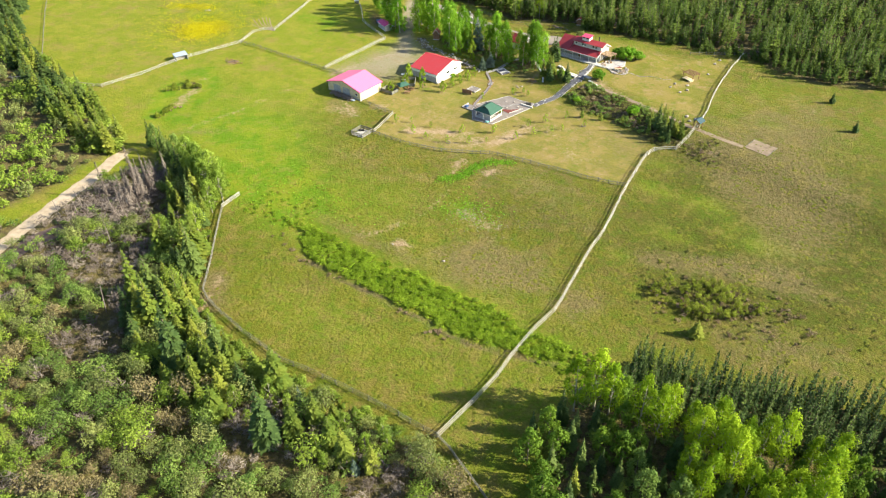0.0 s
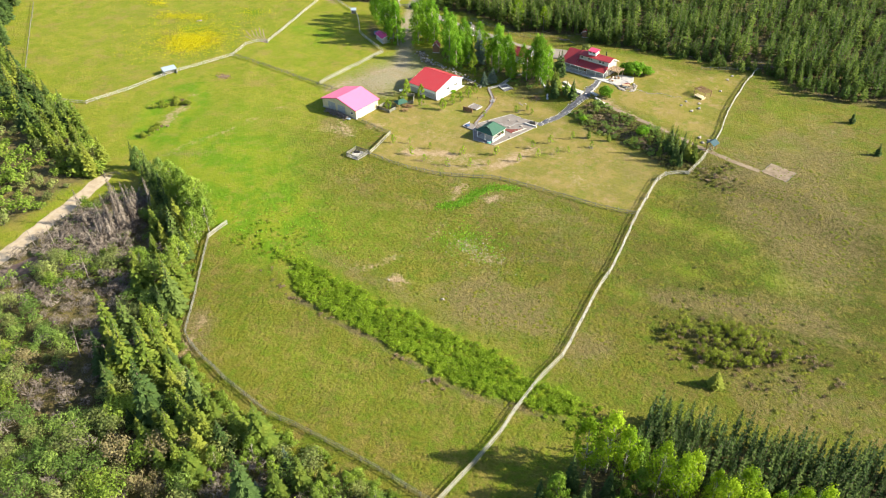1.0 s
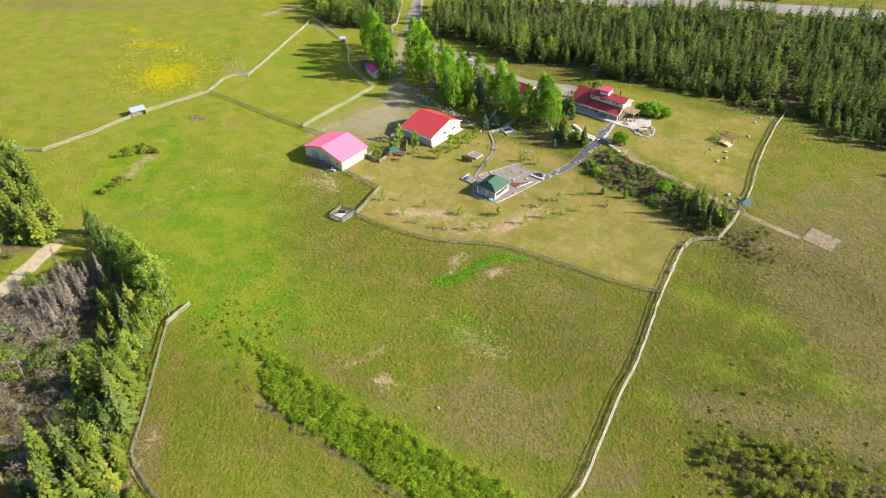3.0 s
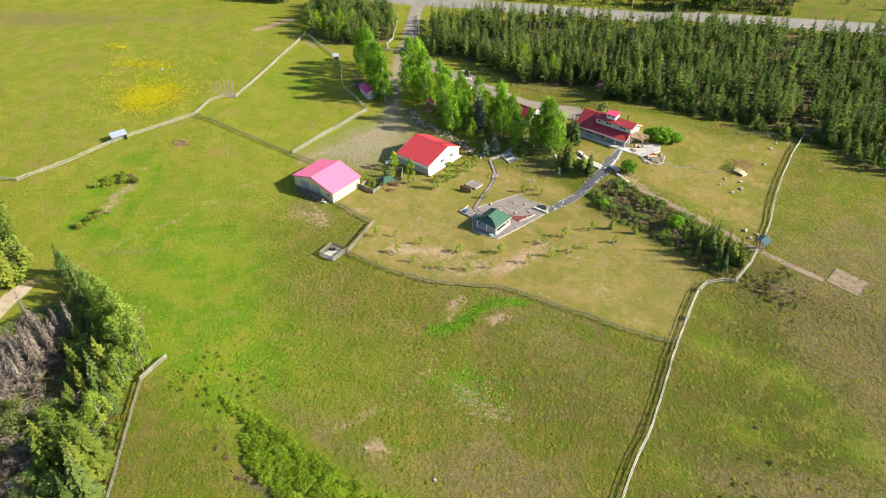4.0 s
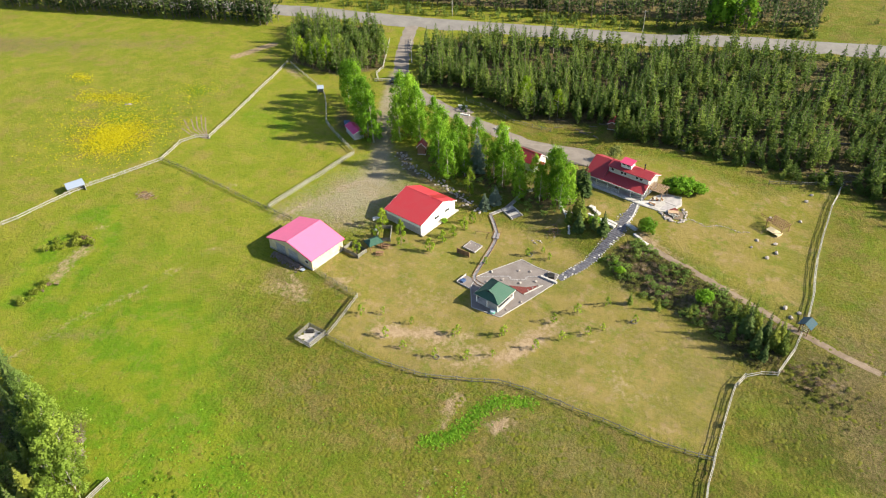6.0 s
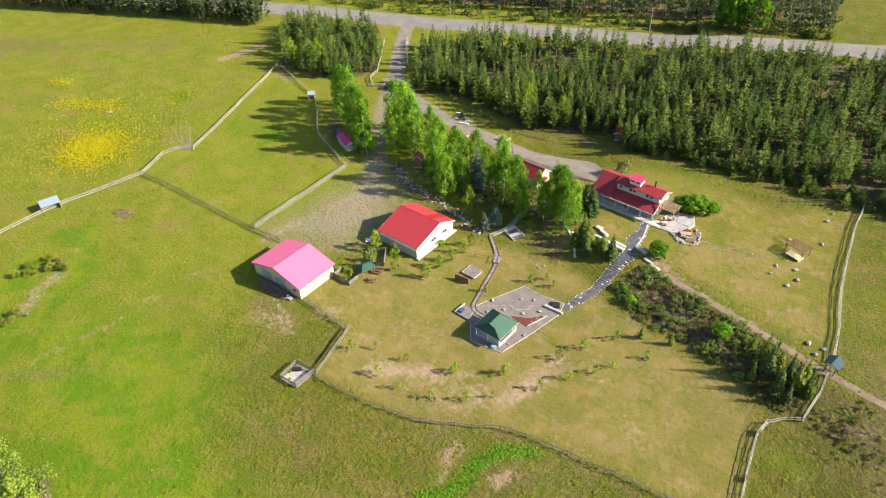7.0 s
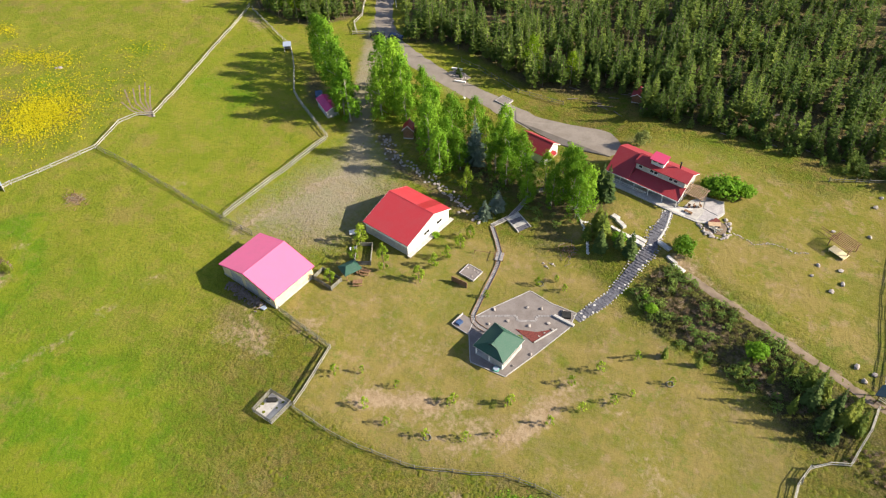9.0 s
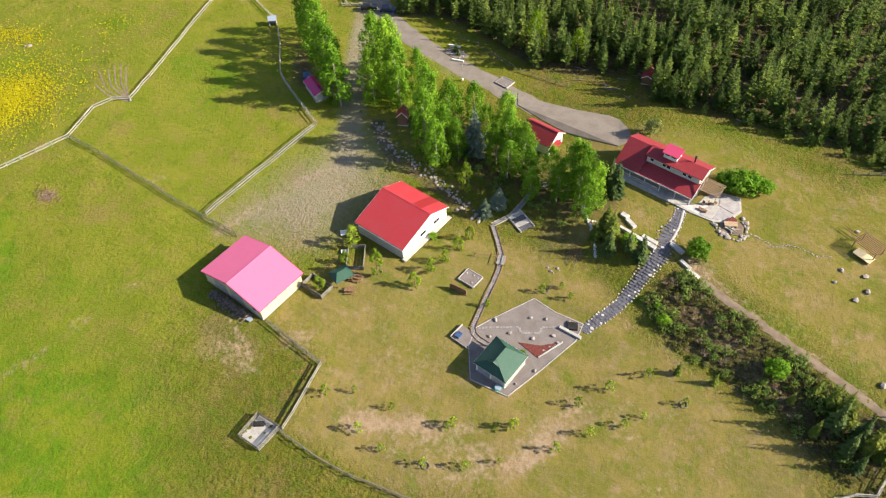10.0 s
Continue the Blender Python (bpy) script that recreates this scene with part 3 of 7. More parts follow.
    mown = np.maximum(within(LAWN, x, y, 3), 0.88 * within(UPPER_LAWN, x, y, 5))
    pale = smooth((-118 - x + (y - 150) * 0.15) / 60) * 0.8 + 0.6 * within(PADDOCK, x, y, 4) + 0.25 * within(UPPER_LAWN, x, y, 4) + 0.3 * smooth((y - 355 - 0.25 * (x + 60)) / 20) * (x > -70) + 0.35 * spot(-20, 240, 25, 30, x, y)
    sedge = 1.0 * spot(-8, 158, 36, 40, x, y) + 0.7 * spot(-24, 196, 18, 14, x, y) + 0.5 * spot(-60, 150, 16, 18, x, y) + 0.5 * spot(20, 190, 30, 40, x, y)
    me.attributes.new("zone_d", "FLOAT", "POINT").data.foreach_set("value", np.clip(sedge, 0, 1).astype(np.float32))
    me.attributes.new("zone_c", "FLOAT", "POINT").data.foreach_set("value", np.clip(pale, 0, 1).astype(np.float32))
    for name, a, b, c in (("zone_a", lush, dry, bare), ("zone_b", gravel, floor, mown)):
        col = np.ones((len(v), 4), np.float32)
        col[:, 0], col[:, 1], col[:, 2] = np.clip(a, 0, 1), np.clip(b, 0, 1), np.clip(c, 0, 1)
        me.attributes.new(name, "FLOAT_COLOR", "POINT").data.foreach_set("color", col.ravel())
    me.polygons.foreach_set("use_smooth", np.ones(len(f), bool))
    return tagged(new("ground", me), "yellow-green meadow and lawn with dry, lush and bare patches", "meadow", kind="structure")


ground()


def ribbon(name, points, width, mat, lift, label, category, wobble=0.0, step=2.0, kind="structure"):
    """A strip of road or path that follows the land."""
    pts = [Vector(p) for p in points]
    walked, rows, rng = [], [], random.Random(len(points))
    for a, b in zip(pts, pts[1:]):
        n = max(1, int((b - a).length / step))
        walked += [a.lerp(b, i / n) for i in range(n)]
    walked.append(pts[-1])
    for _ in range(2):
        walked = [walked[0]] + [(walked[i - 1] + 2 * walked[i] + walked[i + 1]) / 4 for i in range(1, len(walked) - 1)] + [walked[-1]]
    v, f = [], []
    for i, p in enumerate(walked):
        d = (walked[min(i + 1, len(walked) - 1)] - walked[max(i - 1, 0)]).normalized()
        s = Vector((-d.y, d.x))
        row = [-0.5 * width - wobble * rng.random(), -0.25 * width, 0, 0.25 * width, 0.5 * width + wobble * rng.random()]
        for k, w in enumerate(row):
            q = p + s * w
            v.append((q.x, q.y, Z(q.x, q.y) + (lift if 0 < k < 4 else 0.004)))
        if i:
            f += [(5 * i - 5 + k, 5 * i - 4 + k, 5 * i + 1 + k, 5 * i + k) for k in range(4)]
    return tagged(new(name, mesh_of(name, v, f, [mat])), label, category, kind=kind)


ribbon("road", HIGHWAY, 12.0, ASPHALT, 0.14, "wide pale grey highway with gravel shoulders", "road", 0.8, 8.0)
ribbon("farm_track", TRACK, 4.2, PALE_DIRT, 0.05, "pale tan dirt track beside the creek wood", "track", 0.7, 1.5)
ribbon("driveway", DRIVE, 5.0, GRAVEL, 0.06, "grey gravel driveway curving through mown grass", "driveway", 0.7)
apron = [(-128, 266.6), (-121, 266.4), (-113, 267.0), (-105, 267.9), (-102.2, 267.2), (-99.6, 264.9), (-97.6, 262.4), (-97.6, 260.0), (-99.2, 257.8), (-107.2, 258.0), (-112.1, 258.4), (-118.4, 260.0), (-126, 262.4)]
solid("gravel_apron", Form().prism(apron, -0.3, 0.16, [Z(*p) for p in apron]), GRAVEL, "grey gravel parking apron beside the house", "driveway", "structure")
ribbon("foot_path", [(-72.2, 228.2), (-65.9, 225.3), (-58.9, 222.7), (-52.2, 220.0), (-44.9, 217.2), (-38.9, 214.6), (-36.0, 213.4), (-30.9, 211.8), (-27.0, 210.3), (-19.5, 208.4)], 1.5, DIRT, 0.05, "narrow brown dirt foot path", "path", 0.25, 1.0)
ribbon("creek", [(-206, 30), (-186, 46), (-175, 57), (-169, 68), (-170, 77), (-166, 86), (-160, 92)], 4.0, MUD, 0.03, "dark reddish creek bed among bare brush", "creek", 1.5)


# ---- plants ----
def cards(rng, at, size, out, up=0.95, slim=0.6, wild=0.75):
    """Leaf sprays: pointed quads at the places given, facing outward and up."""
    n = len(at)
    nrm = rng.normal(size=(n, 3)) * wild + out + np.array([0, 0, up])
    nrm /= np.linalg.norm(nrm, axis=1)[:, None]
    u = np.cross(nrm, rng.normal(size=(n, 3)))
    u /= np.linalg.norm(u, axis=1)[:, None]
    w = np.cross(nrm, u)
    s = (size * rng.uniform(0.6, 1.35, n))[:, None]
    v = np.stack([at - u * s, at - w * s * slim, at + u * s, at + w * s * slim], 1).reshape(-1, 3)
    return v, np.arange(4 * n).reshape(n, 4)


def tubes(segments, n=5):
    v, f = [], []
    for a, b, r0, r1 in segments:
        form = Form().tube(a, b, r0, r1, n)
        k = len(v)
        v += [tuple(p) for p in form.v]
        f += [tuple(i + k for i in q) for q in form.f[:n]]
    return np.array(v), np.array(f)


def broadleaf(seed, h, r, low=0.25, lumps=46, per=90, size=0.26):
    """A broad-leaved tree: tapered, forked trunk and an uneven crown of leaf sprays."""
    rng = np.random.default_rng(seed)
    lean = rng.normal(size=2) * 0.02 * h
    top = (lean[0], lean[1], h * 0.86)
    mid = (lean[0] * 0.4, lean[1] * 0.4, h * 0.42)
    segs = [((0, 0, -0.3), mid, 0.017 * h, 0.011 * h), (mid, top, 0.011 * h, 0.003 * h)]
    centres = []
    for i in range(lumps):
        u = low + (1 - low) * ((i + 0.5) / lumps) ** 0.85
        reach = r * (math.sin(math.pi * min(1, (u - low) / (1 - low) * 0.86 + 0.16)) ** 0.7) * (0.35 + 0.75 * rng.random() ** 0.6)
        a = 2.39996 * i + rng.normal() * 0.5
        centres.append((lean[0] * u + reach * math.cos(a), lean[1] * u + reach * math.sin(a), h * (u - 0.03 + 0.06 * rng.random())))
    for c in centres[:: max(1, lumps // 9)]:
        k = max(0.2, c[2] / h - 0.16)
        segs.append(((lean[0] * k, lean[1] * k, h * k), c, 0.006 * h, 0.0015 * h))
    at, out = [], []
    for c in centres:
        rad = r * rng.uniform(0.20, 0.45)
        d = rng.normal(size=(per, 3))
        d /= np.linalg.norm(d, axis=1)[:, None]
        at.append(np.array(c) + d * rad * rng.uniform(0.4, 1.25, (per, 1)) * np.array([1, 1, 1.2]))
        out.append(d * 1.7)
    return tubes(segs), cards(rng, np.concatenate(at), np.full(lumps * per, size), np.concatenate(out), 0.35, 0.62, 0.42)


def bush(seed, h, r, lumps=9, per=26, size=0.22, slim=0.6):
    rng = np.random.default_rng(seed)
    at, out, segs = [], [], []
    for i in range(lumps):
        a, q = 2.39996 * i, r * math.sqrt((i + 0.3) / lumps) * rng.uniform(0.55, 0.95)
        c = np.array([q * math.cos(a), q * math.sin(a), h * (0.35 + 0.45 * rng.random()) * (1 - 0.35 * (q / r) ** 2)])
        segs.append(((0, 0, -0.15), tuple(c), 0.04, 0.015))
        d = rng.normal(size=(per, 3))
        d /= np.linalg.norm(d, axis=1)[:, None]
        at.append(c + d * np.array([r * 0.36, r * 0.36, h * 0.24]) * rng.uniform(0.5, 1.1, (per, 1)))
        out.append(d * 1.7)
    return tubes(segs, 4), cards(rng, np.concatenate(at), np.full(lumps * per, size), np.concatenate(out), 0.35, slim, 0.42)


def spruce(seed, h, r, low=0.04, tiers=22, ring=9, power=0.95, droop=0.3, thin=1.0):
    """Spruce: whorls of drooping boughs, each a narrow main spray with smaller sprays to its sides."""
    rng = np.random.default_rng(seed)
    v = []
    for i in range(tiers):
        q = (i + 0.5) / tiers
        u = low + (1 - low) * q
        reach = r * min(1.0, 0.72 + 1.6 * q) * (1 - q) ** power + 0.10
        k = max(5, int(ring * (0.5 + 0.6 * reach / r)))
        turn = rng.random() * 6.28
        for j in range(k):
            a = turn + 6.2832 * j / k + rng.normal() * 0.25
            far = reach * rng.uniform(0.5, 1.25)
            z = h * u + rng.normal() * 0.014 * h
            for side, start, stop in ((0.0, 0.08, 1.0), (0.42, 0.35, 0.85), (-0.42, 0.35, 0.85)):
                d = np.array([math.cos(a + side * 0.5), math.sin(a + side * 0.5), 0.0])
                w = np.array([-d[1], d[0], rng.normal() * 0.5]) * (0.07 + 0.125 * far * (1.0 if side else 1.2)) * thin * rng.uniform(0.7, 1.25)
                p0 = d * far * start + np.array([0, 0, z - droop * 0.35 * far * start])
                p2 = d * far * stop + np.array([0, 0, z - droop * far * stop ** 1.6])
                mid = p0 * 0.42 + p2 * 0.58 - np.array([0, 0, 0.05 * far])
                v += [p0, mid - w, p2, mid + w]
    for a in (0.0, 1.57):
        s = np.array([math.cos(a), math.sin(a), 0]) * 0.13
        v += [np.array([0, 0, h * 0.9]), np.array([0, 0, h * 0.95]) - s, np.array([0, 0, h * 1.01]), np.array([0, 0, h * 0.95]) + s]
    v = np.array(v)
    return tubes([((0, 0, -0.3), (0, 0, h * 0.6), 0.014 * h, 0.009 * h), ((0, 0, h * 0.6), (0, 0, h * 0.98), 0.009 * h, 0.002 * h)], 5), (v, np.arange(len(v)).reshape(-1, 4))


def pine(seed, h, r, low=0.06, tiers=11, arms=6, tufts=2, size=0.34, blunt=0.8, sweep=0.22):
    """Bushy pine or narrow spruce: tapering sprays swept along the arms, with looser tufts among them."""
    rng = np.random.default_rng(seed)
    lean = rng.normal(size=2) * 0.015
    v = []
    for i in range(tiers):
        q = (i + 0.4) / tiers
        u = low + (1 - low) * q
        reach = r * min(1.0, 0.7 + 1.5 * q) * (1 - q) ** blunt + 0.10
        turn = rng.random() * 6.28
        for j in range(arms):
            a = turn + 6.2832 * j / arms + rng.normal() * 0.3
            far = reach * rng.uniform(0.6, 1.2)
            d = np.array([math.cos(a), math.sin(a), 0.0])
            side = np.array([-d[1], d[0], 0.0])
            z = h * u + rng.normal() * 0.035 * h
            root = np.array([lean[0] * z, lean[1] * z, z])
            for k in range(tufts):
                roll = rng.uniform(-0.9, 0.9)
                w = (side * math.cos(roll) + np.array([0, 0, math.sin(roll)])) * size * (0.45 + 0.55 * far / r) * rng.uniform(0.6, 1.1)
                t0, t1 = rng.uniform(0.0, 0.45), rng.uniform(0.85, 1.15)
                rise = sweep + rng.normal() * 0.14
                p0 = root + d * far * t0 + np.array([0, 0, rise * far * t0])
                p2 = root + d * far * t1 + np.array([0, 0, rise * far * t1]) + side * rng.normal() * 0.14 * far
                mid = p0 * 0.45 + p2 * 0.55 - np.array([0, 0, 0.08 * far])
                v += [p0, mid - w, p2, mid + w]
    for a in (0.0, 1.57):
        s = np.array([math.cos(a), math.sin(a), 0]) * 0.16
        tip = np.array([lean[0] * h, lean[1] * h, h * 1.02])
        v += [tip * 0.86, tip * 0.93 - s, tip, tip * 0.93 + s]
    v = np.array(v)
    return tubes([((0, 0, -0.3), (lean[0] * h, lean[1] * h, h), 0.013 * h, 0.002 * h)], 5), (v, np.arange(len(v)).reshape(-1, 4))


def snag(seed, h):
    """A dead, leaning, bare stem with a few stubs."""
    rng = np.random.default_rng(seed)
    lean = rng.normal(size=2) * 0.16 * h
    segs = [((0, 0, -0.2), (lean[0], lean[1], h), 0.16, 0.04)]
    for i in range(9):
        k = rng.uniform(0.3, 0.95)
        a, q = rng.random() * 6.28, rng.uniform(0.5, 1.8)
        p = (lean[0] * k, lean[1] * k, h * k)
        segs.append((p, (p[0] + q * math.cos(a), p[1] + q * math.sin(a), p[2] + rng.uniform(-0.3, 0.7)), 0.05, 0.015))
    return tubes(segs, 4)


def plant(name, model, bark, leaf, label, category, group):
    """A standing plant as a thing of two parts; copies are made from it."""
    (tv, tf), (cv, cf) = model
    ob = thing(name, pose(0, 0, -60), label, category, group)
    part("trunk", mesh_of("trunk", tv, tf, [bark]), None, ob)
    part("crown", mesh_of("crown", cv, cf, [leaf]), None, ob)
    return ob


class Nursery:
    """Keeps one first plant of each kind and sets copies; the first itself takes the first place."""

    def __init__(self):
        self.used = {}

    def put(self, kinds, rng, x, y, scale=1.0, wide=None):
        ob = rng.choice(kinds)
        m = on(x, y, rng.uniform(0, 360)) @ Matrix.Diagonal(((wide or scale), (wide or scale), scale, 1))
        if ob.name not in self.used:
            self.used[ob.name] = True
            ob.matrix_basis = m
            return ob
        c = copy_thing(ob, Matrix.Identity(4))
        c.matrix_basis = m
        return c


nursery = Nursery()


def fill(rng, poly, gap, keep=lambda x, y: True, tries=6000, most=9999):
    """Places in a polygon no nearer than a gap to one another."""
    xs, ys = [p[0] for p in poly], [p[1] for p in poly]
    got, cells = [], {}
    for _ in range(tries):
        x, y = rng.uniform(min(xs), max(xs)), rng.uniform(min(ys), max(ys))
        if not (bool(inside(poly, x, y)) and keep(x, y)):
            continue
        cx, cy = int(x // gap), int(y // gap)
        if any((x - a) ** 2 + (y - b) ** 2 < gap * gap for i in (-1, 0, 1) for j in (-1, 0, 1) for a, b in cells.get((cx + i, cy + j), ())):
            continue
        cells.setdefault((cx, cy), []).append((x, y))
        got.append((x, y))
        if len(got) >= most:
            break
    return got


def mass(name, models, places, rng, bark, leaf, label, category, low=0.75, high=1.2):
    """Plants past counting, joined into one mesh."""
    vs, fs, ids, tones, k = [], [], [], [], 0
    for x, y in places:
        (tv, tf), (cv, cf) = rng.choice(models)
        a, s = rng.uniform(0, 6.283), rng.uniform(low, high)
        c, d = math.cos(a) * s, math.sin(a) * s
        turn = np.array([[c, d, 0], [-d, c, 0], [0, 0, s * rng.uniform(0.9, 1.12)]])
        base, tone = np.array([x, y, Z(x, y)]), rng.random()
        for v, f, i in ((tv, tf, 0), (cv, cf, 1)):
            vs.append(v @ turn + base)
            fs.append(f + k)
            ids.append(np.full(len(f), i))
            tones.append(np.full(len(v), tone))
            k += len(v)
    me = mesh_of(name, np.concatenate(vs), np.concatenate(fs), [bark, leaf], np.concatenate(ids))
    me.attributes.new("tone", "FLOAT", "POINT").data.foreach_set("value", np.concatenate(tones).astype(np.float32))
    return tagged(new(name, me), label, category, kind="stuff")


# ---- buildings ----
def gable_house(name, cx, cy, turn, width, length, eave, ridge, base, wall, roof, label, category, peak=0.5, back=None, over=0.4, trim=None, fascia=WHITE):
    """Walls and a two-sided metal roof; the ridge runs along local y; width is across it. Returns the thing."""
    ob = thing(name, pose(cx, cy, base, 0, 0, turn), label, category)
    back = eave if back is None else back
    w, l = width / 2 - over, length / 2 - over
    px = -width / 2 + width * peak
    # height of the roof's underside over local x
    def under(x):
        if x < px:
            return eave + (ridge - eave) * (x + width / 2) / (px + width / 2) - 0.12
        return back + (ridge - back) * (width / 2 - x) / (width / 2 - px) - 0.12
    for s in (-1, 1):
        y0, y1 = sorted((s * l, s * (l - 0.2)))
        out = [(-w, y0, 0), (w, y0, 0), (w, y0, under(w)), (px, y0, under(px)), (-w, y0, under(-w))]
        part("wall", Form().extrude(out, (0, y0, 0), (0, y1, 0)), wall, ob)
        x0, x1 = sorted((s * w, s * (w - 0.2)))
        part("wall", Form().box(x0, x1, -l + 0.2, l - 0.2, 0, under(s * w)), wall, ob)
    part("foundation", Form().box(-w - 0.06, w + 0.06, -l - 0.06, l + 0.06, -0.6, 0.22), BASE, ob)
    for s, edge, h in ((-1, -width / 2, eave), (1, width / 2, back)):
        f = Form()
        out = [(edge, -length / 2, h - 0.12), (px, -length / 2, ridge - 0.12), (px, -length / 2, ridge), (edge, -length / 2, h)]
        f.extrude(out, (0, 0, 0), (0, length, 0))
        part("roof_panel", f, roof, ob)
        part("fascia", Form().box(min(edge, edge - s * 0.05), max(edge, edge - s * 0.05), -length / 2, length / 2, h - 0.3, h - 0.125), fascia, ob)
    f = Form()
    f.extrude([(px - 0.18, -length / 2 - 0.02, ridge - 0.02), (px, -length / 2 - 0.02, ridge + 0.05), (px + 0.18, -length / 2 - 0.02, ridge - 0.02)], (0, 0, 0), (0, length + 0.04, 0))
    part("ridge_cap", f, roof, ob)
    for s in (-1, 1):
        y = s * (length / 2 + 0.03)
        f = Form()
        for edge, h in ((-width / 2, eave), (width / 2, back)):
            f.extrude([(edge, y - 0.03, h - 0.22), (px, y - 0.03, ridge - 0.22), (px, y - 0.03, ridge - 0.02), (edge, y - 0.03, h - 0.02)], (0, 0, 0), (0, 0.06, 0))
        part("rake_board", f, trim or fascia, ob)
    return ob, w, l


def window(ob, m, width, height, frame_mat=WHITE):
    """A framed pane on a wall; m sets it, its y pointing out of the wall."""
    frame_ob = part("window", Form().box(-width / 2, width / 2, 0, 0.04, 0, height), frame_mat, ob, m=m)
    part("pane", Form().box(-width / 2 + 0.07, width / 2 - 0.07, 0.043, 0.055, 0.07, height - 0.07), GLASS, frame_ob, "dark glass")
    part("sill", Form().box(-width / 2 - 0.05, width / 2 + 0.05, 0, 0.10, -0.06, 0), frame_mat, frame_ob)


def door(ob, m, width, height, mat, handle=True):
    d = part("door", Form().box(-width / 2, width / 2, 0, 0.05, 0.02, height).box(-width / 2 + 0.12, width / 2 - 0.12, 0.05, 0.065, 0.2, height * 0.45).box(-width / 2 + 0.12, width / 2 - 0.12, 0.05, 0.065, height * 0.52, height - 0.15), mat, ob, m=m)
    if handle:
        part("handle", Form().box(width / 2 - 0.16, width / 2 - 0.08, 0.05, 0.11, 0.95, 1.08), BASE, d)
    return d


# pink-roofed barn
barn, bw, bl = gable_house("barn", -149.0, 189.8, -8.6, 16.6, 11.4, 3.15, 5.45, 0.0, CREAM, PINK_ROOF, "cream-sided barn with a glossy pink metal roof", "barn", fascia=MAGENTA_ROOF)
part("ground_sill", Form().box(-bw - 0.09, bw + 0.09, -bl - 0.09, bl + 0.09, -0.5, 0.16), BASE, barn)
for x in (-3.4, 1.2):
    part("sliding_door", Form().box(x - 1.7, x + 1.7, -bl - 0.09, -bl - 0.02, 0.05, 2.9), GREY_WALL, barn, "grey plank sliding door")
window(barn, pose(6.0, -bl, 1.2, 0, 0, 180), 1.1, 0.8)

# firewood stacked along the barn's shaded gable
wood = thing("firewood_pile", pose(-149.6, 182.9, 0, 0, 0, -8.6), "long heap of split firewood stacked against the barn", "firewood")
rng = random.Random(11)
log_mesh = [Form().tube((0, -0.25, 0), (0, 0.25, 0), r, r * 0.9, 6).mesh("log", DEAD) for r in (0.10, 0.13, 0.16)]
for i in range(260):
    x = rng.uniform(-5.4, 5.2)
    y = rng.gauss(0, 0.55)
    h = max(0.0, 1.15 - abs(y) * 0.75 - 0.25 * max(0, abs(x) - 3.6))
    part("log", rng.choice(log_mesh), None, wood, m=pose(x, y, 0.1 + h * rng.random() ** 0.6, rng.uniform(-14, 14), rng.uniform(-20, 20), rng.uniform(-70, 70)))
part("tarp", Form().prism([(4.9, -0.5), (5.9, -0.4), (6.0, 0.4), (5.0, 0.5)], 0.02, 0.3), TIN_ROOF, wood, "pale tarpaulin over the pile's end")

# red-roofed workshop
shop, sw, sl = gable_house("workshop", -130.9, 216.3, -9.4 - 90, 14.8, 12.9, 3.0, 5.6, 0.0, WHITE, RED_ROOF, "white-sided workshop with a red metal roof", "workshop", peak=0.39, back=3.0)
for y in (-3.2, -2.2, 1.6, 2.6):
    window(shop, pose(-1.2 + y * 0.9, sl, 1.5, 0, 0, 0), 0.8, 0.6, BLACK)
for x in (-2.6, 1.6):
    part("overhead_door", Form().box(x - 1.5, x + 1.5, -sl - 0.06, -sl - 0.01, 0.05, 2.5), GREY_WALL, shop, "grey overhead door")
# a deeper red strip from ridge to eave on the north slope
part("dark_roof_strip", Form().extrude([(-7.38, 1.55, 3.075), (-1.75, 1.55, 5.595), (-1.75, 1.55, 5.625), (-7.38, 1.55, 3.105)], (0, 0, 0), (0, 2.3, 0)), RED_DARK, shop, "darker red strip down the roof slope")
# grey skirt, raised to 1.7 m to darken the shaded south wall
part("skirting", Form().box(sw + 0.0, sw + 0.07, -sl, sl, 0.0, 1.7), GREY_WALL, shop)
part("apron_slab", Form().box(-sw - 0.5, sw + 0.5, sl + 0.07, sl + 1.0, -0.1, 0.06), BASE, shop)


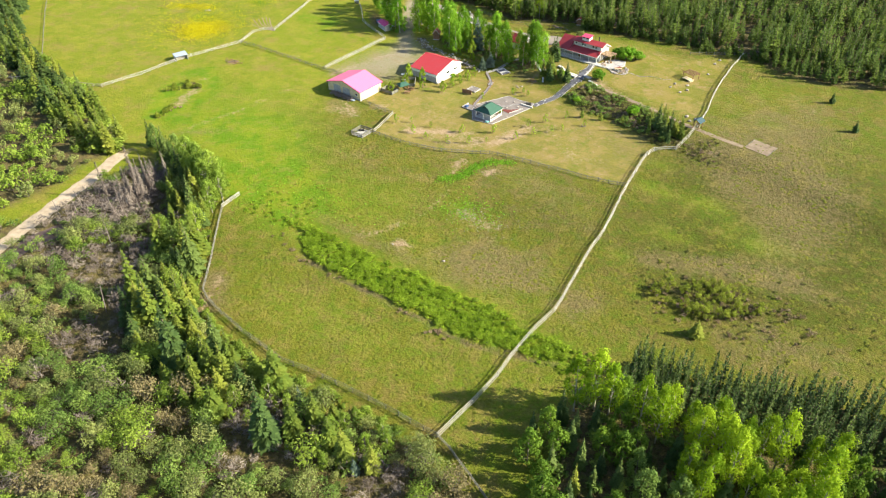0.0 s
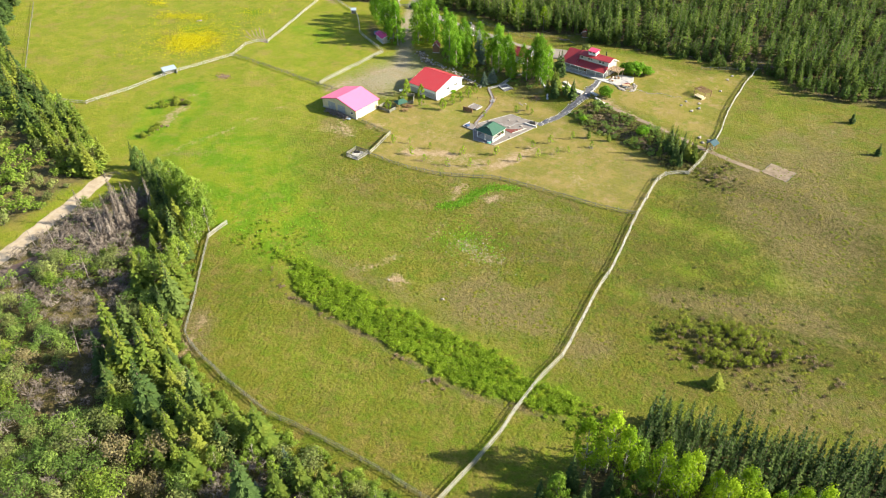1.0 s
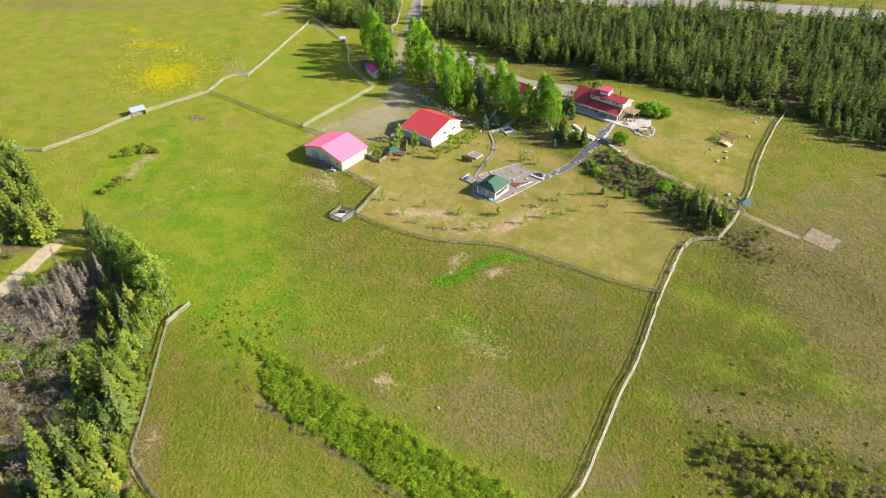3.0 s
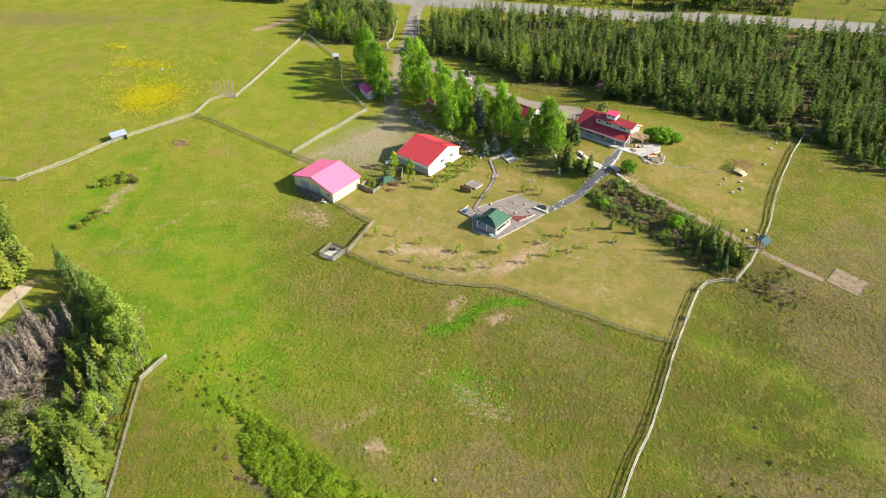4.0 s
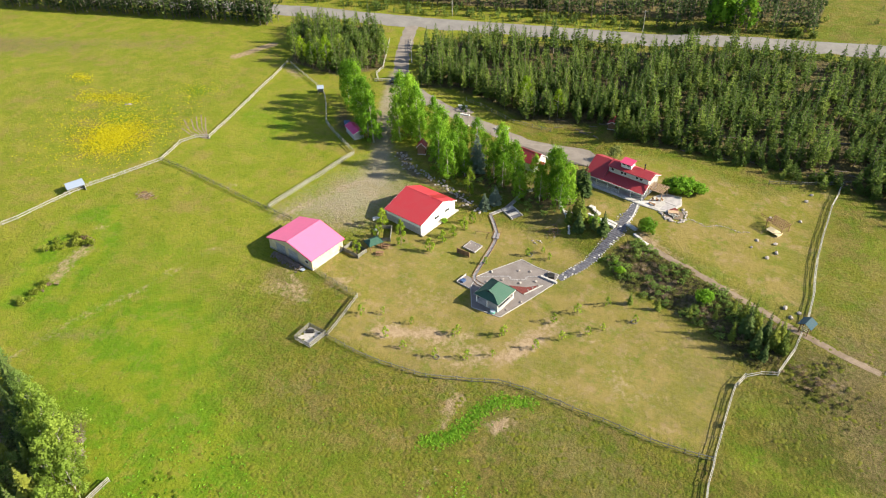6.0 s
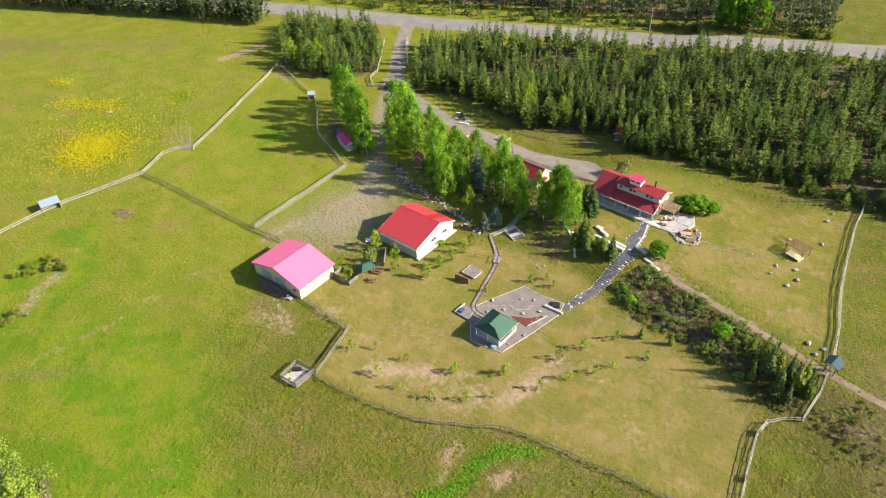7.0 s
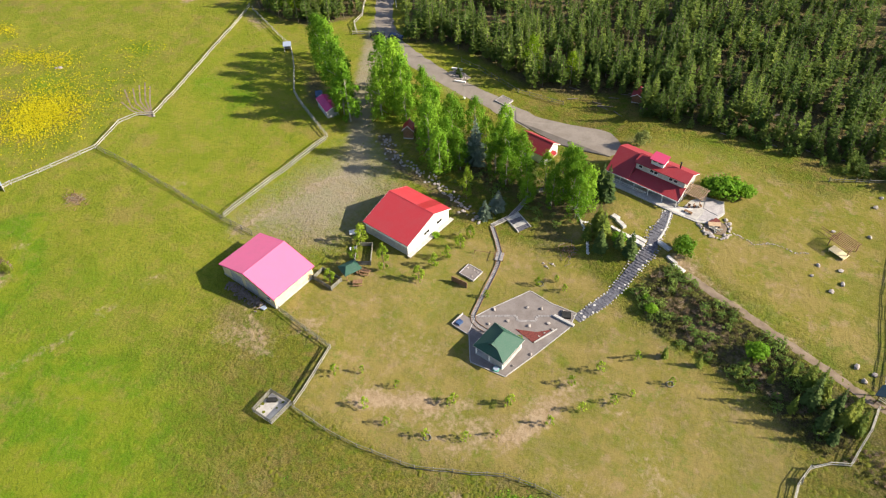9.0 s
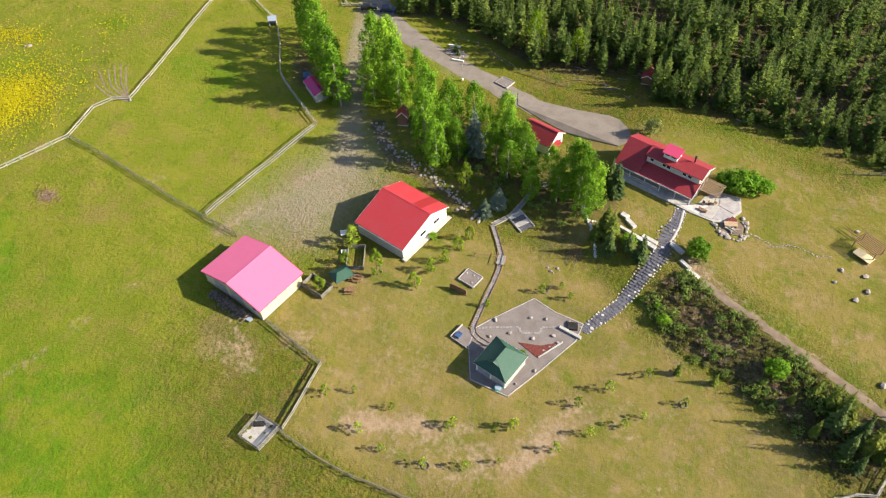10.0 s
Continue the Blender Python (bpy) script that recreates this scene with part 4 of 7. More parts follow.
# main house
def main_house():
    ob = thing("house", pose(-87.6, 252.2, 1.95, 0, 0, -10.4), "grey house with crimson metal roof, clerestory and cupola", "house")
    L, F, B, R = 9.0, -5.0, 4.7, 0.7
    fe, ri, be = 2.4, 5.9, 3.9
    front = lambda y: fe + (ri - fe) * (y - F) / (R - F)
    for x0, x1 in ((-L + 0.5, -L + 0.7), (L - 0.7, L - 0.5)):
        out = [(x0, -3.2, 0), (x0, B - 0.5, 0), (x0, B - 0.5, be + 0.0), (x0, R, ri - 0.2), (x0, -1.5, 3.5), (x0, -3.2, 2.8)]
        part("wall", Form().extrude(out, (0, 0, 0), (x1 - x0, 0, 0)), GREY_WALL, ob)
    part("wall", Form().box(-L + 0.7, L - 0.7, -3.2, -3.0, 0, 2.85), GREY_WALL, ob)
    part("wall", Form().box(-L + 0.7, L - 0.7, B - 0.7, B - 0.5, 0, be), GREY_WALL, ob)
    part("foundation", Form().box(-L + 0.4, L - 0.4, -3.3, B - 0.4, -0.8, 0.2), BASE, ob)

    def slab(x0, x1, y0, z0, y1, z1, name="roof_panel", mat=HOUSE_RED):
        f = Form().extrude([(x0, y0, z0 - 0.14), (x0, y1, z1 - 0.14), (x0, y1, z1), (x0, y0, z0)], (0, 0, 0), (x1 - x0, 0, 0))
        return part(name, f, mat, ob)
    slab(-L, -3.3, F, fe, R, ri)
    slab(-3.3, L, F, fe, -1.5, 3.75)
    slab(-L, -3.7, B, be, R, ri)
    # raised clerestory over the eastern part
    wy, we = -1.75, 5.35
    part("clerestory_wall", Form().extrude([(-3.3, wy, 3.2), (-3.3, R, 3.2), (-3.3, R, ri + 0.1), (-3.3, wy, we - 0.06)], (0, 0, 0), (L - 0.5 + 3.3, 0, 0)), plain("pale_grey_boards", (0.45, 0.42, 0.40), (0.58, 0.55, 0.52), 0.8, 1.5), ob, "pale grey clerestory wall")
    slab(-3.7, L + 0.1, wy - 0.3, we, R + 0.1, ri + 0.3)
    slab(-3.7, L + 0.1, B + 0.02, be + 0.08, R + 0.1, ri + 0.3)
    for x in (-2.2, 0.6, 1.6, 5.2, 6.4):
        window(ob, pose(x, wy, 4.2, 0, 0, 180), 0.9, 0.8)
    # cupola with a shed roof
    part("cupola_wall", Form().box(-0.4, 2.6, -0.8, 1.4, ri - 0.6, ri + 1.25), WHITE, ob, "white cupola wall")
    for x in (0.4, 1.8):
        window(ob, pose(x, -0.8, ri + 0.55, 0, 0, 180), 1.1, 0.55)
    slab(-0.7, 2.9, -1.2, ri + 1.3, 1.7, ri + 1.65, "cupola_roof", roof_metal("bright_crimson_metal", (0.46, 0.04, 0.11)))
    part("chimney", Form().tube((5.6, 1.3, ri - 0.2), (5.6, 1.3, ri + 1.5), 0.17, 0.17, 8).tube((5.6, 1.3, ri + 1.5), (5.6, 1.3, ri + 1.65), 0.26, 0.22, 8), BLACK, ob, "black stove pipe")
    f = Form()
    for y0, z0, y1, z1 in ((F, fe, R, ri), (B, be, R, ri)):
        f.extrude([(L, y0, z0 - 0.25), (L, y1, z1 - 0.25), (L, y1, z1 - 0.02), (L, y0, z0 - 0.02)], (0, 0, 0), (0.06, 0, 0))
    part("rake_board", f, WHITE, ob)
    part("fascia", Form().box(-L, L, F - 0.05, F, fe - 0.28, fe - 0.02), WHITE, ob)
    for x in (-8.6, -5.2, -1.7, 1.8, 5.3, 8.6):
        part("porch_post", Form().box(x - 0.08, x + 0.08, F + 0.25, F + 0.41, 0.1, fe - 0.1), WHITE, ob)
    part("porch_floor", Form().box(-L + 0.3, L - 0.3, F - 1.2, -3.25, -0.6, 0.12), BASE, ob)
    f = Form()
    for z in (0.45, 0.8, 1.05):
        f.box(-L + 0.4, 1.5, F - 0.02, F + 0.04, z, z + 0.07)
    part("porch_rail", f, WHITE, ob)
    for x in (-6.4, -2.8, 3.2, 6.6):
        window(ob, pose(x, -3.2, 0.95, 0, 0, 180), 1.3, 1.2)
    door(ob, pose(0.4, -3.2, 0.12, 0, 0, 180), 1.0, 2.05, WOOD)
    window(ob, pose(L - 0.5, 0.6, 1.0, 0, 0, -90), 1.3, 1.2)
    door(ob, pose(L - 0.5, -1.6, 0.12, 0, 0, -90), 1.0, 2.05, WHITE)


main_house()


def pergola(x, y, z, turn):
    ob = thing("pergola", pose(x, y, z, 0, 0, turn), "tan timber pergola with an open slatted top", "pergola")
    for a in (-1.9, 1.9):
        for b in (-1.7, 1.7):
            part("post", Form().box(a - 0.08, a + 0.08, b - 0.08, b + 0.08, 0, 2.4), TAN_WOOD, ob)
    for b in (-1.7, 1.7):
        part("beam", Form().box(-2.3, 2.3, b - 0.06, b + 0.06, 2.4, 2.6), TAN_WOOD, ob)
    slat = Form().box(-0.05, 0.05, -2.1, 2.1, 2.6, 2.74).mesh("slat", TAN_WOOD)
    for i in range(11):
        part("slat", slat, None, ob, m=pose(-2.1 + 0.42 * i, 0, 0))
    cross = Form().box(-2.3, 2.3, -0.04, 0.04, 2.742, 2.80).mesh("batten", TAN_WOOD)
    for i in range(7):
        part("batten", cross, None, ob, m=pose(0, -1.9 + 0.63 * i, 0))
    return ob


pergola(-77.0, 250.2, 2.15, -10.4)


def terrace():
    ob = thing("terrace", pose(0, 0, 0), "pale paved terrace of large concrete slabs", "terrace", kind="structure")
    part("slab", Form().prism([(-83.6, 245.2), (-79.0, 244.2), (-74.2, 243.7), (-71.8, 244.6), (-70.7, 247.0), (-69.9, 249.1), (-71.0, 252.8), (-75.4, 252.6), (-77.6, 250.0), (-78.4, 247.2)], 1.2, 2.10), BASE, ob)
    part("slab", Form().prism([(-82.6, 245.4), (-79.2, 244.6), (-77.6, 244.4), (-76.4, 247.6), (-78.2, 247.0)], 2.104, 2.16), WHITE_STONE, ob)
    part("slab", Form().prism([(-77.2, 244.5), (-75.0, 244.2), (-74.2, 247.8), (-76.0, 248.2)], 2.104, 2.17), PALE, ob)
    part("slab", Form().prism([(-74.6, 244.4), (-72.2, 245.0), (-71.0, 247.2), (-73.8, 248.4)], 2.104, 2.15), PATIO, ob)
    part("slab", Form().prism([(-74.4, 248.6), (-71.0, 247.6), (-70.3, 249.2), (-71.3, 252.4), (-74.8, 252.0)], 2.104, 2.18), PATIO, ob)
    part("planter", Form().box(-1.1, 1.1, -0.6, 0.6, 0, 0.45), RED_MULCH, ob, "reddish brick planter", m=pose(-71.2, 245.2, 2.1, 0, 0, 60))
    for k in range(3):
        part("chair", Form().box(-0.25, 0.25, -0.25, 0.25, 0.38, 0.44).box(-0.25, 0.25, 0.2, 0.26, 0.44, 0.95).box(-0.24, -0.18, -0.22, 0.22, 0, 0.38).box(0.18, 0.24, -0.22, 0.22, 0, 0.38), WOOD, ob, "small dark garden chair", m=pose(-77.4 + 1.1 * k, 247.4 + 0.7 * k, 2.17, 0, 0, 70 * k))
    part("bench", Form().box(-0.9, 0.9, -0.3, 0.3, 0.38, 0.46).box(-0.8, -0.65, -0.25, 0.25, 0, 0.38).box(0.65, 0.8, -0.25, 0.25, 0, 0.38), WOOD, ob, m=pose(-77.0, 245.7, 2.1, 0, 0, -12))


terrace()


def boulder_mesh(seed, r, mat=STONE):
    rng = np.random.default_rng(seed)
    bm = bmesh.new()
    bmesh.ops.create_icosphere(bm, subdivisions=1, radius=r)
    for v in bm.verts:
        v.co *= rng.uniform(0.72, 1.2)
        v.co.z = max(v.co.z * 0.75, -0.35 * r)
    me = bpy.data.meshes.new("boulder")
    bm.to_mesh(me)
    bm.free()
    me.materials.append(mat)
    return me


BOULDERS = [boulder_mesh(i, 1.0) for i in range(5)]
PALE_ROCKS = [boulder_mesh(10 + i, 1.0, WHITE_STONE) for i in range(4)]


def rocks(name, points, spacing, size, label, category, mats=None, spread=0.25, seed=3):
    """A line of loose stones, each a part."""
    ob = thing(name, pose(0, 0, 0), label, category, kind="structure")
    rng = random.Random(seed)
    meshes = mats or BOULDERS
    for a, b in zip(points, points[1:]):
        d = math.hypot(b[0] - a[0], b[1] - a[1])
        n = max(1, int(d / spacing))
        for i in range(n):
            k = (i + rng.random() * 0.6) / n
            x, y = a[0] + (b[0] - a[0]) * k + rng.gauss(0, spread), a[1] + (b[1] - a[1]) * k + rng.gauss(0, spread)
            s = size * rng.uniform(0.6, 1.35)
            part("stone", rng.choice(meshes), None, ob, m=on(x, y, rng.uniform(0, 360), s * 0.2) @ Matrix.Diagonal((s, s * rng.uniform(0.7, 1.1), s * 0.8, 1)))
    return ob


# flagstone walk from the pavilion up to the house
def stone_walk():
    ob = thing("stone_walk", pose(0, 0, 0), "winding walk of dark flagstones edged with pale rocks", "stone walk", kind="structure")
    rng = random.Random(5)
    slabs = []
    for k in range(6):
        n = rng.choice((5, 6, 7))
        slabs.append(Form().prism([(0.5 * rng.uniform(0.8, 1.1) * math.cos(6.283 * i / n), 0.5 * rng.uniform(0.8, 1.1) * math.sin(6.283 * i / n)) for i in range(n)], -0.25, 0.06).mesh("flagstone", SLATE if k < 5 else WHITE_STONE))
    line = [(-88.0, 208.9), (-86.6, 212.0), (-85.0, 215.1), (-84.1, 217.4), (-83.5, 219.8), (-82.4, 224.9), (-81.6, 228.2), (-80.9, 231.0), (-80.7, 233.2), (-81.4, 235.4), (-81.4, 237.2), (-80.7, 240.2), (-80.9, 244.6)]
    ribbon("path_bed", line, 2.0, SLATE, 0.05, "dark gravel bed beneath flagstones", "path bed", 0.2, 1.0)
    ribbon("path_strip", [(-80.3, 234.8), (-80.0, 236.6), (-79.9, 239.8), (-80.4, 244.4)], 0.6, PALE, 0.14, "pale smooth path beside the flagstones", "path", 0.05, 0.8)
    wide = [0.7, 0.95, 1.05, 1.05, 1.1, 1.3, 1.45, 1.5, 1.3, 1.6, 1.6, 1.05, 0.75]
    for i in range(len(line) - 1):
        (ax, ay), (bx, by) = line[i], line[i + 1]
        d = math.hypot(bx - ax, by - ay)
        sx, sy = -(by - ay) / d, (bx - ax) / d
        steps = max(1, int(d / 0.62))
        for j in range(steps):
            k = (j + 0.5) / steps
            w = wide[i] + (wide[i + 1] - wide[i]) * k
            for q in np.arange(-w + 0.3, w, 0.62):
                x, y = ax + (bx - ax) * k + sx * (q + rng.gauss(0, 0.16)), ay + (by - ay) * k + sy * (q + rng.gauss(0, 0.16))
                s = rng.uniform(0.45, 0.78)
                part("flagstone", rng.choice(slabs + slabs[:5] * 2), None, ob, m=on(x, y, rng.uniform(0, 360), 0.05) @ Matrix.Diagonal((s, s, 1, 1)))
            for e in (-1, 1):
                x, y = ax + (bx - ax) * k + sx * e * (w + 0.2 + rng.gauss(0, 0.12)), ay + (by - ay) * k + sy * e * (w + 0.2 + rng.gauss(0, 0.12))
                s = rng.uniform(0.14, 0.26)
                part("edge_stone", rng.choice(PALE_ROCKS + BOULDERS), None, ob, m=on(x, y, rng.uniform(0, 360), 0.05) @ Matrix.Diagonal((s, s, s * 0.8, 1)))


stone_walk()


def slab_steps():
    """Pale stone platforms and low walls where the walk crosses the head of the bank."""
    ob = thing("stone_platform", pose(0, 0, 0), "pale stone platforms and low walls beside the walk", "stone wall", kind="structure")
    for a, b, w, h in (((-91.3, 237.7), (-89.7, 237.1), 1.1, 0.45), ((-89.9, 236.7), (-87.6, 235.2), 0.9, 0.5), ((-90.4, 234.1), (-86.1, 232.9), 0.6, 0.5), ((-86.5, 233.0), (-82.3, 231.7), 0.9, 0.5), ((-85.6, 233.9), (-82.3, 233.1), 0.8, 0.4),
                       ((-80.0, 234.4), (-77.1, 233.1), 1.0, 0.45), ((-77.1, 231.2), (-74.8, 229.8), 0.7, 0.4), ((-75.3, 229.5), (-72.7, 228.5), 0.8, 0.35)):
        d = math.hypot(b[0] - a[0], b[1] - a[1])
        turn = math.degrees(math.atan2(b[1] - a[1], b[0] - a[0]))
        x, y = (a[0] + b[0]) / 2, (a[1] + b[1]) / 2
        n = max(2, int(d / 0.9))
        for i in range(n):
            part("block", Form().box(-d / 2 + d * i / n + 0.02, -d / 2 + d * (i + 1) / n - 0.02, -w / 2, w / 2, -0.6, h + 0.05 * (i % 2)), WHITE_STONE, ob, m=on(x, y, turn))


slab_steps()
rocks("fire_ring", [(-74.0, 243.4), (-72.6, 241.6), (-70.6, 240.8), (-68.6, 241.0), (-67.4, 243.0), (-68.0, 245.6), (-69.4, 247.0)], 0.42, 0.46, "ring of pale rocks and timbers round a sunken garden", "rock ring")
garden = thing("sunken_garden", on(-70.7, 243.9, 20), "small sunken garden with a reddish table and pale logs", "garden")
part("bed", Form().prism([(-2.6, -1.8), (2.0, -2.2), (2.6, 0.6), (1.2, 2.2), (-1.8, 1.8)], -0.1, 0.10), DIRT, garden)
part("table", Form().box(-1.4, 1.2, -0.2, 1.1, 0.6, 0.68).box(-1.2, -1.1, -0.1, 1.0, 0, 0.6).box(0.9, 1.0, -0.1, 1.0, 0, 0.6), TAN_WOOD, garden, "reddish plank table")
for i, a in enumerate((10, 50, 95, 140, 200, 320)):
    part("log", Form().tube((-1.0, 0, 0.2), (1.0, 0, 0.25), 0.14, 0.11, 6), RAIL, garden, m=pose(0.6 * math.cos(i), -0.7 + 0.5 * math.sin(i * 2), 0.05 * i, 0, 0, a))
rocks("stepping_stones", [(-68.1, 244.2), (-64.5, 243.5), (-62.4, 242.6), (-61.0, 243.3), (-59.8, 244.3), (-57.4, 244.4), (-54.3, 243.8), (-51.9, 245.1)], 0.3, 0.17, "thin winding line of pale stepping stones in grass", "stepping stones", spread=0.1)
rocks("log_edging", [(-100.9, 239.3), (-98.3, 235.3), (-95.5, 232.0), (-93.6, 228.8), (-92.2, 225.8)], 0.36, 0.36, "curved row of pale rocks edging a shady bed", "rock edging", PALE_ROCKS, spread=0.06)
rocks("log_edging", [(-96.6, 233.7), (-93.1, 233.8)], 0.5, 0.32, "short row of pale rocks under trees", "rock edging", PALE_ROCKS, spread=0.06)
rocks("dry_creek", [(-153.5, 241), (-147, 235.5), (-142, 234.5), (-133, 232.0), (-125.6, 228.3), (-116.8, 224.5)], 0.27, 0.36, "dry stream bed of grey and white rocks", "rock bed", spread=0.8)
rocks("flower_ring", [(-99.6, 219.6), (-98.4, 218.6), (-97.2, 219.2), (-97.6, 220.2), (-99.2, 220.2)], 0.7, 0.3, "small ring of pale stones on the lawn", "rock ring", spread=0.1)


# ---- pavilion on its gravel court ----
def gravel_court():
    ob = thing("gravel_court", pose(0, 0, 0), "grey gravel court with pale timber edging", "gravel court", kind="structure")
    rim = [(-101.6, 190.4), (-94.5, 190.4), (-91.6, 197.6), (-88.4, 206.4), (-88.6, 210.3), (-94.0, 210.4), (-98.9, 211.5), (-104.2, 203.2), (-105.7, 200.5), (-105.0, 196.3)]
    part("gravel", Form().prism(rim, -0.4, 0.08, [Z(*p) for p in rim]), PAD_GRAVEL, ob)
    for a, b in zip(rim, rim[1:] + rim[:1]):
        d = math.hypot(b[0] - a[0], b[1] - a[1])
        za, zb = Z(*a), Z(*b)
        part("edging", Form().extrude([(a[0], a[1], za - 0.2), (b[0], b[1], zb - 0.2), (b[0], b[1], zb + 0.16), (a[0], a[1], za + 0.16)], (0, 0, 0), ((b[1] - a[1]) / d * 0.17, -(b[0] - a[0]) / d * 0.17, 0)), PALE, ob)
    bed = [(-97.4, 201.2), (-95.6, 200.6), (-93.1, 199.8), (-91.2, 204.3), (-93.6, 202.4)]
    part("mulch_bed", Form().prism(bed, 0, 0.16, [Z(*p) for p in bed]), RED_MULCH, ob, "triangular red mulch bed")
    part("bed_edging", Form().extrude([(-93.0, 200.0, Z(-93, 200)), (-90.4, 205.0, Z(-90, 205)), (-90.4, 205.0, Z(-90, 205) + 0.28), (-93.0, 200.0, Z(-93, 200) + 0.28)], (0, 0, 0), (0.18, -0.12, 0)), PALE, ob)
    for a, b in (((-105.4, 200.6), (-102.6, 202.3)), ((-102.5, 202.3), (-98.7, 204.3)), ((-98.7, 204.3), (-97.9, 203.3)), ((-97.9, 203.3), (-94.8, 204.9)), ((-94.8, 204.9), (-95.0, 206.2)), ((-95.0, 206.2), (-92.3, 207.6))):
        n = int(math.hypot(b[0] - a[0], b[1] - a[1]) / 0.55)
        turn = math.degrees(math.atan2(b[1] - a[1], b[0] - a[0]))
        for i in range(n):
            k = (i + 0.5) / n
            x, y = a[0] + (b[0] - a[0]) * k, a[1] + (b[1] - a[1]) * k
            part("paver", Form().box(-0.26, 0.26, -0.24, 0.24, 0, 0.13), PAVER, ob, m=on(x, y, turn))
    part("low_wall", Form().box(-2.2, 2.2, -0.28, 0.28, 0, 0.5), WHITE_STONE, ob, "low pale wall", m=on(-89.9, 207.4, -7))
    part("tub_cover", Form().box(-0.9, 0.9, -0.8, 0.8, 0, 0.5), BLACK, ob, "dark square tub cover", m=on(-90.0, 208.9, 20))


gravel_court()
rng = random.Random(21)
for x, y, s in ((-103.3, 203.7, 0.5), (-97.6, 207.2, 0.45), (-95.0, 208.2, 0.45), (-91.0, 209.5, 0.5), (-99.6, 202.3, 0.45), (-95.4, 203.1, 0.45), (-92.3, 205.4, 0.45), (-102.6, 199.9, 0.4), (-92.3, 197.1, 0.4), (-94.2, 193.2, 0.3), (-91.0, 204.4, 0.35), (-92.1, 202.9, 0.3), (-92.7, 201.7, 0.25)):
    solid("boulder", rng.choice(BOULDERS), None, "pale boulder resting on grey gravel", "boulder", m=on(x, y, rng.uniform(0, 360), 0.1 + s * 0.25) @ Matrix.Diagonal((s, s * 0.8, s * 0.8, 1)), group="boulders on the gravel court")


def pavilion():
    b = Z(-98.1, 195.1)
    ob = thing("pavilion", pose(-98.1, 195.1, b + 0.08, 0, 0, -9.8), "open timber pavilion with a green metal hip roof", "pavilion")
    e, h, r = 3.45, 2.5, 4.45
    roof = Form()
    a = [(-e, -e, h), (e, -e, h), (e, e, h), (-e, e, h)]
    r0, r1 = (0, -1.5, r), (0, 1.5, r)
    g0, g1, gt = (-1.3, -2.25, 3.72), (1.3, -2.25, 3.72), (0, -2.4, r + 0.05)

    def sheet(name, pts):
        part(name, Form().extrude(pts, (0, 0, 0), (0, 0, -0.08)), GREEN_ROOF, ob)
    sheet("roof_panel", [a[1], a[2], r1, r0])
    sheet("roof_panel", [a[3], a[0], r0, r1])
    sheet("roof_panel", [a[2], a[3], r1])
    sheet("roof_panel", [a[0], a[1], r0])
    sheet("gablet", [g1, (1.0, -1.2, 3.95), r0, gt])
    sheet("gablet", [g0, gt, r0, (-1.0, -1.2, 3.95)])
    part("gablet_vent", Form().extrude([(-1.1, -2.2, 3.7), (1.1, -2.2, 3.7), (0, -2.2, r - 0.1)], (0, 0, 0), (0, 0.06, 0)), BLACK, ob, "dark louvred gablet")
    for p, q in ((a[1], r0), (a[2], r1), (a[3], r1), (a[0], r0), (r0, r1)):
        part("hip_cap", Form().tube(Vector(p) + Vector((0, 0, 0.02)), Vector(q) + Vector((0, 0, 0.02)), 0.07, 0.07, 5), GREEN_ROOF, ob)
    for s, x0, x1, y0, y1 in ((0, -e, e, -e - 0.04, -e), (1, -e, e, e, e + 0.04), (2, -e - 0.04, -e, -e, e), (3, e, e + 0.04, -e, e)):
        part("fascia", Form().box(x0, x1, y0, y1, h - 0.20, h - 0.02), GREY_WALL, ob)
    for x in (-3.0, 0, 3.0):
        for y in (-3.0, 3.0):
            part("post", Form().box(x - 0.1, x + 0.1, y - 0.1, y + 0.1, 0, h), WHITE, ob)
    part("floor", Form().box(-3.2, 3.2, -3.2, 3.2, -0.1, 0.06), BASE, ob)
    part("half_wall", Form().box(2.95, 3.05, -2.9, 2.9, 0.06, 0.8), GREY_WALL, ob)
    part("half_wall", Form().box(0.2, 2.9, -3.06, -2.96, 0.06, 1.9), GREY_WALL, ob)
    part("counter", Form().box(-2.6, 1.8, 2.2, 2.9, 0.06, 0.98), WOOD, ob)
    return ob


pavilion()
tub = thing("hot_tub", on(-96.6, 191.0, 0, 0.08) @ Matrix.Scale(0.72, 4), "round teal tub on the gravel beside the pavilion", "tub")
part("basin", Form().tube((0, 0, 0), (0, 0, 0.55), 0.85, 0.9, 14), TEAL, tub)
part("cover", Form().tube((0, 0, 0.55), (0, 0, 0.62), 0.78, 0.74, 14), TIN_ROOF, tub)


def side_deck():
    ob = thing("side_deck", on(-106.9, 197.9, -12), "small pale deck with a low white wall", "deck", kind="structure")
    part("floor", Form().box(-1.7, 2.2, -1.8, 1.6, -0.2, 0.15), PAD_GRAVEL, ob)
    part("rail", Form().box(-1.75, -1.65, -1.8, 1.6, 0.15, 0.6), PATIO, ob)
    part("rail", Form().box(-1.6, 2.2, -1.85, -1.76, 0.15, 0.4), PATIO, ob)
    part("bench", Form().box(-1.3, -0.3, -1.2, 0.0, 0.15, 0.6), BLUE, ob, "blue-covered bench")


side_deck()


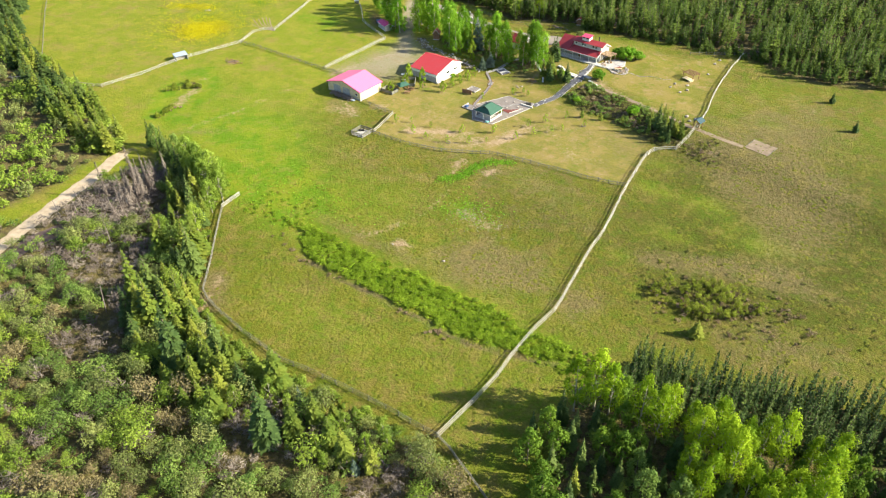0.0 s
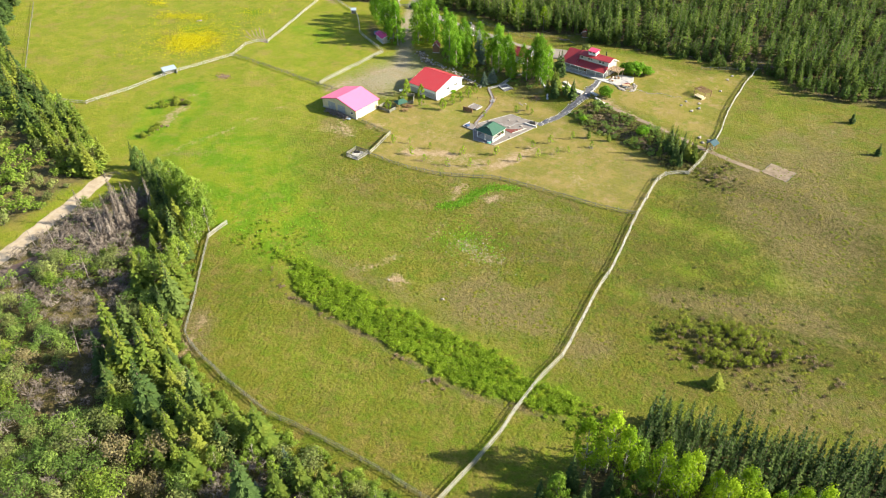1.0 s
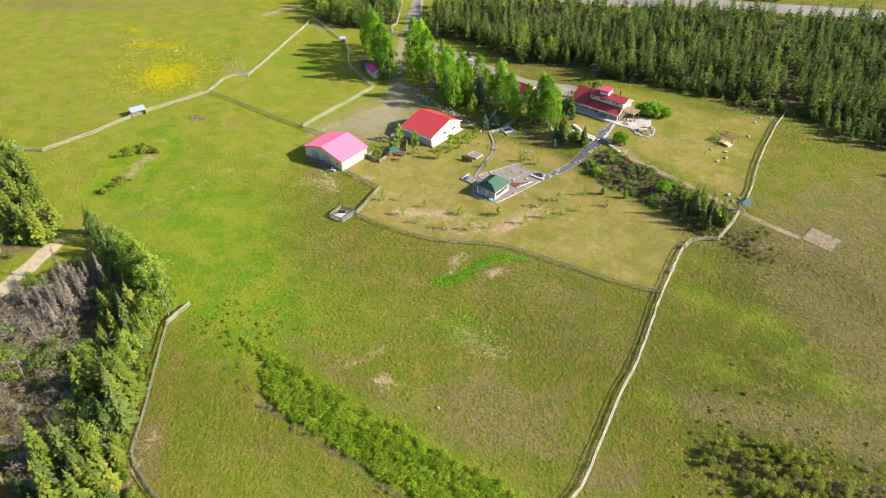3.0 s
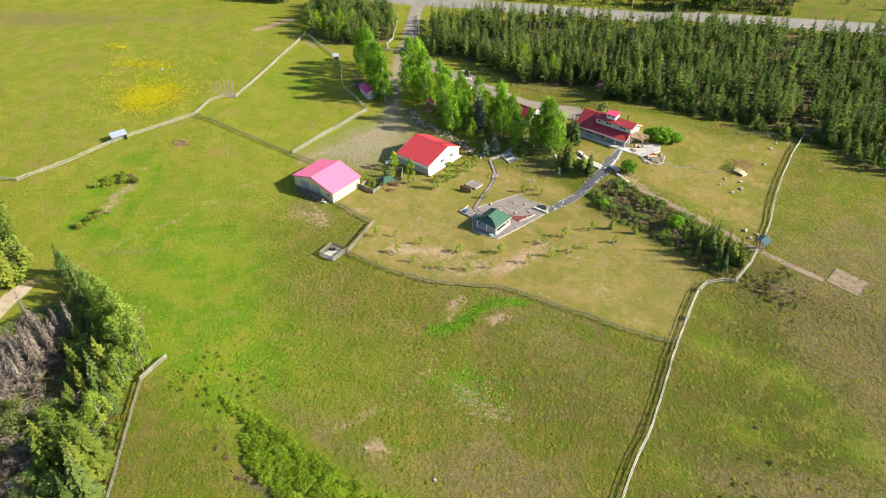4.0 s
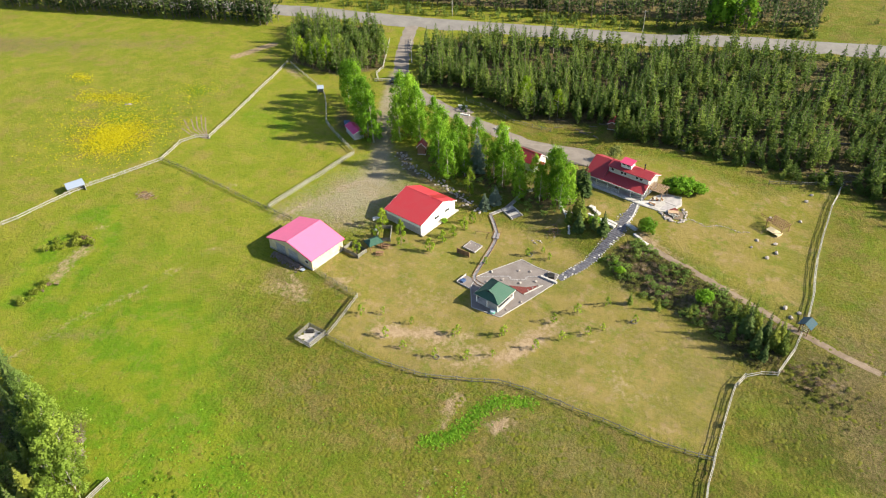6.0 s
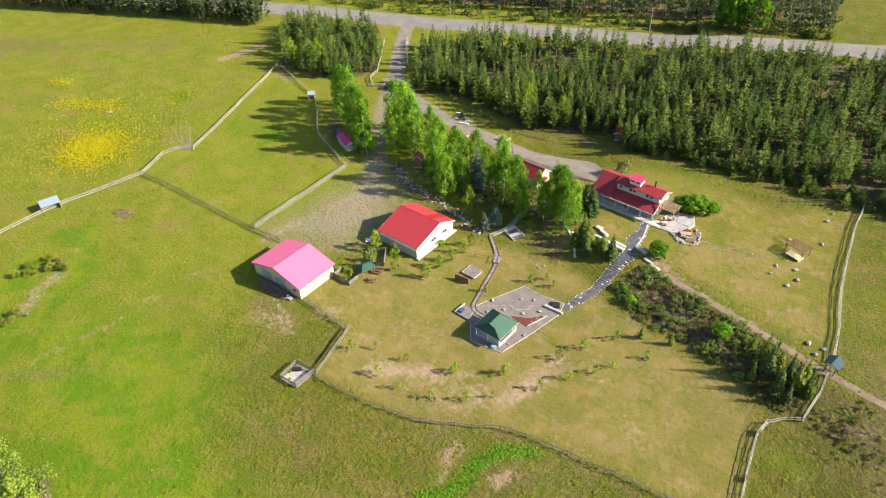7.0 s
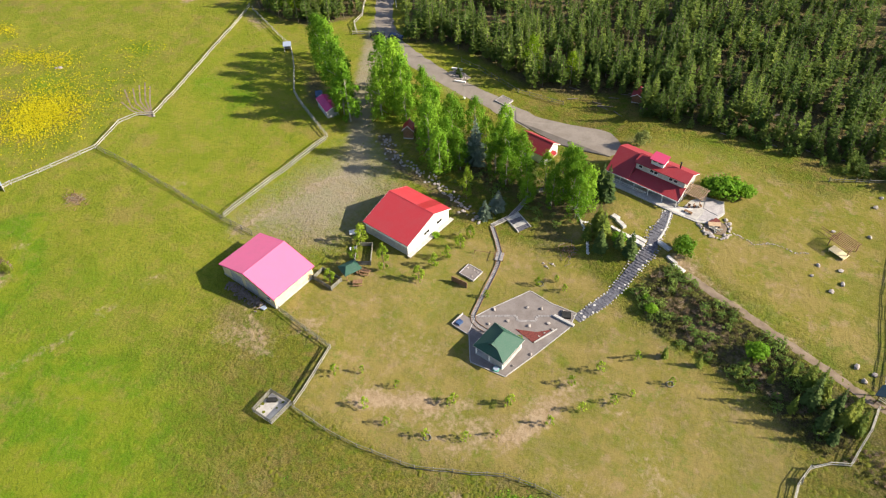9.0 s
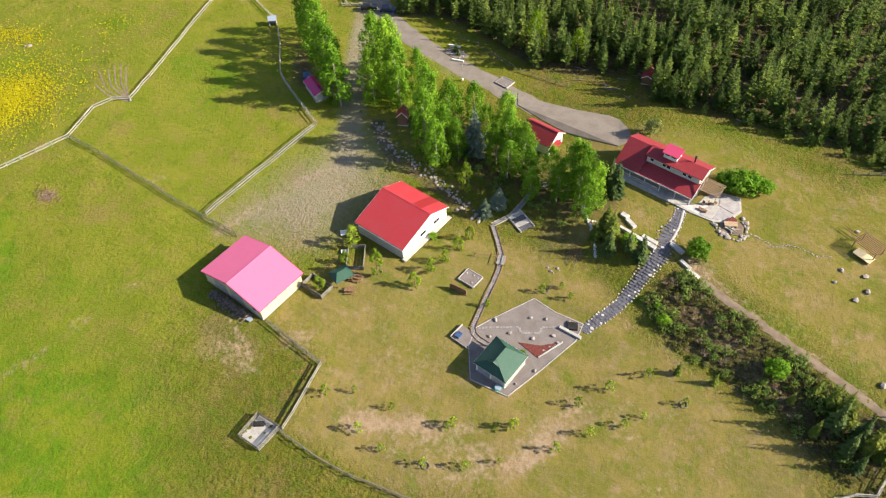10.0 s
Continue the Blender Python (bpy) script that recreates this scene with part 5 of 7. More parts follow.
def boardwalk(points, width, label, seed=1):
    """Plank walk; every board a part."""
    ob = thing("boardwalk", pose(0, 0, 0), label, "boardwalk", kind="structure")
    plank = Form().box(-width / 2, width / 2, -0.19, 0.19, -0.15, 0.12).mesh("board", GREY_BOARD)
    for a, b in zip(points, points[1:]):
        d = math.hypot(b[0] - a[0], b[1] - a[1])
        turn = math.degrees(math.atan2(b[1] - a[1], b[0] - a[0])) - 90
        n = max(1, int(d / 0.42))
        for i in range(n):
            k = (i + 0.5) / n
            part("board", plank, None, ob, m=on(a[0] + (b[0] - a[0]) * k, a[1] + (b[1] - a[1]) * k, turn))
    edge = Form()
    for s in (-1, 1):
        for a, b in zip(points, points[1:]):
            d = math.hypot(b[0] - a[0], b[1] - a[1])
            ox, oy = -(b[1] - a[1]) / d * s * width / 2, (b[0] - a[0]) / d * s * width / 2
            p, q = (a[0] + ox, a[1] + oy, Z(*a) + 0.2), (b[0] + ox, b[1] + oy, Z(*b) + 0.2)
            edge.tube(p, q, 0.07, 0.07, 5)
    part("edge_log", edge, WOOD if seed == 1 else RAIL, ob)


boardwalk([(-102.1, 198.2), (-104.2, 198.5), (-105.6, 199.2), (-106.3, 200.4), (-106.9, 205.3), (-107.5, 211.4), (-107.9, 214.6), (-108.8, 217.8), (-111.2, 221.0), (-114.2, 224.6)], 0.95, "narrow grey board walk across the lawn")
boardwalk([(-114.2, 224.6), (-111.8, 228.9), (-111.2, 233.0), (-110.8, 238.6), (-108.8, 240.5)], 1.0, "grey board walk leading under the trees", 2)
arch = thing("footbridge", on(-108.6, 217.0, 15), "small wooden footbridge with low rails", "footbridge")
part("deck", Form().box(-0.8, 0.8, -1.2, 1.2, 0.14, 0.26), GREY_BOARD, arch)
for s in (-1, 1):
    part("rail", Form().box(s * 0.95 - 0.05, s * 0.95 + 0.05, -1.5, 1.5, 0.75, 0.85).box(s * 0.95 - 0.05, s * 0.95 + 0.05, -1.4, -1.3, 0.2, 0.8).box(s * 0.95 - 0.05, s * 0.95 + 0.05, 1.3, 1.4, 0.2, 0.8), WOOD, arch)
part("gate_pole", Form().tube((-5.5, 0, 0.9), (-1.0, 0, 0.9), 0.05, 0.05, 5).tube((-5.4, 0, -0.1), (-5.4, 0, 1.0), 0.07, 0.06, 5), WOOD, arch)
slab_pad = thing("slab_patio", on(-109.5, 228.2, -32), "low patio of grey slabs with pale edges under trees", "patio", kind="structure")
for i in range(4):
    part("slab", Form().box(-2.6 + 1.3 * i + 0.04, -1.3 + 1.3 * i - 0.04, -1.5, 1.5, -0.2, 0.14 + 0.04 * (i % 2)), SLATE if i % 2 else BASE, slab_pad)
for s in (-1, 1):
    part("edging", Form().box(-2.7, 2.7, s * 1.62 - 0.12, s * 1.62 + 0.12, -0.2, 0.3), PALE, slab_pad)


def sand_bed(x, y, turn):
    ob = thing("raised_bed", on(x, y, turn), "raised gravel bed framed with pale timber", "raised bed")
    part("fill", Form().box(-1.75, 1.75, -1.5, 1.5, 0, 0.28), PAD_GRAVEL, ob)
    for s in (-1, 1):
        part("board", Form().box(-1.85, 1.85, s * 1.57 - 0.07, s * 1.57 + 0.07, 0, 0.38), PATIO, ob)
        part("board", Form().box(s * 1.82 - 0.07, s * 1.82 + 0.07, -1.5, 1.5, 0, 0.38), PATIO, ob)
    for p in ((-1.3, 0.6), (0.9, -0.8), (0.2, 0.9), (1.2, 0.8)):
        part("stone", BOULDERS[1], None, ob, m=pose(*p, 0.3) @ Matrix.Diagonal((0.25, 0.25, 0.2, 1)))
    return ob


sand_bed(-111.9, 210.2, -10)
sand_bed(-132.6, 268.9, -14)
rack = thing("wooden_screen", on(-112.6, 206.5, -3), "dark brown board screen standing on grass", "screen")
part("panel", Form().box(-1.8, 1.8, -0.08, 0.08, 0.1, 1.5), WOOD, rack)
for x in (-1.75, 0, 1.75):
    part("post", Form().box(x - 0.09, x + 0.09, -0.2, -0.09, -0.3, 1.6), WOOD, rack)


# ---- yard by the workshop: pens, small gazebo, trailer ----
def pen(x, y, turn, sx, sy, h, label, mat=RAIL):
    ob = thing("animal_pen", on(x, y, turn), label, "pen")
    for s in (-1, 1):
        for k in range(3):
            z = 0.12 + k * h * 0.34
            part("board", Form().box(-sx / 2, sx / 2, s * sy / 2 - 0.05, s * sy / 2 + 0.05, z, z + h * 0.27), mat, ob)
            part("board", Form().box(s * sx / 2 - 0.05, s * sx / 2 + 0.05, -sy / 2, sy / 2, z, z + h * 0.27), mat, ob)
    for a in (-1, 1):
        for b in (-1, 1):
            part("post", Form().box(a * sx / 2 - 0.1, a * sx / 2 + 0.1, b * sy / 2 - 0.1, b * sy / 2 + 0.1, -0.3, h + 0.1), mat, ob)
    return ob


pen(-137.3, 194.4, -8, 5.2, 3.0, 1.1, "low board pen of grey planks beside the barn", OLD_RAIL)
pen(-134.6, 204.0, -62, 5.6, 3.4, 1.1, "low grey plank pen with an open corner", OLD_RAIL)
stall = thing("garden_gazebo", on(-134.0, 198.2, -28), "small gazebo with a dark green hipped roof", "gazebo")
for a in (-1.2, 1.2):
    for b in (-1.5, 1.5):
        part("post", Form().box(a - 0.08, a + 0.08, b - 0.08, b + 0.08, -0.1, 2.1), WOOD, stall)
for pts in ([(-1.7, -2.0, 2.1), (1.7, -2.0, 2.1), (0, -0.8, 3.0)], [(1.7, -2.0, 2.1), (1.7, 2.0, 2.1), (0, 0.8, 3.0), (0, -0.8, 3.0)], [(1.7, 2.0, 2.1), (-1.7, 2.0, 2.1), (0, 0.8, 3.0)], [(-1.7, 2.0, 2.1), (-1.7, -2.0, 2.1), (0, -0.8, 3.0), (0, 0.8, 3.0)]):
    part("roof_panel", Form().extrude(pts, (0, 0, 0), (0, 0, -0.07)), GREEN_ROOF, stall)
part("bench", Form().box(-1.1, 1.1, 1.0, 1.4, 0.3, 0.45), WOOD, stall)
for x, y, a in ((-131.2, 196.6, 30), (-131.5, 199.8, 10)):
    tbl = thing("picnic_table", on(x, y, a), "brown timber picnic table with benches", "picnic table", "picnic tables")
    part("top", Form().box(-1.0, 1.0, -0.4, 0.4, 0.68, 0.76), WOOD, tbl)
    for s in (-1, 1):
        part("bench", Form().box(-1.0, 1.0, s * 0.75 - 0.14, s * 0.75 + 0.14, 0.42, 0.48), WOOD, tbl)
        part("leg", Form().box(s * 0.7 - 0.05, s * 0.7 + 0.05, -0.85, 0.85, 0.36, 0.42).box(s * 0.7 - 0.05, s * 0.7 + 0.05, -0.3, -0.2, 0, 0.7).box(s * 0.7 - 0.05, s * 0.7 + 0.05, 0.2, 0.3, 0, 0.7), WOOD, tbl)
cart = thing("utility_trailer", on(-140.2, 208.6, 40) @ Matrix.Scale(0.7, 4), "small white utility trailer on two wheels", "trailer")
part("bed", Form().box(-1.5, 1.5, -0.8, 0.8, 0.5, 0.62), WHITE, cart)
for s in (-1, 1):
    part("side", Form().box(-1.5, 1.5, s * 0.8 - 0.04, s * 0.8 + 0.04, 0.62, 1.05), WHITE, cart)
    wheel = part("wheel", Form().tube((0, s * 0.84, 0.32), (0, s * 1.02, 0.32), 0.32, 0.32, 12), RUBBER, cart)
    part("rim", Form().tube((0, s * 1.02, 0.32), (0, s * 1.04, 0.32), 0.18, 0.16, 10), TIN_ROOF, wheel)
part("drawbar", Form().tube((1.5, 0, 0.5), (2.6, 0, 0.4), 0.05, 0.05, 5), BLACK, cart)
wagon = thing("garden_cart", on(-137.6, 204.4, 35) @ Matrix.Scale(0.75, 4), "white garden cart with a flat bed", "cart")
part("bed", Form().box(-1.0, 1.0, -0.6, 0.6, 0.4, 0.6), WHITE, wagon)
for a in (-0.6, 0.6):
    for s in (-1, 1):
        part("wheel", Form().tube((a, s * 0.62, 0.22), (a, s * 0.72, 0.22), 0.22, 0.22, 10), RUBBER, wagon)


# ---- outbuildings ----
shed_m, w0, l0 = gable_house("magenta_shed", -172.8, 244.6, -122, 3.8, 7.4, 2.2, 3.0, 0.0, GREY_WALL, MAGENTA_ROOF, "long low grey shed with a magenta metal roof", "shed", over=0.3)
part("lean_to", Form().box(-w0 - 1.0, -w0 - 0.02, -l0, l0, 1.5, 1.6), TIN_ROOF, shed_m, "pale lean-to sheet")
for y in (-3.0, 0, 3.0):
    part("lean_to_post", Form().box(-w0 - 0.98, -w0 - 0.9, y - 0.05, y + 0.05, -0.1, 1.5), RAIL, shed_m)
tarp = thing("covered_trailer", on(-178.8, 248.6, -50), "low trailer under a blue tarpaulin", "trailer")
part("tarp", Form().prism([(-1.3, -0.9), (1.3, -0.9), (1.4, 0.9), (-1.2, 1.0)], 0.35, 1.2), BLUE, tarp)
for s in (-1, 1):
    part("wheel", Form().tube((0, s * 0.92, 0.3), (0, s * 1.06, 0.3), 0.3, 0.3, 10), RUBBER, tarp)
cottage, w1, l1 = gable_house("cottage", -115.6, 252.6, -10.5 - 90, 6.4, 8.4, 2.9, 5.2, Z(-115, 252), WHITE, HOUSE_RED, "small white cottage with a red metal roof", "cottage")
door(cottage, pose(0.6, l1, 0.1, 0, 0, 0), 1.1, 2.05, RED_DARK)
window(cottage, pose(-1.6, l1, 1.0, 0, 0, 0), 1.0, 1.0)
part("vent", Form().box(-0.3, 0.3, l1 + 0.0, l1 + 0.05, 3.7, 4.3), BLACK, cottage, "dark gable vent")
part("porch_roof", Form().extrude([(-0.6, l1, 2.5), (1.9, l1, 2.5), (1.9, l1, 2.62), (-0.6, l1, 2.62)], (0, 0, 0), (0, 1.3, -0.3)), RED_DARK, cottage)
playhouse = gable_house("playhouse", -147.6, 244.6, 20, 3.0, 3.0, 2.6, 4.2, 0.0, WOOD, RED_DARK, "small wooden playhouse with a red roof among trees", "playhouse", over=0.3)[0]
gable_house("forest_cabin", -101, 284.0, 5, 3.2, 4.0, 2.0, 2.9, Z(-101, 283), WOOD, RED_DARK, "small brown cabin with a red roof at the wood's edge", "cabin", over=0.3)


def flat_shed(name, x, y, turn, sx, sy, h, roof, wall, label):
    ob = thing(name, on(x, y, turn), label, "shelter")
    part("roof", Form().extrude([(-sx / 2, -sy / 2, h), (sx / 2, -sy / 2, h), (sx / 2, -sy / 2, h + 0.1), (-sx / 2, -sy / 2, h + 0.1)], (0, 0, 0), (0, sy, 0.5)), roof, ob)
    part("back_wall", Form().box(-sx / 2 + 0.2, sx / 2 - 0.2, sy / 2 - 0.3, sy / 2 - 0.2, -0.1, h + 0.3), wall, ob)
    for s in (-1, 1):
        part("side_wall", Form().box(s * (sx / 2 - 0.25) - 0.05, s * (sx / 2 - 0.25) + 0.05, -sy / 2 + 0.2, sy / 2 - 0.3, -0.1, h), wall, ob)
    return ob


flat_shed("horse_shelter", -225.9, 180.3, 66, 5.0, 3.2, 1.9, TIN_ROOF, GREY_WALL, "open horse shelter with a pale blue-grey tin roof")
flat_shed("horse_shelter", -201.9, 264.6, 38, 2.4, 2.0, 1.7, TIN_ROOF, GREY_WALL, "small grey hut with a pale tin roof at the fence")


def gate_kiosk():
    ob = thing("roofed_gate", on(-34.5, 214.0, 72), "timber gateway under a blue-green metal roof", "gate")
    for a in (-1.0, 1.0):
        for b in (-0.9, 0.9):
            part("post", Form().box(a - 0.09, a + 0.09, b - 0.09, b + 0.09, -0.2, 2.4), WOOD, ob)
    for s in (-1, 1):
        part("roof_panel", Form().extrude([(-1.5, s * 1.5, 2.3), (1.5, s * 1.5, 2.3), (1.5, 0, 3.2), (-1.5, 0, 3.2)], (0, 0, 0), (0, 0, 0.08)), BLUE_ROOF, ob)
    part("gate_leaf", Form().box(-0.06, 0.06, -0.8, 0.8, 0.2, 0.35).box(-0.06, 0.06, -0.8, 0.8, 0.7, 0.82).box(-0.06, 0.06, -0.8, 0.8, 1.15, 1.27), RAIL, ob)


gate_kiosk()


def play_frame():
    """Slatted shelter with a pale table on the upper lawn."""
    ob = thing("slatted_shelter", on(-46.2, 249.6, -28), "brown slatted lawn shelter beside a pale platform", "shelter")
    for a in (-2.2, 2.2):
        for b in (-1.5, 1.5):
            part("post", Form().box(a - 0.08, a + 0.08, b - 0.08, b + 0.08, -0.2, 2.1), WOOD, ob)
    slat = Form().box(-2.5, 2.5, -0.07, 0.07, 2.1, 2.2).mesh("slat", WOOD)
    for i in range(9):
        part("slat", slat, None, ob, m=pose(0, -1.8 + 0.45 * i, 0))
    part("platform", Form().box(-1.2, 2.4, -2.9, -1.0, 0.45, 0.6).box(-1.1, -0.9, -2.8, -1.1, 0, 0.45).box(2.1, 2.3, -2.8, -1.1, 0, 0.45), CREAM, ob, "pale plank platform")
    part("fence_panel", Form().box(-6.0, -2.4, 1.2, 1.3, 0.9, 1.0).box(-6.0, -2.4, 1.2, 1.3, 0.4, 0.5), WOOD, ob)


play_frame()
rng = random.Random(8)
for x, y, s in ((-49.6, 242.3, 0.55), (-50.2, 238.8, 0.5), (-45.4, 242.7, 0.65), (-44.5, 239.2, 0.7), (-46.2, 236.1, 0.65), (-48.4, 254.0, 0.5), (-41.6, 255.4, 0.6), (-41.7, 265.8, 0.65), (-40.9, 269.7, 0.6), (-39.3, 219.8, 0.75), (-36.3, 219.4, 0.7), (-37.7, 217.1, 0.7)):
    solid("boulder", rng.choice(BOULDERS), None, "pale pinkish boulder lying on the mown lawn", "boulder", m=on(x, y, rng.uniform(0, 360), s * 0.25) @ Matrix.Diagonal((s, s * 0.8, s * 0.8, 1)), group="boulders on the upper lawn")
court = thing("gravel_pad", pose(0, 0, 0), "square gravel pad with pale timber kerbs", "gravel pad", kind="structure")
rim = [(-18.9, 208.4), (-17.4, 214.4), (-10.3, 212.0), (-12.0, 205.8)]
part("gravel", Form().prism(rim, -0.4, 0.07, [Z(*p) for p in rim]), DIRT, court)
for (ax, ay), (bx, by) in ((rim[0], rim[1]), (rim[2], rim[3])):
    part("kerb", Form().tube((ax, ay, Z(ax, ay) + 0.1), (bx, by, Z(bx, by) + 0.1), 0.09, 0.09, 6), OLD_RAIL, court)
bed = thing("rock_garden", on(-149.6, 274.8, -15), "raised rock garden with white edging and a young spruce", "rock garden")
part("soil", Form().prism([(-3.2, -1.8), (3.0, -2.0), (3.4, 1.4), (-2.6, 2.0)], -0.1, 0.2), GRAVEL, bed)
for s, m in ((1, pose(-2.4, 2.0, 0, 0, 0, 25)), (2, pose(2.6, -2.2, 0, 0, 0, 25))):
    part("edging", Form().box(-1.6, 1.6, -0.2, 0.2, 0, 0.5), WHITE, bed, m=m)
for i in range(26):
    part("stone", BOULDERS[i % 5], None, bed, m=pose(rng.uniform(-2.8, 2.8), rng.uniform(-1.6, 1.6), 0.25, 0, 0, 40 * i) @ Matrix.Diagonal((0.35, 0.3, 0.3, 1)))
for x, y in ((-142.6, 265.0),):
    post = thing("lamp_post", on(x, y, 0), "slim grey yard lamp post by the driveway", "lamp post")
    part("pole", Form().tube((0, 0, -0.2), (0, 0, 4.4), 0.07, 0.05, 6), RAIL, post)
    part("lamp_head", Form().tube((0, 0, 4.4), (0, 0, 4.8), 0.12, 0.16, 8), BASE, post)
    part("box", Form().box(-0.25, 0.25, -0.2, 0.2, 0.2, 0.8), WHITE, post, "white meter box")
for x, y, h in ((-197, 351.5, 9), (-118, 368.5, 9)):
    pole = thing("utility_pole", on(x, y, 15), "pale utility pole beside the highway", "utility pole", "utility poles")
    part("pole", Form().tube((0, 0, -0.3), (0, 0, h), 0.16, 0.11, 7), RAIL, pole)
    part("crossarm", Form().box(-1.1, 1.1, -0.06, 0.06, h - 0.8, h - 0.65), RAIL, pole)


def car(x, y, turn, paint, label):
    ob = thing("parked_car", on(x, y, turn, 0.06), label, "car", "parked cars")
    f = Form()
    side = [(-2.3, 0.35), (-2.3, 0.85), (-2.1, 0.98), (-1.5, 1.0), (1.0, 1.0), (2.0, 0.9), (2.3, 0.7), (2.3, 0.35)]
    f.extrude([(px, -0.9, pz) for px, pz in side], (0, 0, 0), (0, 1.8, 0))
    part("body", f, paint, ob)
    cabin = [(-1.9, 1.0), (-1.6, 1.62), (0.3, 1.62), (1.0, 1.0)]
    part("cabin", Form().extrude([(px, -0.78, pz) for px, pz in cabin], (0, 0, 0), (0, 1.56, 0)), GLASS, ob, "dark glass")
    part("roof", Form().box(-1.6, 0.3, -0.76, 0.76, 1.624, 1.67), paint, ob)
    for a in (-1.45, 1.45):
        for s in (-1, 1):
            wheel = part("wheel", Form().tube((a, s * 0.72, 0.32), (a, s * 0.93, 0.32), 0.33, 0.33, 14), RUBBER, ob)
            part("rim", Form().tube((a, s * 0.93, 0.32), (a, s * 0.945, 0.32), 0.2, 0.18, 10), TIN_ROOF, wheel)
    for s in (-1, 1):
        part("headlight", Form().box(2.28, 2.32, s * 0.6 - 0.18, s * 0.6 + 0.18, 0.6, 0.75), WHITE, ob)
        part("tail_light", Form().box(-2.32, -2.28, s * 0.65 - 0.14, s * 0.65 + 0.14, 0.65, 0.85), RED_DARK, ob)


car(-181.8, 282.8, 35, CAR_DARK, "dark sedan parked on the gravel driveway")
car(-176.2, 284.2, 20, CAR_BLUE, "dark blue pickup-like car parked on the driveway")


# ---- fences ----
POST_NEW = Form().tube((0, 0, -0.4), (0, 0, 1.35), 0.085, 0.075, 6).mesh("post", RAIL)
POST_OLD = Form().tube((0, 0, -0.4), (0, 0, 1.35), 0.09, 0.08, 6).mesh("post", OLD_RAIL)
RAIL_NEW = Form().tube((0, 0, 0), (1, 0, 0), 0.062, 0.055, 5).mesh("rail", RAIL)
RAIL_OLD = Form().tube((0, 0, 0), (1, 0, 0), 0.06, 0.05, 5).mesh("rail", OLD_RAIL)
PLANK = Form().box(0, 1, -0.02, 0.02, -0.09, 0.09).mesh("board", FENCE_BOARD)


def fence(points, label, style="new", rails=4, span=3.5, top=1.25, seed=1):
    """Posts and rails along a broken line; every post and rail is a part."""
    ob = thing("fence", pose(0, 0, 0), label, "fence", kind="structure")
    rng = random.Random(seed)
    post, rail = {"old": (POST_OLD, RAIL_OLD), "board": (POST_OLD, PLANK), "new": (POST_NEW, RAIL_NEW)}[style]
    spots = []
    for a, b in zip(points, points[1:]):
        n = max(1, round(math.hypot(b[0] - a[0], b[1] - a[1]) / span))
        for i in range(n):
            k = i / n
            spots.append((a[0] + (b[0] - a[0]) * k + rng.gauss(0, 0.07), a[1] + (b[1] - a[1]) * k + rng.gauss(0, 0.07)))
    spots.append(points[-1])
    for x, y in spots:
        part("post", post, None, ob, m=on(x, y, rng.uniform(0, 360)) @ pose(0, 0, 0, rng.gauss(0, 2), rng.gauss(0, 2), 0))
    for (ax, ay), (bx, by) in zip(spots, spots[1:]):
        za, zb, d = Z(ax, ay), Z(bx, by), math.hypot(bx - ax, by - ay)
        turn = math.degrees(math.atan2(by - ay, bx - ax))
        for k in range(rails):
            h = 0.28 + (top - 0.28) * k / max(1, rails - 1) + rng.gauss(0, 0.03)
            side = 0.11 if (k + len(spots)) % 2 else -0.11
            part("rail", rail, None, ob, m=pose(ax - side * (by - ay) / d, ay + side * (bx - ax) / d, za + h, 0, math.degrees(-math.atan2(zb - za + rng.gauss(0, 0.03), d)), turn) @ Matrix.Diagonal((d * 1.02, 1, 1, 1)))
    return ob


fence([(-45.6, 72.8), (-43.6, 83.8), (-42.7, 92.0), (-42.4, 100.8), (-41.8, 108.5), (-40.3, 115.8), (-40.4, 120.8), (-41.5, 138.8), (-41.4, 150.0), (-42.1, 158.9), (-42.9, 168.0), (-43.4, 175.0), (-43.7, 183.6), (-43.8, 193.0), (-42.7, 196.9)], "long pale post-and-rail fence across the meadow", seed=1)
fence([(-42.7, 196.9), (-40.1, 199.0), (-37.1, 200.3)], "short pale rail fence at a corner gate", seed=2)
fence([(-37.1, 200.3), (-35.4, 207.4), (-35.0, 212.2)], "pale rail fence beside the bank", seed=3)
fence([(-34.4, 216.4), (-34.7, 227.2), (-35.8, 240.9), (-35.8, 250.8), (-35.5, 265.3), (-34.4, 277.8)], "pale rail fence along the upper lawn", seed=4)
fence([(-45.6, 72.8), (-58, 73.8), (-70.1, 74.1), (-84.9, 73.9), (-98.2, 76.3), (-109.8, 79.4), (-115.5, 82.2), (-121.6, 90.6), (-131.4, 103.4), (-136.4, 110.2)], "dark weathered rail fence along the trees", "old", seed=5)
fence([(-136.7, 110.4), (-136.9, 117.6)], "pale grey board gate standing open", "board", 6, 3.5, 1.45, seed=6)
fence([(-45.6, 72.8), (-42.1, 71.5), (-36.0, 68.0), (-28, 63.5), (-15, 57)], "dark weathered rail fence continuing beside the wood", "old", seed=7)
fence([(-124.9, 166.2), (-117, 165.4), (-110.3, 165.4), (-99.6, 166.6), (-91.0, 170.2), (-86, 172.4), (-80.8, 173.2), (-70.0, 173.0), (-57.6, 172.6), (-48.4, 173.0), (-43.5, 173.8)], "grey wire-and-rail fence round the lawn", "old", 3, 3.0, 1.1, seed=8)
fence([(-124.9, 166.8), (-126.6, 180.4)], "pale board fence between lawn and meadow", "board", 4, 3.2, 1.25, seed=9)
fence([(-126.6, 180.4), (-133.4, 181.7), (-141.2, 183.2)], "grey rail fence running to the barn", "old", 4, seed=10)
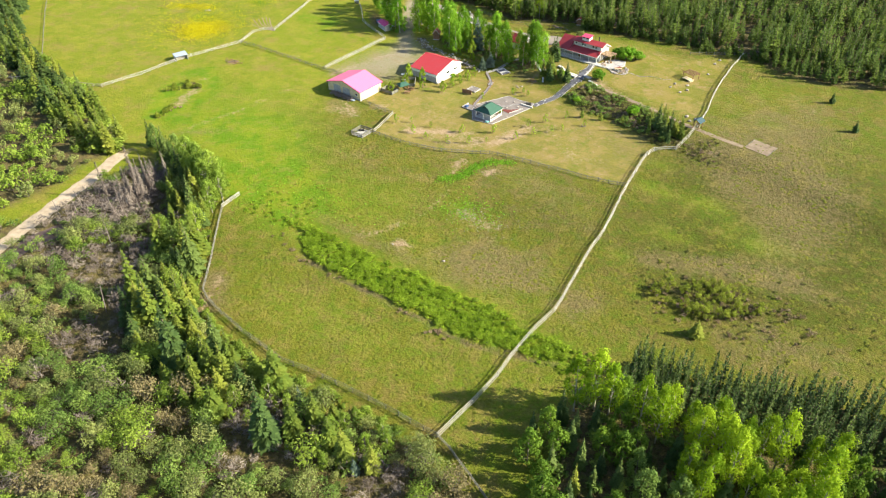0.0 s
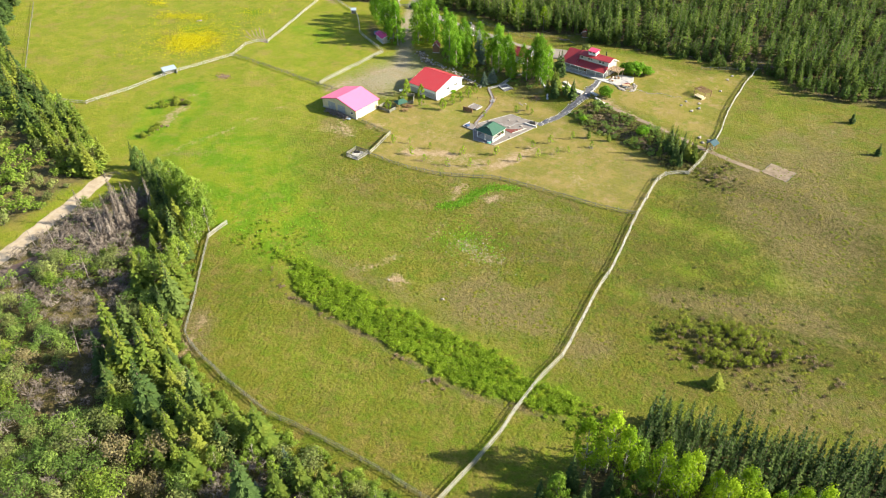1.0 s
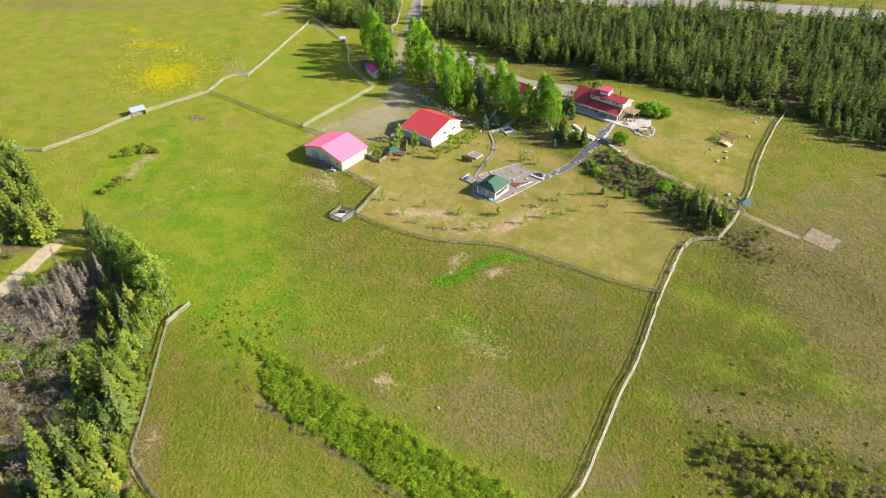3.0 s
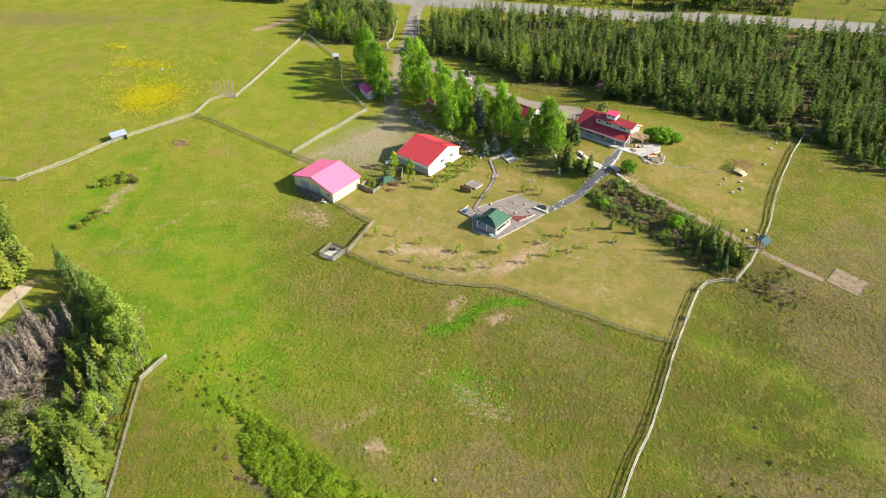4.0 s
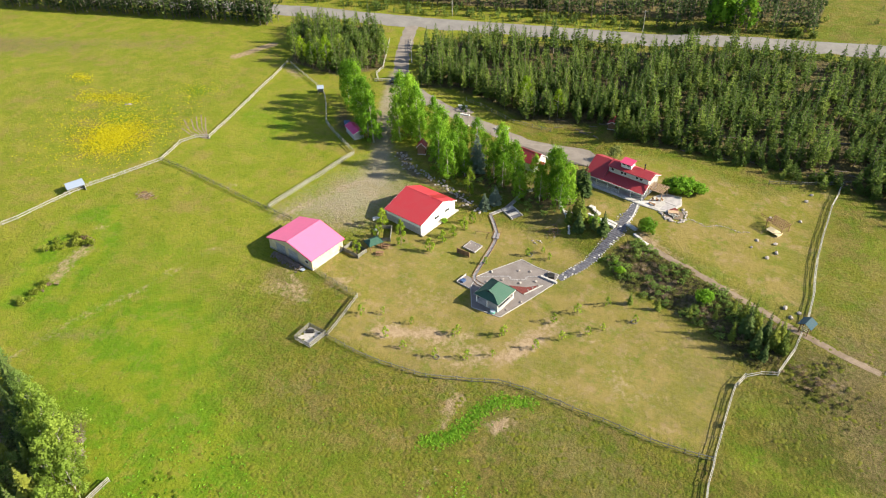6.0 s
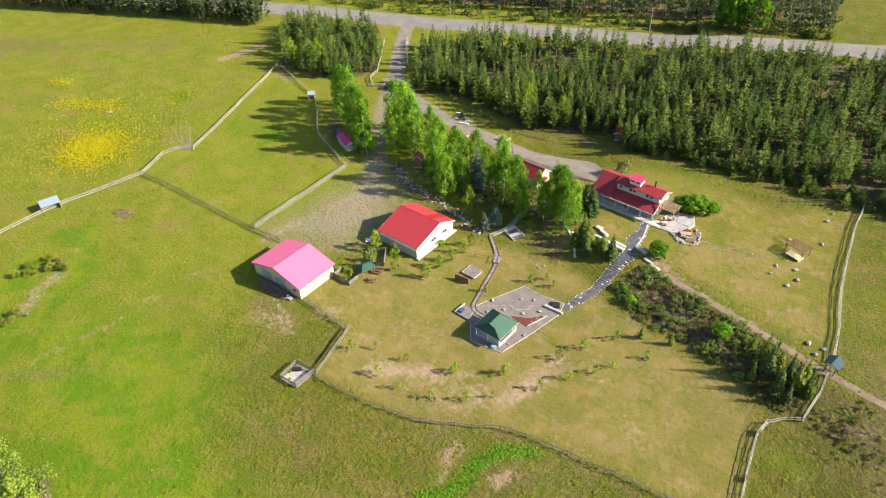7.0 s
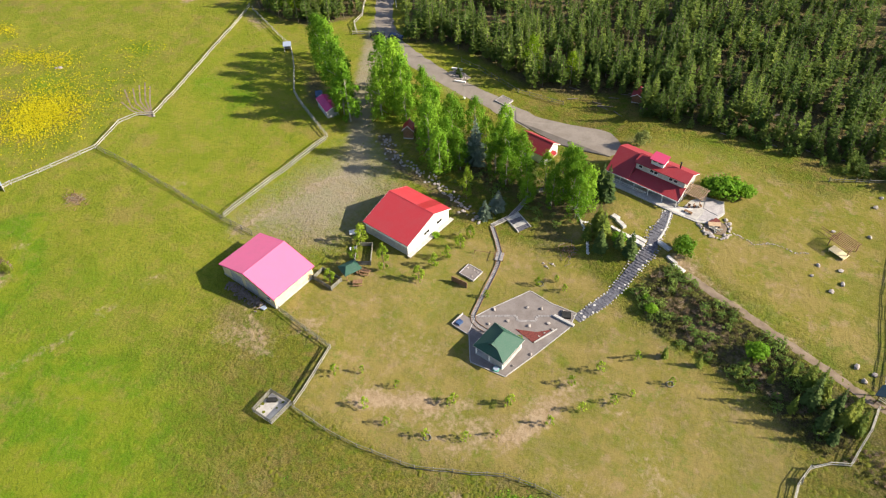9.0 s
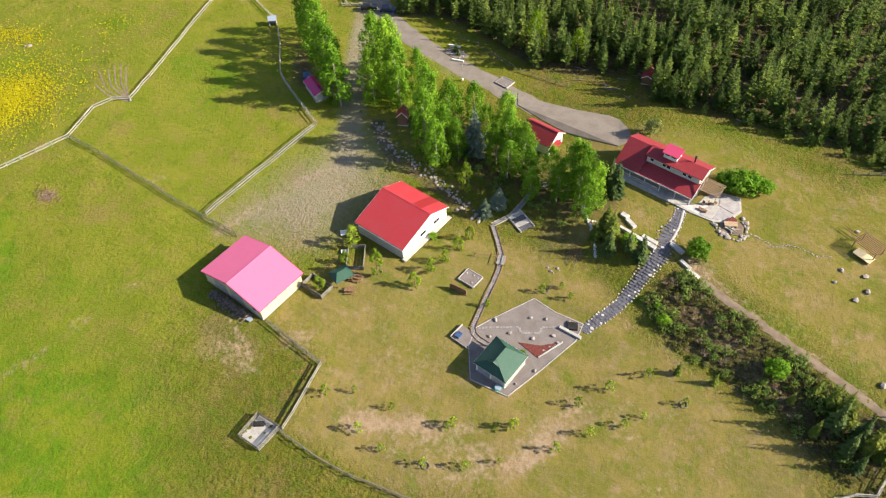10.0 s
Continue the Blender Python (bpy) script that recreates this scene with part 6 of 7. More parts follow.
fence([(-300, 128), (-262, 139), (-232.4, 148.0), (-228.2, 162.8), (-226.2, 176.5), (-224.4, 184.2)], "long pale rail fence across the far meadow", seed=11)
fence([(-224.4, 184.2), (-220.6, 193.2), (-216.8, 203.8), (-219.6, 214.5), (-217.5, 219.0), (-213.8, 221.5), (-217.6, 237), (-222.6, 255), (-227.6, 273.5), (-230.0, 280.6)], "pale rail fence bending round the paddock", seed=12)
fence([(-216.4, 204.0), (-205.3, 203.0), (-185.7, 200.4), (-169.8, 198.4), (-160.0, 197.6)], "grey rail fence crossing the paddock", "old", seed=13)
fence([(-169.8, 199.2), (-165.6, 233.4)], "pale board fence beside the gravel yard", "board", 4, 3.2, 1.3, seed=14)
fence([(-165.9, 234.4), (-173.1, 238.6), (-183.2, 244.8), (-186.4, 247.4), (-193.9, 257.2), (-199.4, 263.4)], "pale rail fence along the row of poplars", seed=15)
fence([(-203.8, 267.0), (-213.7, 272.0), (-227.6, 279.4)], "pale rail fence beside the pines", seed=16)
fence([(-277, 155.5), (-305, 176.5), (-332, 197.2), (-345, 207)], "thin grey wire fence at the far meadow's edge", "old", 2, 4.5, 1.1, seed=17)
fence([(-188.6, 281.6), (-192.6, 286.2), (-193.2, 291.5), (-199.5, 303.5), (-206.0, 315.5)], "pale rail fence along the entry drive", seed=18)
fence([(-189.6, 280.8), (-184.6, 283.0)], "pale rail gate across the lane", seed=19)
fence([(-186.4, 301.0), (-193.6, 312.0), (-199.0, 321.0)], "pale rail fence east of the entry drive", seed=20)
fence([(-152.4, 281.6), (-146.0, 280.2), (-138.4, 277.2), (-131.0, 274.6), (-118, 274.4)], "low brown rail fence at the pine wood's edge", "old", 2, 3.2, 0.95, seed=21)
fence([(-52, 270.4), (-44, 274.0), (-34, 278.6)], "low brown rail fence beside the upper lawn", "old", 2, 3.2, 0.95, seed=22)


def small_pen():
    ob = thing("feed_pen", pose(0, 0, 0), "square board pen with a bare sandy floor", "pen", kind="structure")
    c = [(-130.6, 162.4), (-130.3, 167.2), (-125.6, 166.9), (-126.2, 162.0)]
    part("floor", Form().prism(c, -0.1, 0.03, [Z(*p) for p in c]), PALE, ob, "bare pale sandy floor")
    board = Form().box(0, 1, -0.02, 0.02, -0.09, 0.09).mesh("board", OLD_RAIL)
    for (ax, ay), (bx, by) in zip(c, c[1:] + c[:1]):
        d, turn = math.hypot(bx - ax, by - ay), math.degrees(math.atan2(by - ay, bx - ax))
        for h in (0.3, 0.62, 0.94, 1.2):
            part("board", board, None, ob, m=pose(ax, ay, Z(ax, ay) + h, 0, 0, turn) @ Matrix.Diagonal((d, 1, 1, 1)))
        part("post", POST_OLD, None, ob, m=on(ax, ay))
    part("trough", Form().box(-0.9, 0.9, -0.4, 0.4, 0, 0.5), BLACK, ob, m=on(-129.2, 165.8, 30, 0.03))


small_pen()

# ---- trees that stand singly ----
rng = random.Random(77)
POPLARS = [plant("poplar_tree", broadleaf(10 + i, 14.0 + i % 3, 3.0 + 0.3 * (i % 2), 0.06, 54, 66, 0.235), PALE_BARK, YARD_LEAF, "tall leafy green poplar in the yard", "tree", "yard poplars") for i in range(4)]
ASPENS = [plant("aspen_tree", broadleaf(40 + i, 14.5 + i % 3, 3.0, 0.22, 44, 52, 0.24), PALE_BARK, ASPEN_LEAF, "bright lime-green aspen with a pale trunk", "tree", "wood aspens") for i in range(4)]
for x, y, s in ((-164.6, 243.2, 0.95), (-170.6, 248.4, 1.05), (-175.6, 253.4, 1.0), (-180.4, 257.4, 1.05), (-185.2, 261.0, 1.0), (-190, 265, 0.85), (-168, 245, 0.8), (-161.4, 255.6, 1.1), (-161.6, 260.4, 0.95), (-156.4, 252.6, 1.1), (-152.6, 250.6, 1.0), (-157.6, 247.6, 0.9),
                (-142.6, 248.4, 0.9), (-138.6, 239.2, 0.95), (-135.8, 246.6, 0.85), (-133.2, 235.2, 0.8), (-132.4, 251.2, 0.7), (-123.4, 250.4, 0.8), (-119.4, 244.6, 0.85), (-115.6, 242.6, 0.8), (-112.6, 238.4, 0.65), (-134.6, 241.4, 0.7), (-138.0, 244.6, 0.75), (-127.0, 247.4, 0.6),
                (-102.6, 241.6, 0.75), (-105.0, 236.0, 0.65), (-108.6, 240.6, 0.7), (-97.2, 236.8, 0.8), (-100.6, 237.4, 1.0), (-103.6, 239.0, 0.95), (-98.6, 234.4, 0.72), (-149, 256, 0.8), (-150.8, 248.8, 0.75), (-140.8, 243.6, 0.7), (-137.0, 251.0, 0.65), (-129.6, 238.6, 0.6), (-121.6, 241.4, 0.7), (-117.6, 238.6, 0.6), (-110.4, 234.6, 0.55), (-131.0, 240.0, 0.6)):
    nursery.put(POPLARS, rng, x, y, s * 1.14, s * (0.92 if x > -110 else 1.08))
SPRUCES = [plant("spruce_tree", spruce(70 + i, 11.5, 2.6 + 0.2 * i, 0.03, 27, 10, 0.95, 0.3), BARK, SPRUCE, "dark green spruce with drooping branches", "tree", "spruces") for i in range(3)]
# these spruces carry the sunlit yellow in their needle colour
GOLDEN = [plant("spruce_tree", spruce(80 + i, 11.0, 2.5 + 0.25 * i, 0.02, 27, 10, 0.95, 0.2), BARK, GOLD_SPRUCE, "yellow-green spruce with sunlit gold in its needle colour", "tree", "budding spruces") for i in range(3)]
BLUES = [plant("blue_spruce", spruce(90 + i, 12.0, 3.1, 0.02, 24, 10, 0.9, 0.12), BARK, BLUE_SPRUCE, "dusty blue-green ornamental spruce", "tree", "blue spruces") for i in range(2)]
for x, y, s in ((-127.4, 242.2, 1.15), (-116.8, 226.3, 0.44), (-115.4, 230.0, 0.48)):
    nursery.put(BLUES, rng, x, y, s, s * (1.0 if s > 1 else 1.55))
for x, y, s in ((-90.4, 227.6, 0.6), (-84.2, 228.4, 0.62), (-87.0, 229.6, 0.5), (-94.6, 242.6, 0.85), (-96.6, 245.0, 0.7), (-92.8, 232.8, 0.7), (-94.0, 229.6, 0.5), (-150.0, 275.4, 0.28), (-148.6, 274.2, 0.2)):
    nursery.put(SPRUCES + GOLDEN if y < 234 else SPRUCES, rng, x, y, s, s * 1.15)
YOUNG = [plant("young_tree", broadleaf(110 + i, 4.4, 1.1, 0.12, 18, 50, 0.15), BARK, YOUNG_LEAF, "slender young leafy tree beside the workshop", "tree", "young trees") for i in range(3)]
for x, y, s in ((-120.6, 203.5, 0.95), (-119.6, 208.2, 0.9), (-118.3, 211.5, 0.85), (-117.4, 215.7, 0.85), (-116.7, 219.1, 0.85), (-137.0, 206.8, 1.3), (-135.8, 202.1, 0.8), (-136.6, 194.4, 0.85), (-106.1, 205.9, 0.5), (-98.3, 213.7, 0.55), 
                (-92.8, 214.6, 0.5), (-95.2, 216.2, 0.45)):
    nursery.put(YOUNG, rng, x, y, s)
nursery.put(YOUNG, rng, -128.6, 202.6, 1.75, 1.15)
nursery.put(YOUNG, rng, -123.4, 230.0, 2.0, 1.3)
nursery.put(GOLDEN, rng, -91.2, 231.0, 0.72, 0.8)
SAPLINGS = [plant("sapling", broadleaf(130 + i, 2.4, 0.62, 0.12, 13, 13, 0.135), BARK, YOUNG_LEAF, "small staked orchard sapling in thin grass", "sapling", "orchard saplings") for i in range(3)]
for x, y in ((-118.3, 178.8), (-110.9, 179.1), (-113.7, 172.8), (-108.4, 171.6), (-101.0, 172.6), (-100.6, 180.3), (-94.8, 175.5), (-91.3, 184.9), (-90.3, 178.7), (-83.2, 184.9), (-83.1, 194.3), (-79.4, 190.1), (-79.5, 199.5), (-74.4, 205.0), (-72.7, 197.0), (-75.0, 194.1),
             (-70.3, 208.0), (-67.2, 202.6), (-100.2, 181.2), (-91.0, 185.6), (-122.4, 176.0)):
    nursery.put(SAPLINGS, rng, x, y, rng.uniform(0.75, 1.3))
DOMES = [plant("garden_shrub", bush(150 + i, 3.0, 2.1, 22, 70, 0.2), BARK, YARD_LEAF, "rounded leafy garden shrub on the lawn", "shrub", "garden shrubs") for i in range(2)]
for x, y, s in ((-74.4, 254.6, 1.5), (-72.0, 255.0, 1.75), (-67.8, 256.8, 1.2), (-74.7, 234.1, 1.25), (-123.6, 216.2, 0.45), (-95.8, 199.0, 0.4), (-87.6, 231.0, 0.8)):
    nursery.put(DOMES, rng, x, y, s)

olive = plant("tall_shrub", bush(158, 4.6, 2.0, 24, 60, 0.2), BARK, WILLOW_LEAF, "tall pale olive shrub at the end of the drive", "shrub", "")
olive.matrix_basis = on(-93.9, 264.4)

# ---- scrub on the bank ----
for x, y, s, kinds in ((-48.9, 213.7, 0.30, GOLDEN), (-46.4, 212.2, 0.50, GOLDEN), (-44.6, 211.6, 0.50, GOLDEN), (-45.3, 208.6, 0.60, GOLDEN), (-41.4, 208.4, 0.52, GOLDEN), (-39.6, 207.0, 0.56, GOLDEN), (-37.6, 206.4, 0.5, GOLDEN), (-38.6, 209.4, 0.44, SPRUCES),
                       (-42.6, 205.2, 0.5, GOLDEN), (-40.6, 203.2, 0.4, GOLDEN), (-47.6, 206.4, 0.36, SPRUCES), (-57.2, 209.6, 0.24, GOLDEN), (-64.0, 208.6, 0.26, GOLDEN), (-70.1, 207.7, 0.26, GOLDEN), (-52.0, 210.4, 0.26, GOLDEN), (-43.4, 210.6, 0.40, GOLDEN)):
    nursery.put(SPRUCES + GOLDEN if s > 0.35 else kinds, rng, x, y, s * 1.35, s * 1.12)
rough = [bush(170 + i, 1.2, 1.2, 8, 18, 0.17) for i in range(3)]
twiggy = [bush(174 + i, 1.2, 1.2, 8, 16, 0.42, 0.08) for i in range(2)]
bank_places = fill(rng, BANK, 1.0, tries=6000)
mass("bank_scrub", rough, [p for p in bank_places if noise.noise((p[0] * 0.13, p[1] * 0.13, 14)) > -0.12], rng, BARK, BANK_LEAF, "low olive-brown scrub covering the bank", "scrub", 0.3, 0.85)
mass("bank_twigs", twiggy, [p for p in bank_places if noise.noise((p[0] * 0.13, p[1] * 0.13, 14)) <= 0.05][::2], rng, DEAD, BRUSH, "bare brown twigs and litter on the bank", "brush", 0.35, 0.9)
mass("bank_brush", rough, [p for p in fill(rng, BANK, 1.3, tries=3000) if p[0] < -50 + 14 * rng.random() and noise.noise((p[0] * 0.16, p[1] * 0.16, 9)) > -0.12], rng, BARK, ALDER_LEAF, "leafy green scrub on the upper bank", "scrub", 0.4, 1.3)
for x, y, s in ((-55.6, 214.6, 1.1), (-75.8, 217.0, 0.7), (-77.6, 219.6, 0.4)):
    nursery.put(DOMES, rng, x, y, s)
mass("gate_scrub", rough, [(rng.gauss(-30, 4), rng.gauss(200, 4)) for _ in range(60)], rng, BARK, BANK_LEAF, "low grey-green scrub below the gate", "scrub", 0.15, 0.5)
mass("gate_twigs", twiggy, [(rng.gauss(-31, 3), rng.gauss(202, 2.5)) for _ in range(34)], rng, DEAD, BRUSH, "bare brown brush below the gate", "brush", 0.25, 0.6)

# ---- meadow thickets ----
low = [bush(190 + i, 1.15, 1.35, 9, 22, 0.16) for i in range(4)]
mass("willow_strip", low, fill(rng, STRIP, 0.84, lambda x, y: noise.noise((x * 0.16, y * 0.16, 3)) > -0.40 - 0.02 * max(0, x + 100) and along(STRIP + STRIP[:1], np.array(x), np.array(y)) > 3.0 * noise.noise((x * 0.3, y * 0.3, 7)), 7500), rng, BARK, SHRUB_LEAF, "dense band of low bright green willow scrub", "scrub", 0.3, 1.0)
mass("willow_strip_outliers", low, [(-112 - rng.random() * 20 + rng.gauss(0, 2), 112 + rng.random() * 12) for _ in range(60)] + [(rng.uniform(-37, -26), rng.uniform(99, 107)) for _ in range(60)], rng, BARK, SHRUB_LEAF, "scattered low green willow clumps", "scrub", 0.12, 0.55)
edge_strip = [(-116 + 75 * k + rng.gauss(0, 1.0), np.interp(-116 + 75 * k, [-116, -103, -89, -76, -60, -50, -41], [110, 103.6, 101.6, 100.2, 97.8, 97.4, 98.6]) - abs(rng.gauss(0, 0.9))) for k in (rng.random() for _ in range(120)) if noise.noise((k * 14, 2.0, 6)) > 0.05]
mass("strip_twigs", twiggy, edge_strip, rng, DEAD, BRUSH, "brown twigs and old growth along the willow band", "brush", 0.2, 0.6)
upright = [bush(200 + i, 3.0, 1.05, 12, 30, 0.13) for i in range(3)]
mass("thicket", upright, fill(rng, THICKET, 1.2, lambda x, y: noise.noise((x * 0.2, y * 0.2, 8)) > -0.16 + 0.02 * max(0, x + 8), 2500), rng, BARK, OLIVE_LEAF, "upright olive-green thicket on dry ground", "scrub", 0.35, 1.05)
mass("thicket_twigs", twiggy, fill(rng, [(-27, 131), (-20, 141), (2, 145), (12, 140), (10, 131), (-8, 125), (-20, 126)], 1.25, lambda x, y: noise.noise((x * 0.22, y * 0.22, 19)) > 0.08, 1800), rng, DEAD, BRUSH, "bare brown brush round the thicket", "brush", 0.25, 0.85)
mass("dry_scrub", rough, [(rng.uniform(-27, 26), rng.gauss(137, 7)) for _ in range(110)], rng, BARK, BANK_LEAF, "low brownish scrub scattered over dry meadow", "scrub", 0.2, 0.5)
hollow = [bush(205 + i, 2.6, 1.5, 12, 40, 0.16) for i in range(2)]
mass("hollow_shrubs", hollow, [(x + rng.gauss(0, 0.7), y + rng.gauss(0, 0.7)) for x, y in ((-207.2, 157.8), (-206.8, 159.4), (-207.3, 161.5), (-205.8, 163.4), (-203.4, 163.3), (-201.6, 164.4), (-199.6, 165.1), (-205.0, 165.4)) for _ in range(2)]
     + [(np.interp(k, [139, 145, 149.5], [-194.6, -196.2, -196.6]) + rng.gauss(0, 0.6), k) for k in (rng.uniform(139, 149.5) for _ in range(15))], rng, BARK, OLIVE_LEAF, "olive-green shrubs lining a shallow hollow", "scrub", 0.3, 0.85)
mass("hollow_twigs", twiggy, [(rng.gauss(-202.5, 1.6), rng.gauss(165.2, 0.9)) for _ in range(7)] + [(rng.gauss(-195.5, 1.0), rng.gauss(147.6, 0.8)) for _ in range(4)], rng, DEAD, BRUSH, "bare brown twigs among the hollow's shrubs", "brush", 0.4, 0.9)
nursery.put(GOLDEN, rng, -10.7, 123.2, 0.42, 0.75)
for x, y in ((-0.5, 251.3), (8.3, 233.3)):
    nursery.put(SPRUCES, rng, x, y, 0.36, 0.45)

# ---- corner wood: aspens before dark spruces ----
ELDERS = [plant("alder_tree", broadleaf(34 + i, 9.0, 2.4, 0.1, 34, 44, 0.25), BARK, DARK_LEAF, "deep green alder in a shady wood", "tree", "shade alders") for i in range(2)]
ALDERS = [plant("alder_tree", broadleaf(60 + i, 11.0, 2.7, 0.08, 42, 56, 0.23), BARK, ALDER_LEAF, "mid-green alder with a dense round crown", "tree", "wood alders") for i in range(3)]
for x, y in fill(rng, [(-27, 94), (-20, 96), (-8, 95.5), (10, 97.5), (30, 101), (60, 110), (66, 100), (30, 80), (0, 64), (-21, 65), (-27, 71), (-31, 80)], 3.1, lambda x, y: x < 44 and y > 66 + 0.565 * x, 3200):
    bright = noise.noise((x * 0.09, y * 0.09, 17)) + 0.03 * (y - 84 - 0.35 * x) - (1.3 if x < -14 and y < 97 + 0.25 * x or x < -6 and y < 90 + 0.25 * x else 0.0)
    s = rng.uniform(0.72, 1.08)
    if bright > rng.uniform(-0.25, 0.35):
        nursery.put(ASPENS, rng, x, y, s, s * rng.uniform(0.66, 0.9))
    elif rng.random() < 0.5:
        s *= 0.85
        nursery.put(SPRUCES * 3 + GOLDEN, rng, x, y, s, s * rng.uniform(0.65, 0.9))
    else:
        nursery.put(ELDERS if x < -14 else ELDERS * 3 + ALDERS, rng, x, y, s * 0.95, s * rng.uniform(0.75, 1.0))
mass("wood_understory", [bush(140 + i, 2.6, 1.9, 10, 24, 0.28) for i in range(3)], fill(rng, CORNER_WOOD, 4.2, lambda x, y: x < 40 and 68 + 0.565 * x < y < 104 + 0.25 * max(0, x), 3000), rng, BARK, ALDER_LEAF, "dark green undergrowth beneath the aspens", "undergrowth", 0.6, 1.3)
row = []
SLIM = [plant("spruce_tree", pine(95 + i, 8.8, 0.92, 0.02, 18, 6, 2, 0.29, 0.7, 0.1), BARK, SPRUCE, "narrow dark spruce in a dense row", "tree", "dense spruces") for i in range(3)]
for x, y in fill(rng, [(-20, 97), (-5, 97), (10, 99), (27, 106), (60, 116), (60, 129), (27, 119.5), (10, 115.5), (-5, 111.5), (-19, 109)], 1.32, lambda x, y: x < 44, 4200):
    if x > -9:
        row.append((x, y))
        continue
    s = rng.uniform(0.6, 1.05)
    nursery.put(SLIM, rng, x, y, s, s * rng.uniform(0.9, 1.2))

mass("spruce_row", [pine(98 + i, 8.8, 0.92, 0.02, 15, 6, 2, 0.33, 0.7, 0.1) for i in range(3)], row, rng, BARK, SPRUCE, "dense row of narrow dark spruces behind aspens", "spruce wood", 0.6, 1.05)
grove = [(-142, 238), (-128, 233), (-112, 231), (-97, 229), (-96, 240), (-104, 246), (-118, 250), (-140, 251), (-150, 247)]
mass("grove_undergrowth", rough, fill(rng, grove, 1.7, lambda x, y: noise.noise((x * 0.2, y * 0.2, 6)) > 0.0, 1600), rng, BARK, ALDER_LEAF, "low leafy undergrowth beneath the yard poplars", "undergrowth", 0.4, 1.2)

# ---- willow wood along the creek ----
BIRCHES = [plant("birch_tree", broadleaf(64 + i, 10.5, 2.4, 0.16, 34, 44, 0.24), PALE_BARK, WEST_LEAF, "slender birch in fresh yellow-green leaf", "tree", "creek birches") for i in range(3)]
edge = [(-52, 68.5), (-70, 69), (-84, 68), (-98, 70.5), (-109, 74), (-117, 80.5), (-126, 91), (-136, 104), (-143, 108), (-137, 90), (-128, 74), (-118, 62), (-96, 54), (-70, 55), (-50, 58)]
for x, y in fill(rng, edge, 2.7, lambda x, y: noise.noise((x * 0.08, y * 0.08, 1)) > -0.36, 1900):
    s = rng.uniform(0.45, 1.3) * (0.75 + 0.5 * (noise.noise((x * 0.1, y * 0.1, 40)) > 0))
    if x > -84 and rng.random() < 0.62:
        s = rng.uniform(0.3, 0.62)
        nursery.put(BIRCHES if rng.random() < 0.85 else BLUES, rng, x, y, s, s * (1.1 if rng.random() < 0.5 else 0.8))
        continue
    nursery.put(SPRUCES if rng.random() < 0.2 else GOLDEN, rng, x, y, s, s ** 0.6 * rng.uniform(0.85, 1.2))
for x, y in ((-138.4, 112.6), (-140.2, 114.4), (-142.6, 115.6), (-145.4, 116.6), (-148.6, 117.8), (-152.0, 118.6), (-155.2, 119.8), (-141.4, 111.6), (-144.6, 113.4), (-139.0, 109.4), (-147.4, 114.8), (-150.6, 116.2), (-154.4, 117.2), (-137.6, 107.6), (-158.6, 120.6)):
    s = rng.uniform(0.85, 1.2)
    nursery.put(BIRCHES, rng, x, y, s, s * rng.uniform(0.85, 1.1))
for x, y in ((-137, 104.4), (-139.4, 101), (-141.6, 97.6), (-144.6, 100), (-134.2, 99), (-137.2, 95.2), (-140.4, 92.8), (-147.6, 103), (-133.4, 94), (-131, 92.6), (-136, 90), (-150, 105.4)):
    s = rng.uniform(0.5, 0.9)
    nursery.put(GOLDEN * 2 + BIRCHES, rng, x, y, s, s * rng.uniform(0.9, 1.15))
for x, y in ((-162, 120.6), (-165.6, 122.2), (-169.4, 122.8), (-173.2, 124), (-177.4, 124.8), (-181.6, 126), (-171, 120.4), (-166.4, 119.2), (-160.4, 117.6)):
    s = rng.uniform(0.6, 0.95)
    nursery.put(SPRUCES * 2 + ALDERS, rng, x, y, s, s * 0.85)
for x, y in ((-143.6, 109.6), (-147.2, 111.2), (-151, 112.6), (-154.6, 114), (-158, 114.6), (-141, 105.4), (-144.8, 106.4), (-148.8, 108.2), (-152.6, 110), (-156.6, 111.4), (-163, 116.4), (-168, 117.6), (-139.6, 102.8), (-143, 102.2)):
    s = rng.uniform(0.5, 0.85)
    nursery.put(SPRUCES + GOLDEN, rng, x, y, s, s * 0.95)
fence_side = [(-52 - 80 * k, np.interp(-52 - 80 * k, [-132, -122, -116, -110, -98, -85, -70, -52], [101.5, 88.5, 80.6, 77.0, 73.6, 71.4, 71.6, 71.2]) - abs(rng.gauss(0, 1.5))) for k in (rng.random() for _ in range(130))]
mass("fence_side_shrubs", [bush(206 + i, 2.2, 1.2, 12, 30, 0.15) for i in range(3)], fence_side, rng, BARK, WEST_LEAF, "bright yellow-green shrubs between fence and wood", "scrub", 0.25, 1.0)
will = [bush(210 + i, 5.0 + 0.6 * (i % 3), 2.3 + 0.25 * i, 22, 31, 0.195) for i in range(5)]
will_far = [bush(215 + i, 4.4 + 0.5 * (i % 3), 2.3 + 0.25 * i, 12, 16, 0.36) for i in range(3)]
twig = [bush(220 + i, 3.2, 2.2, 10, 18, 0.6, 0.08) for i in range(3)]
spots = fill(rng, WILLOW_WOOD, 2.75, lambda x, y: y > 15 - 0.669 * (x + 107) and y > 15 + 0.564 * (x + 107) and not (along(TRACK, np.array(x), np.array(y)) < 3.4 or along([(-186, 46), (-169, 68), (-166, 86)], np.array(x), np.array(y)) < 2.2), 11000)
bare = [p for p in spots if noise.noise((p[0] * 0.06, p[1] * 0.06, 5)) + 0.85 * math.exp(-((p[0] + 163) / 15) ** 2 - ((p[1] - 95) / 19) ** 2) > 0.26]
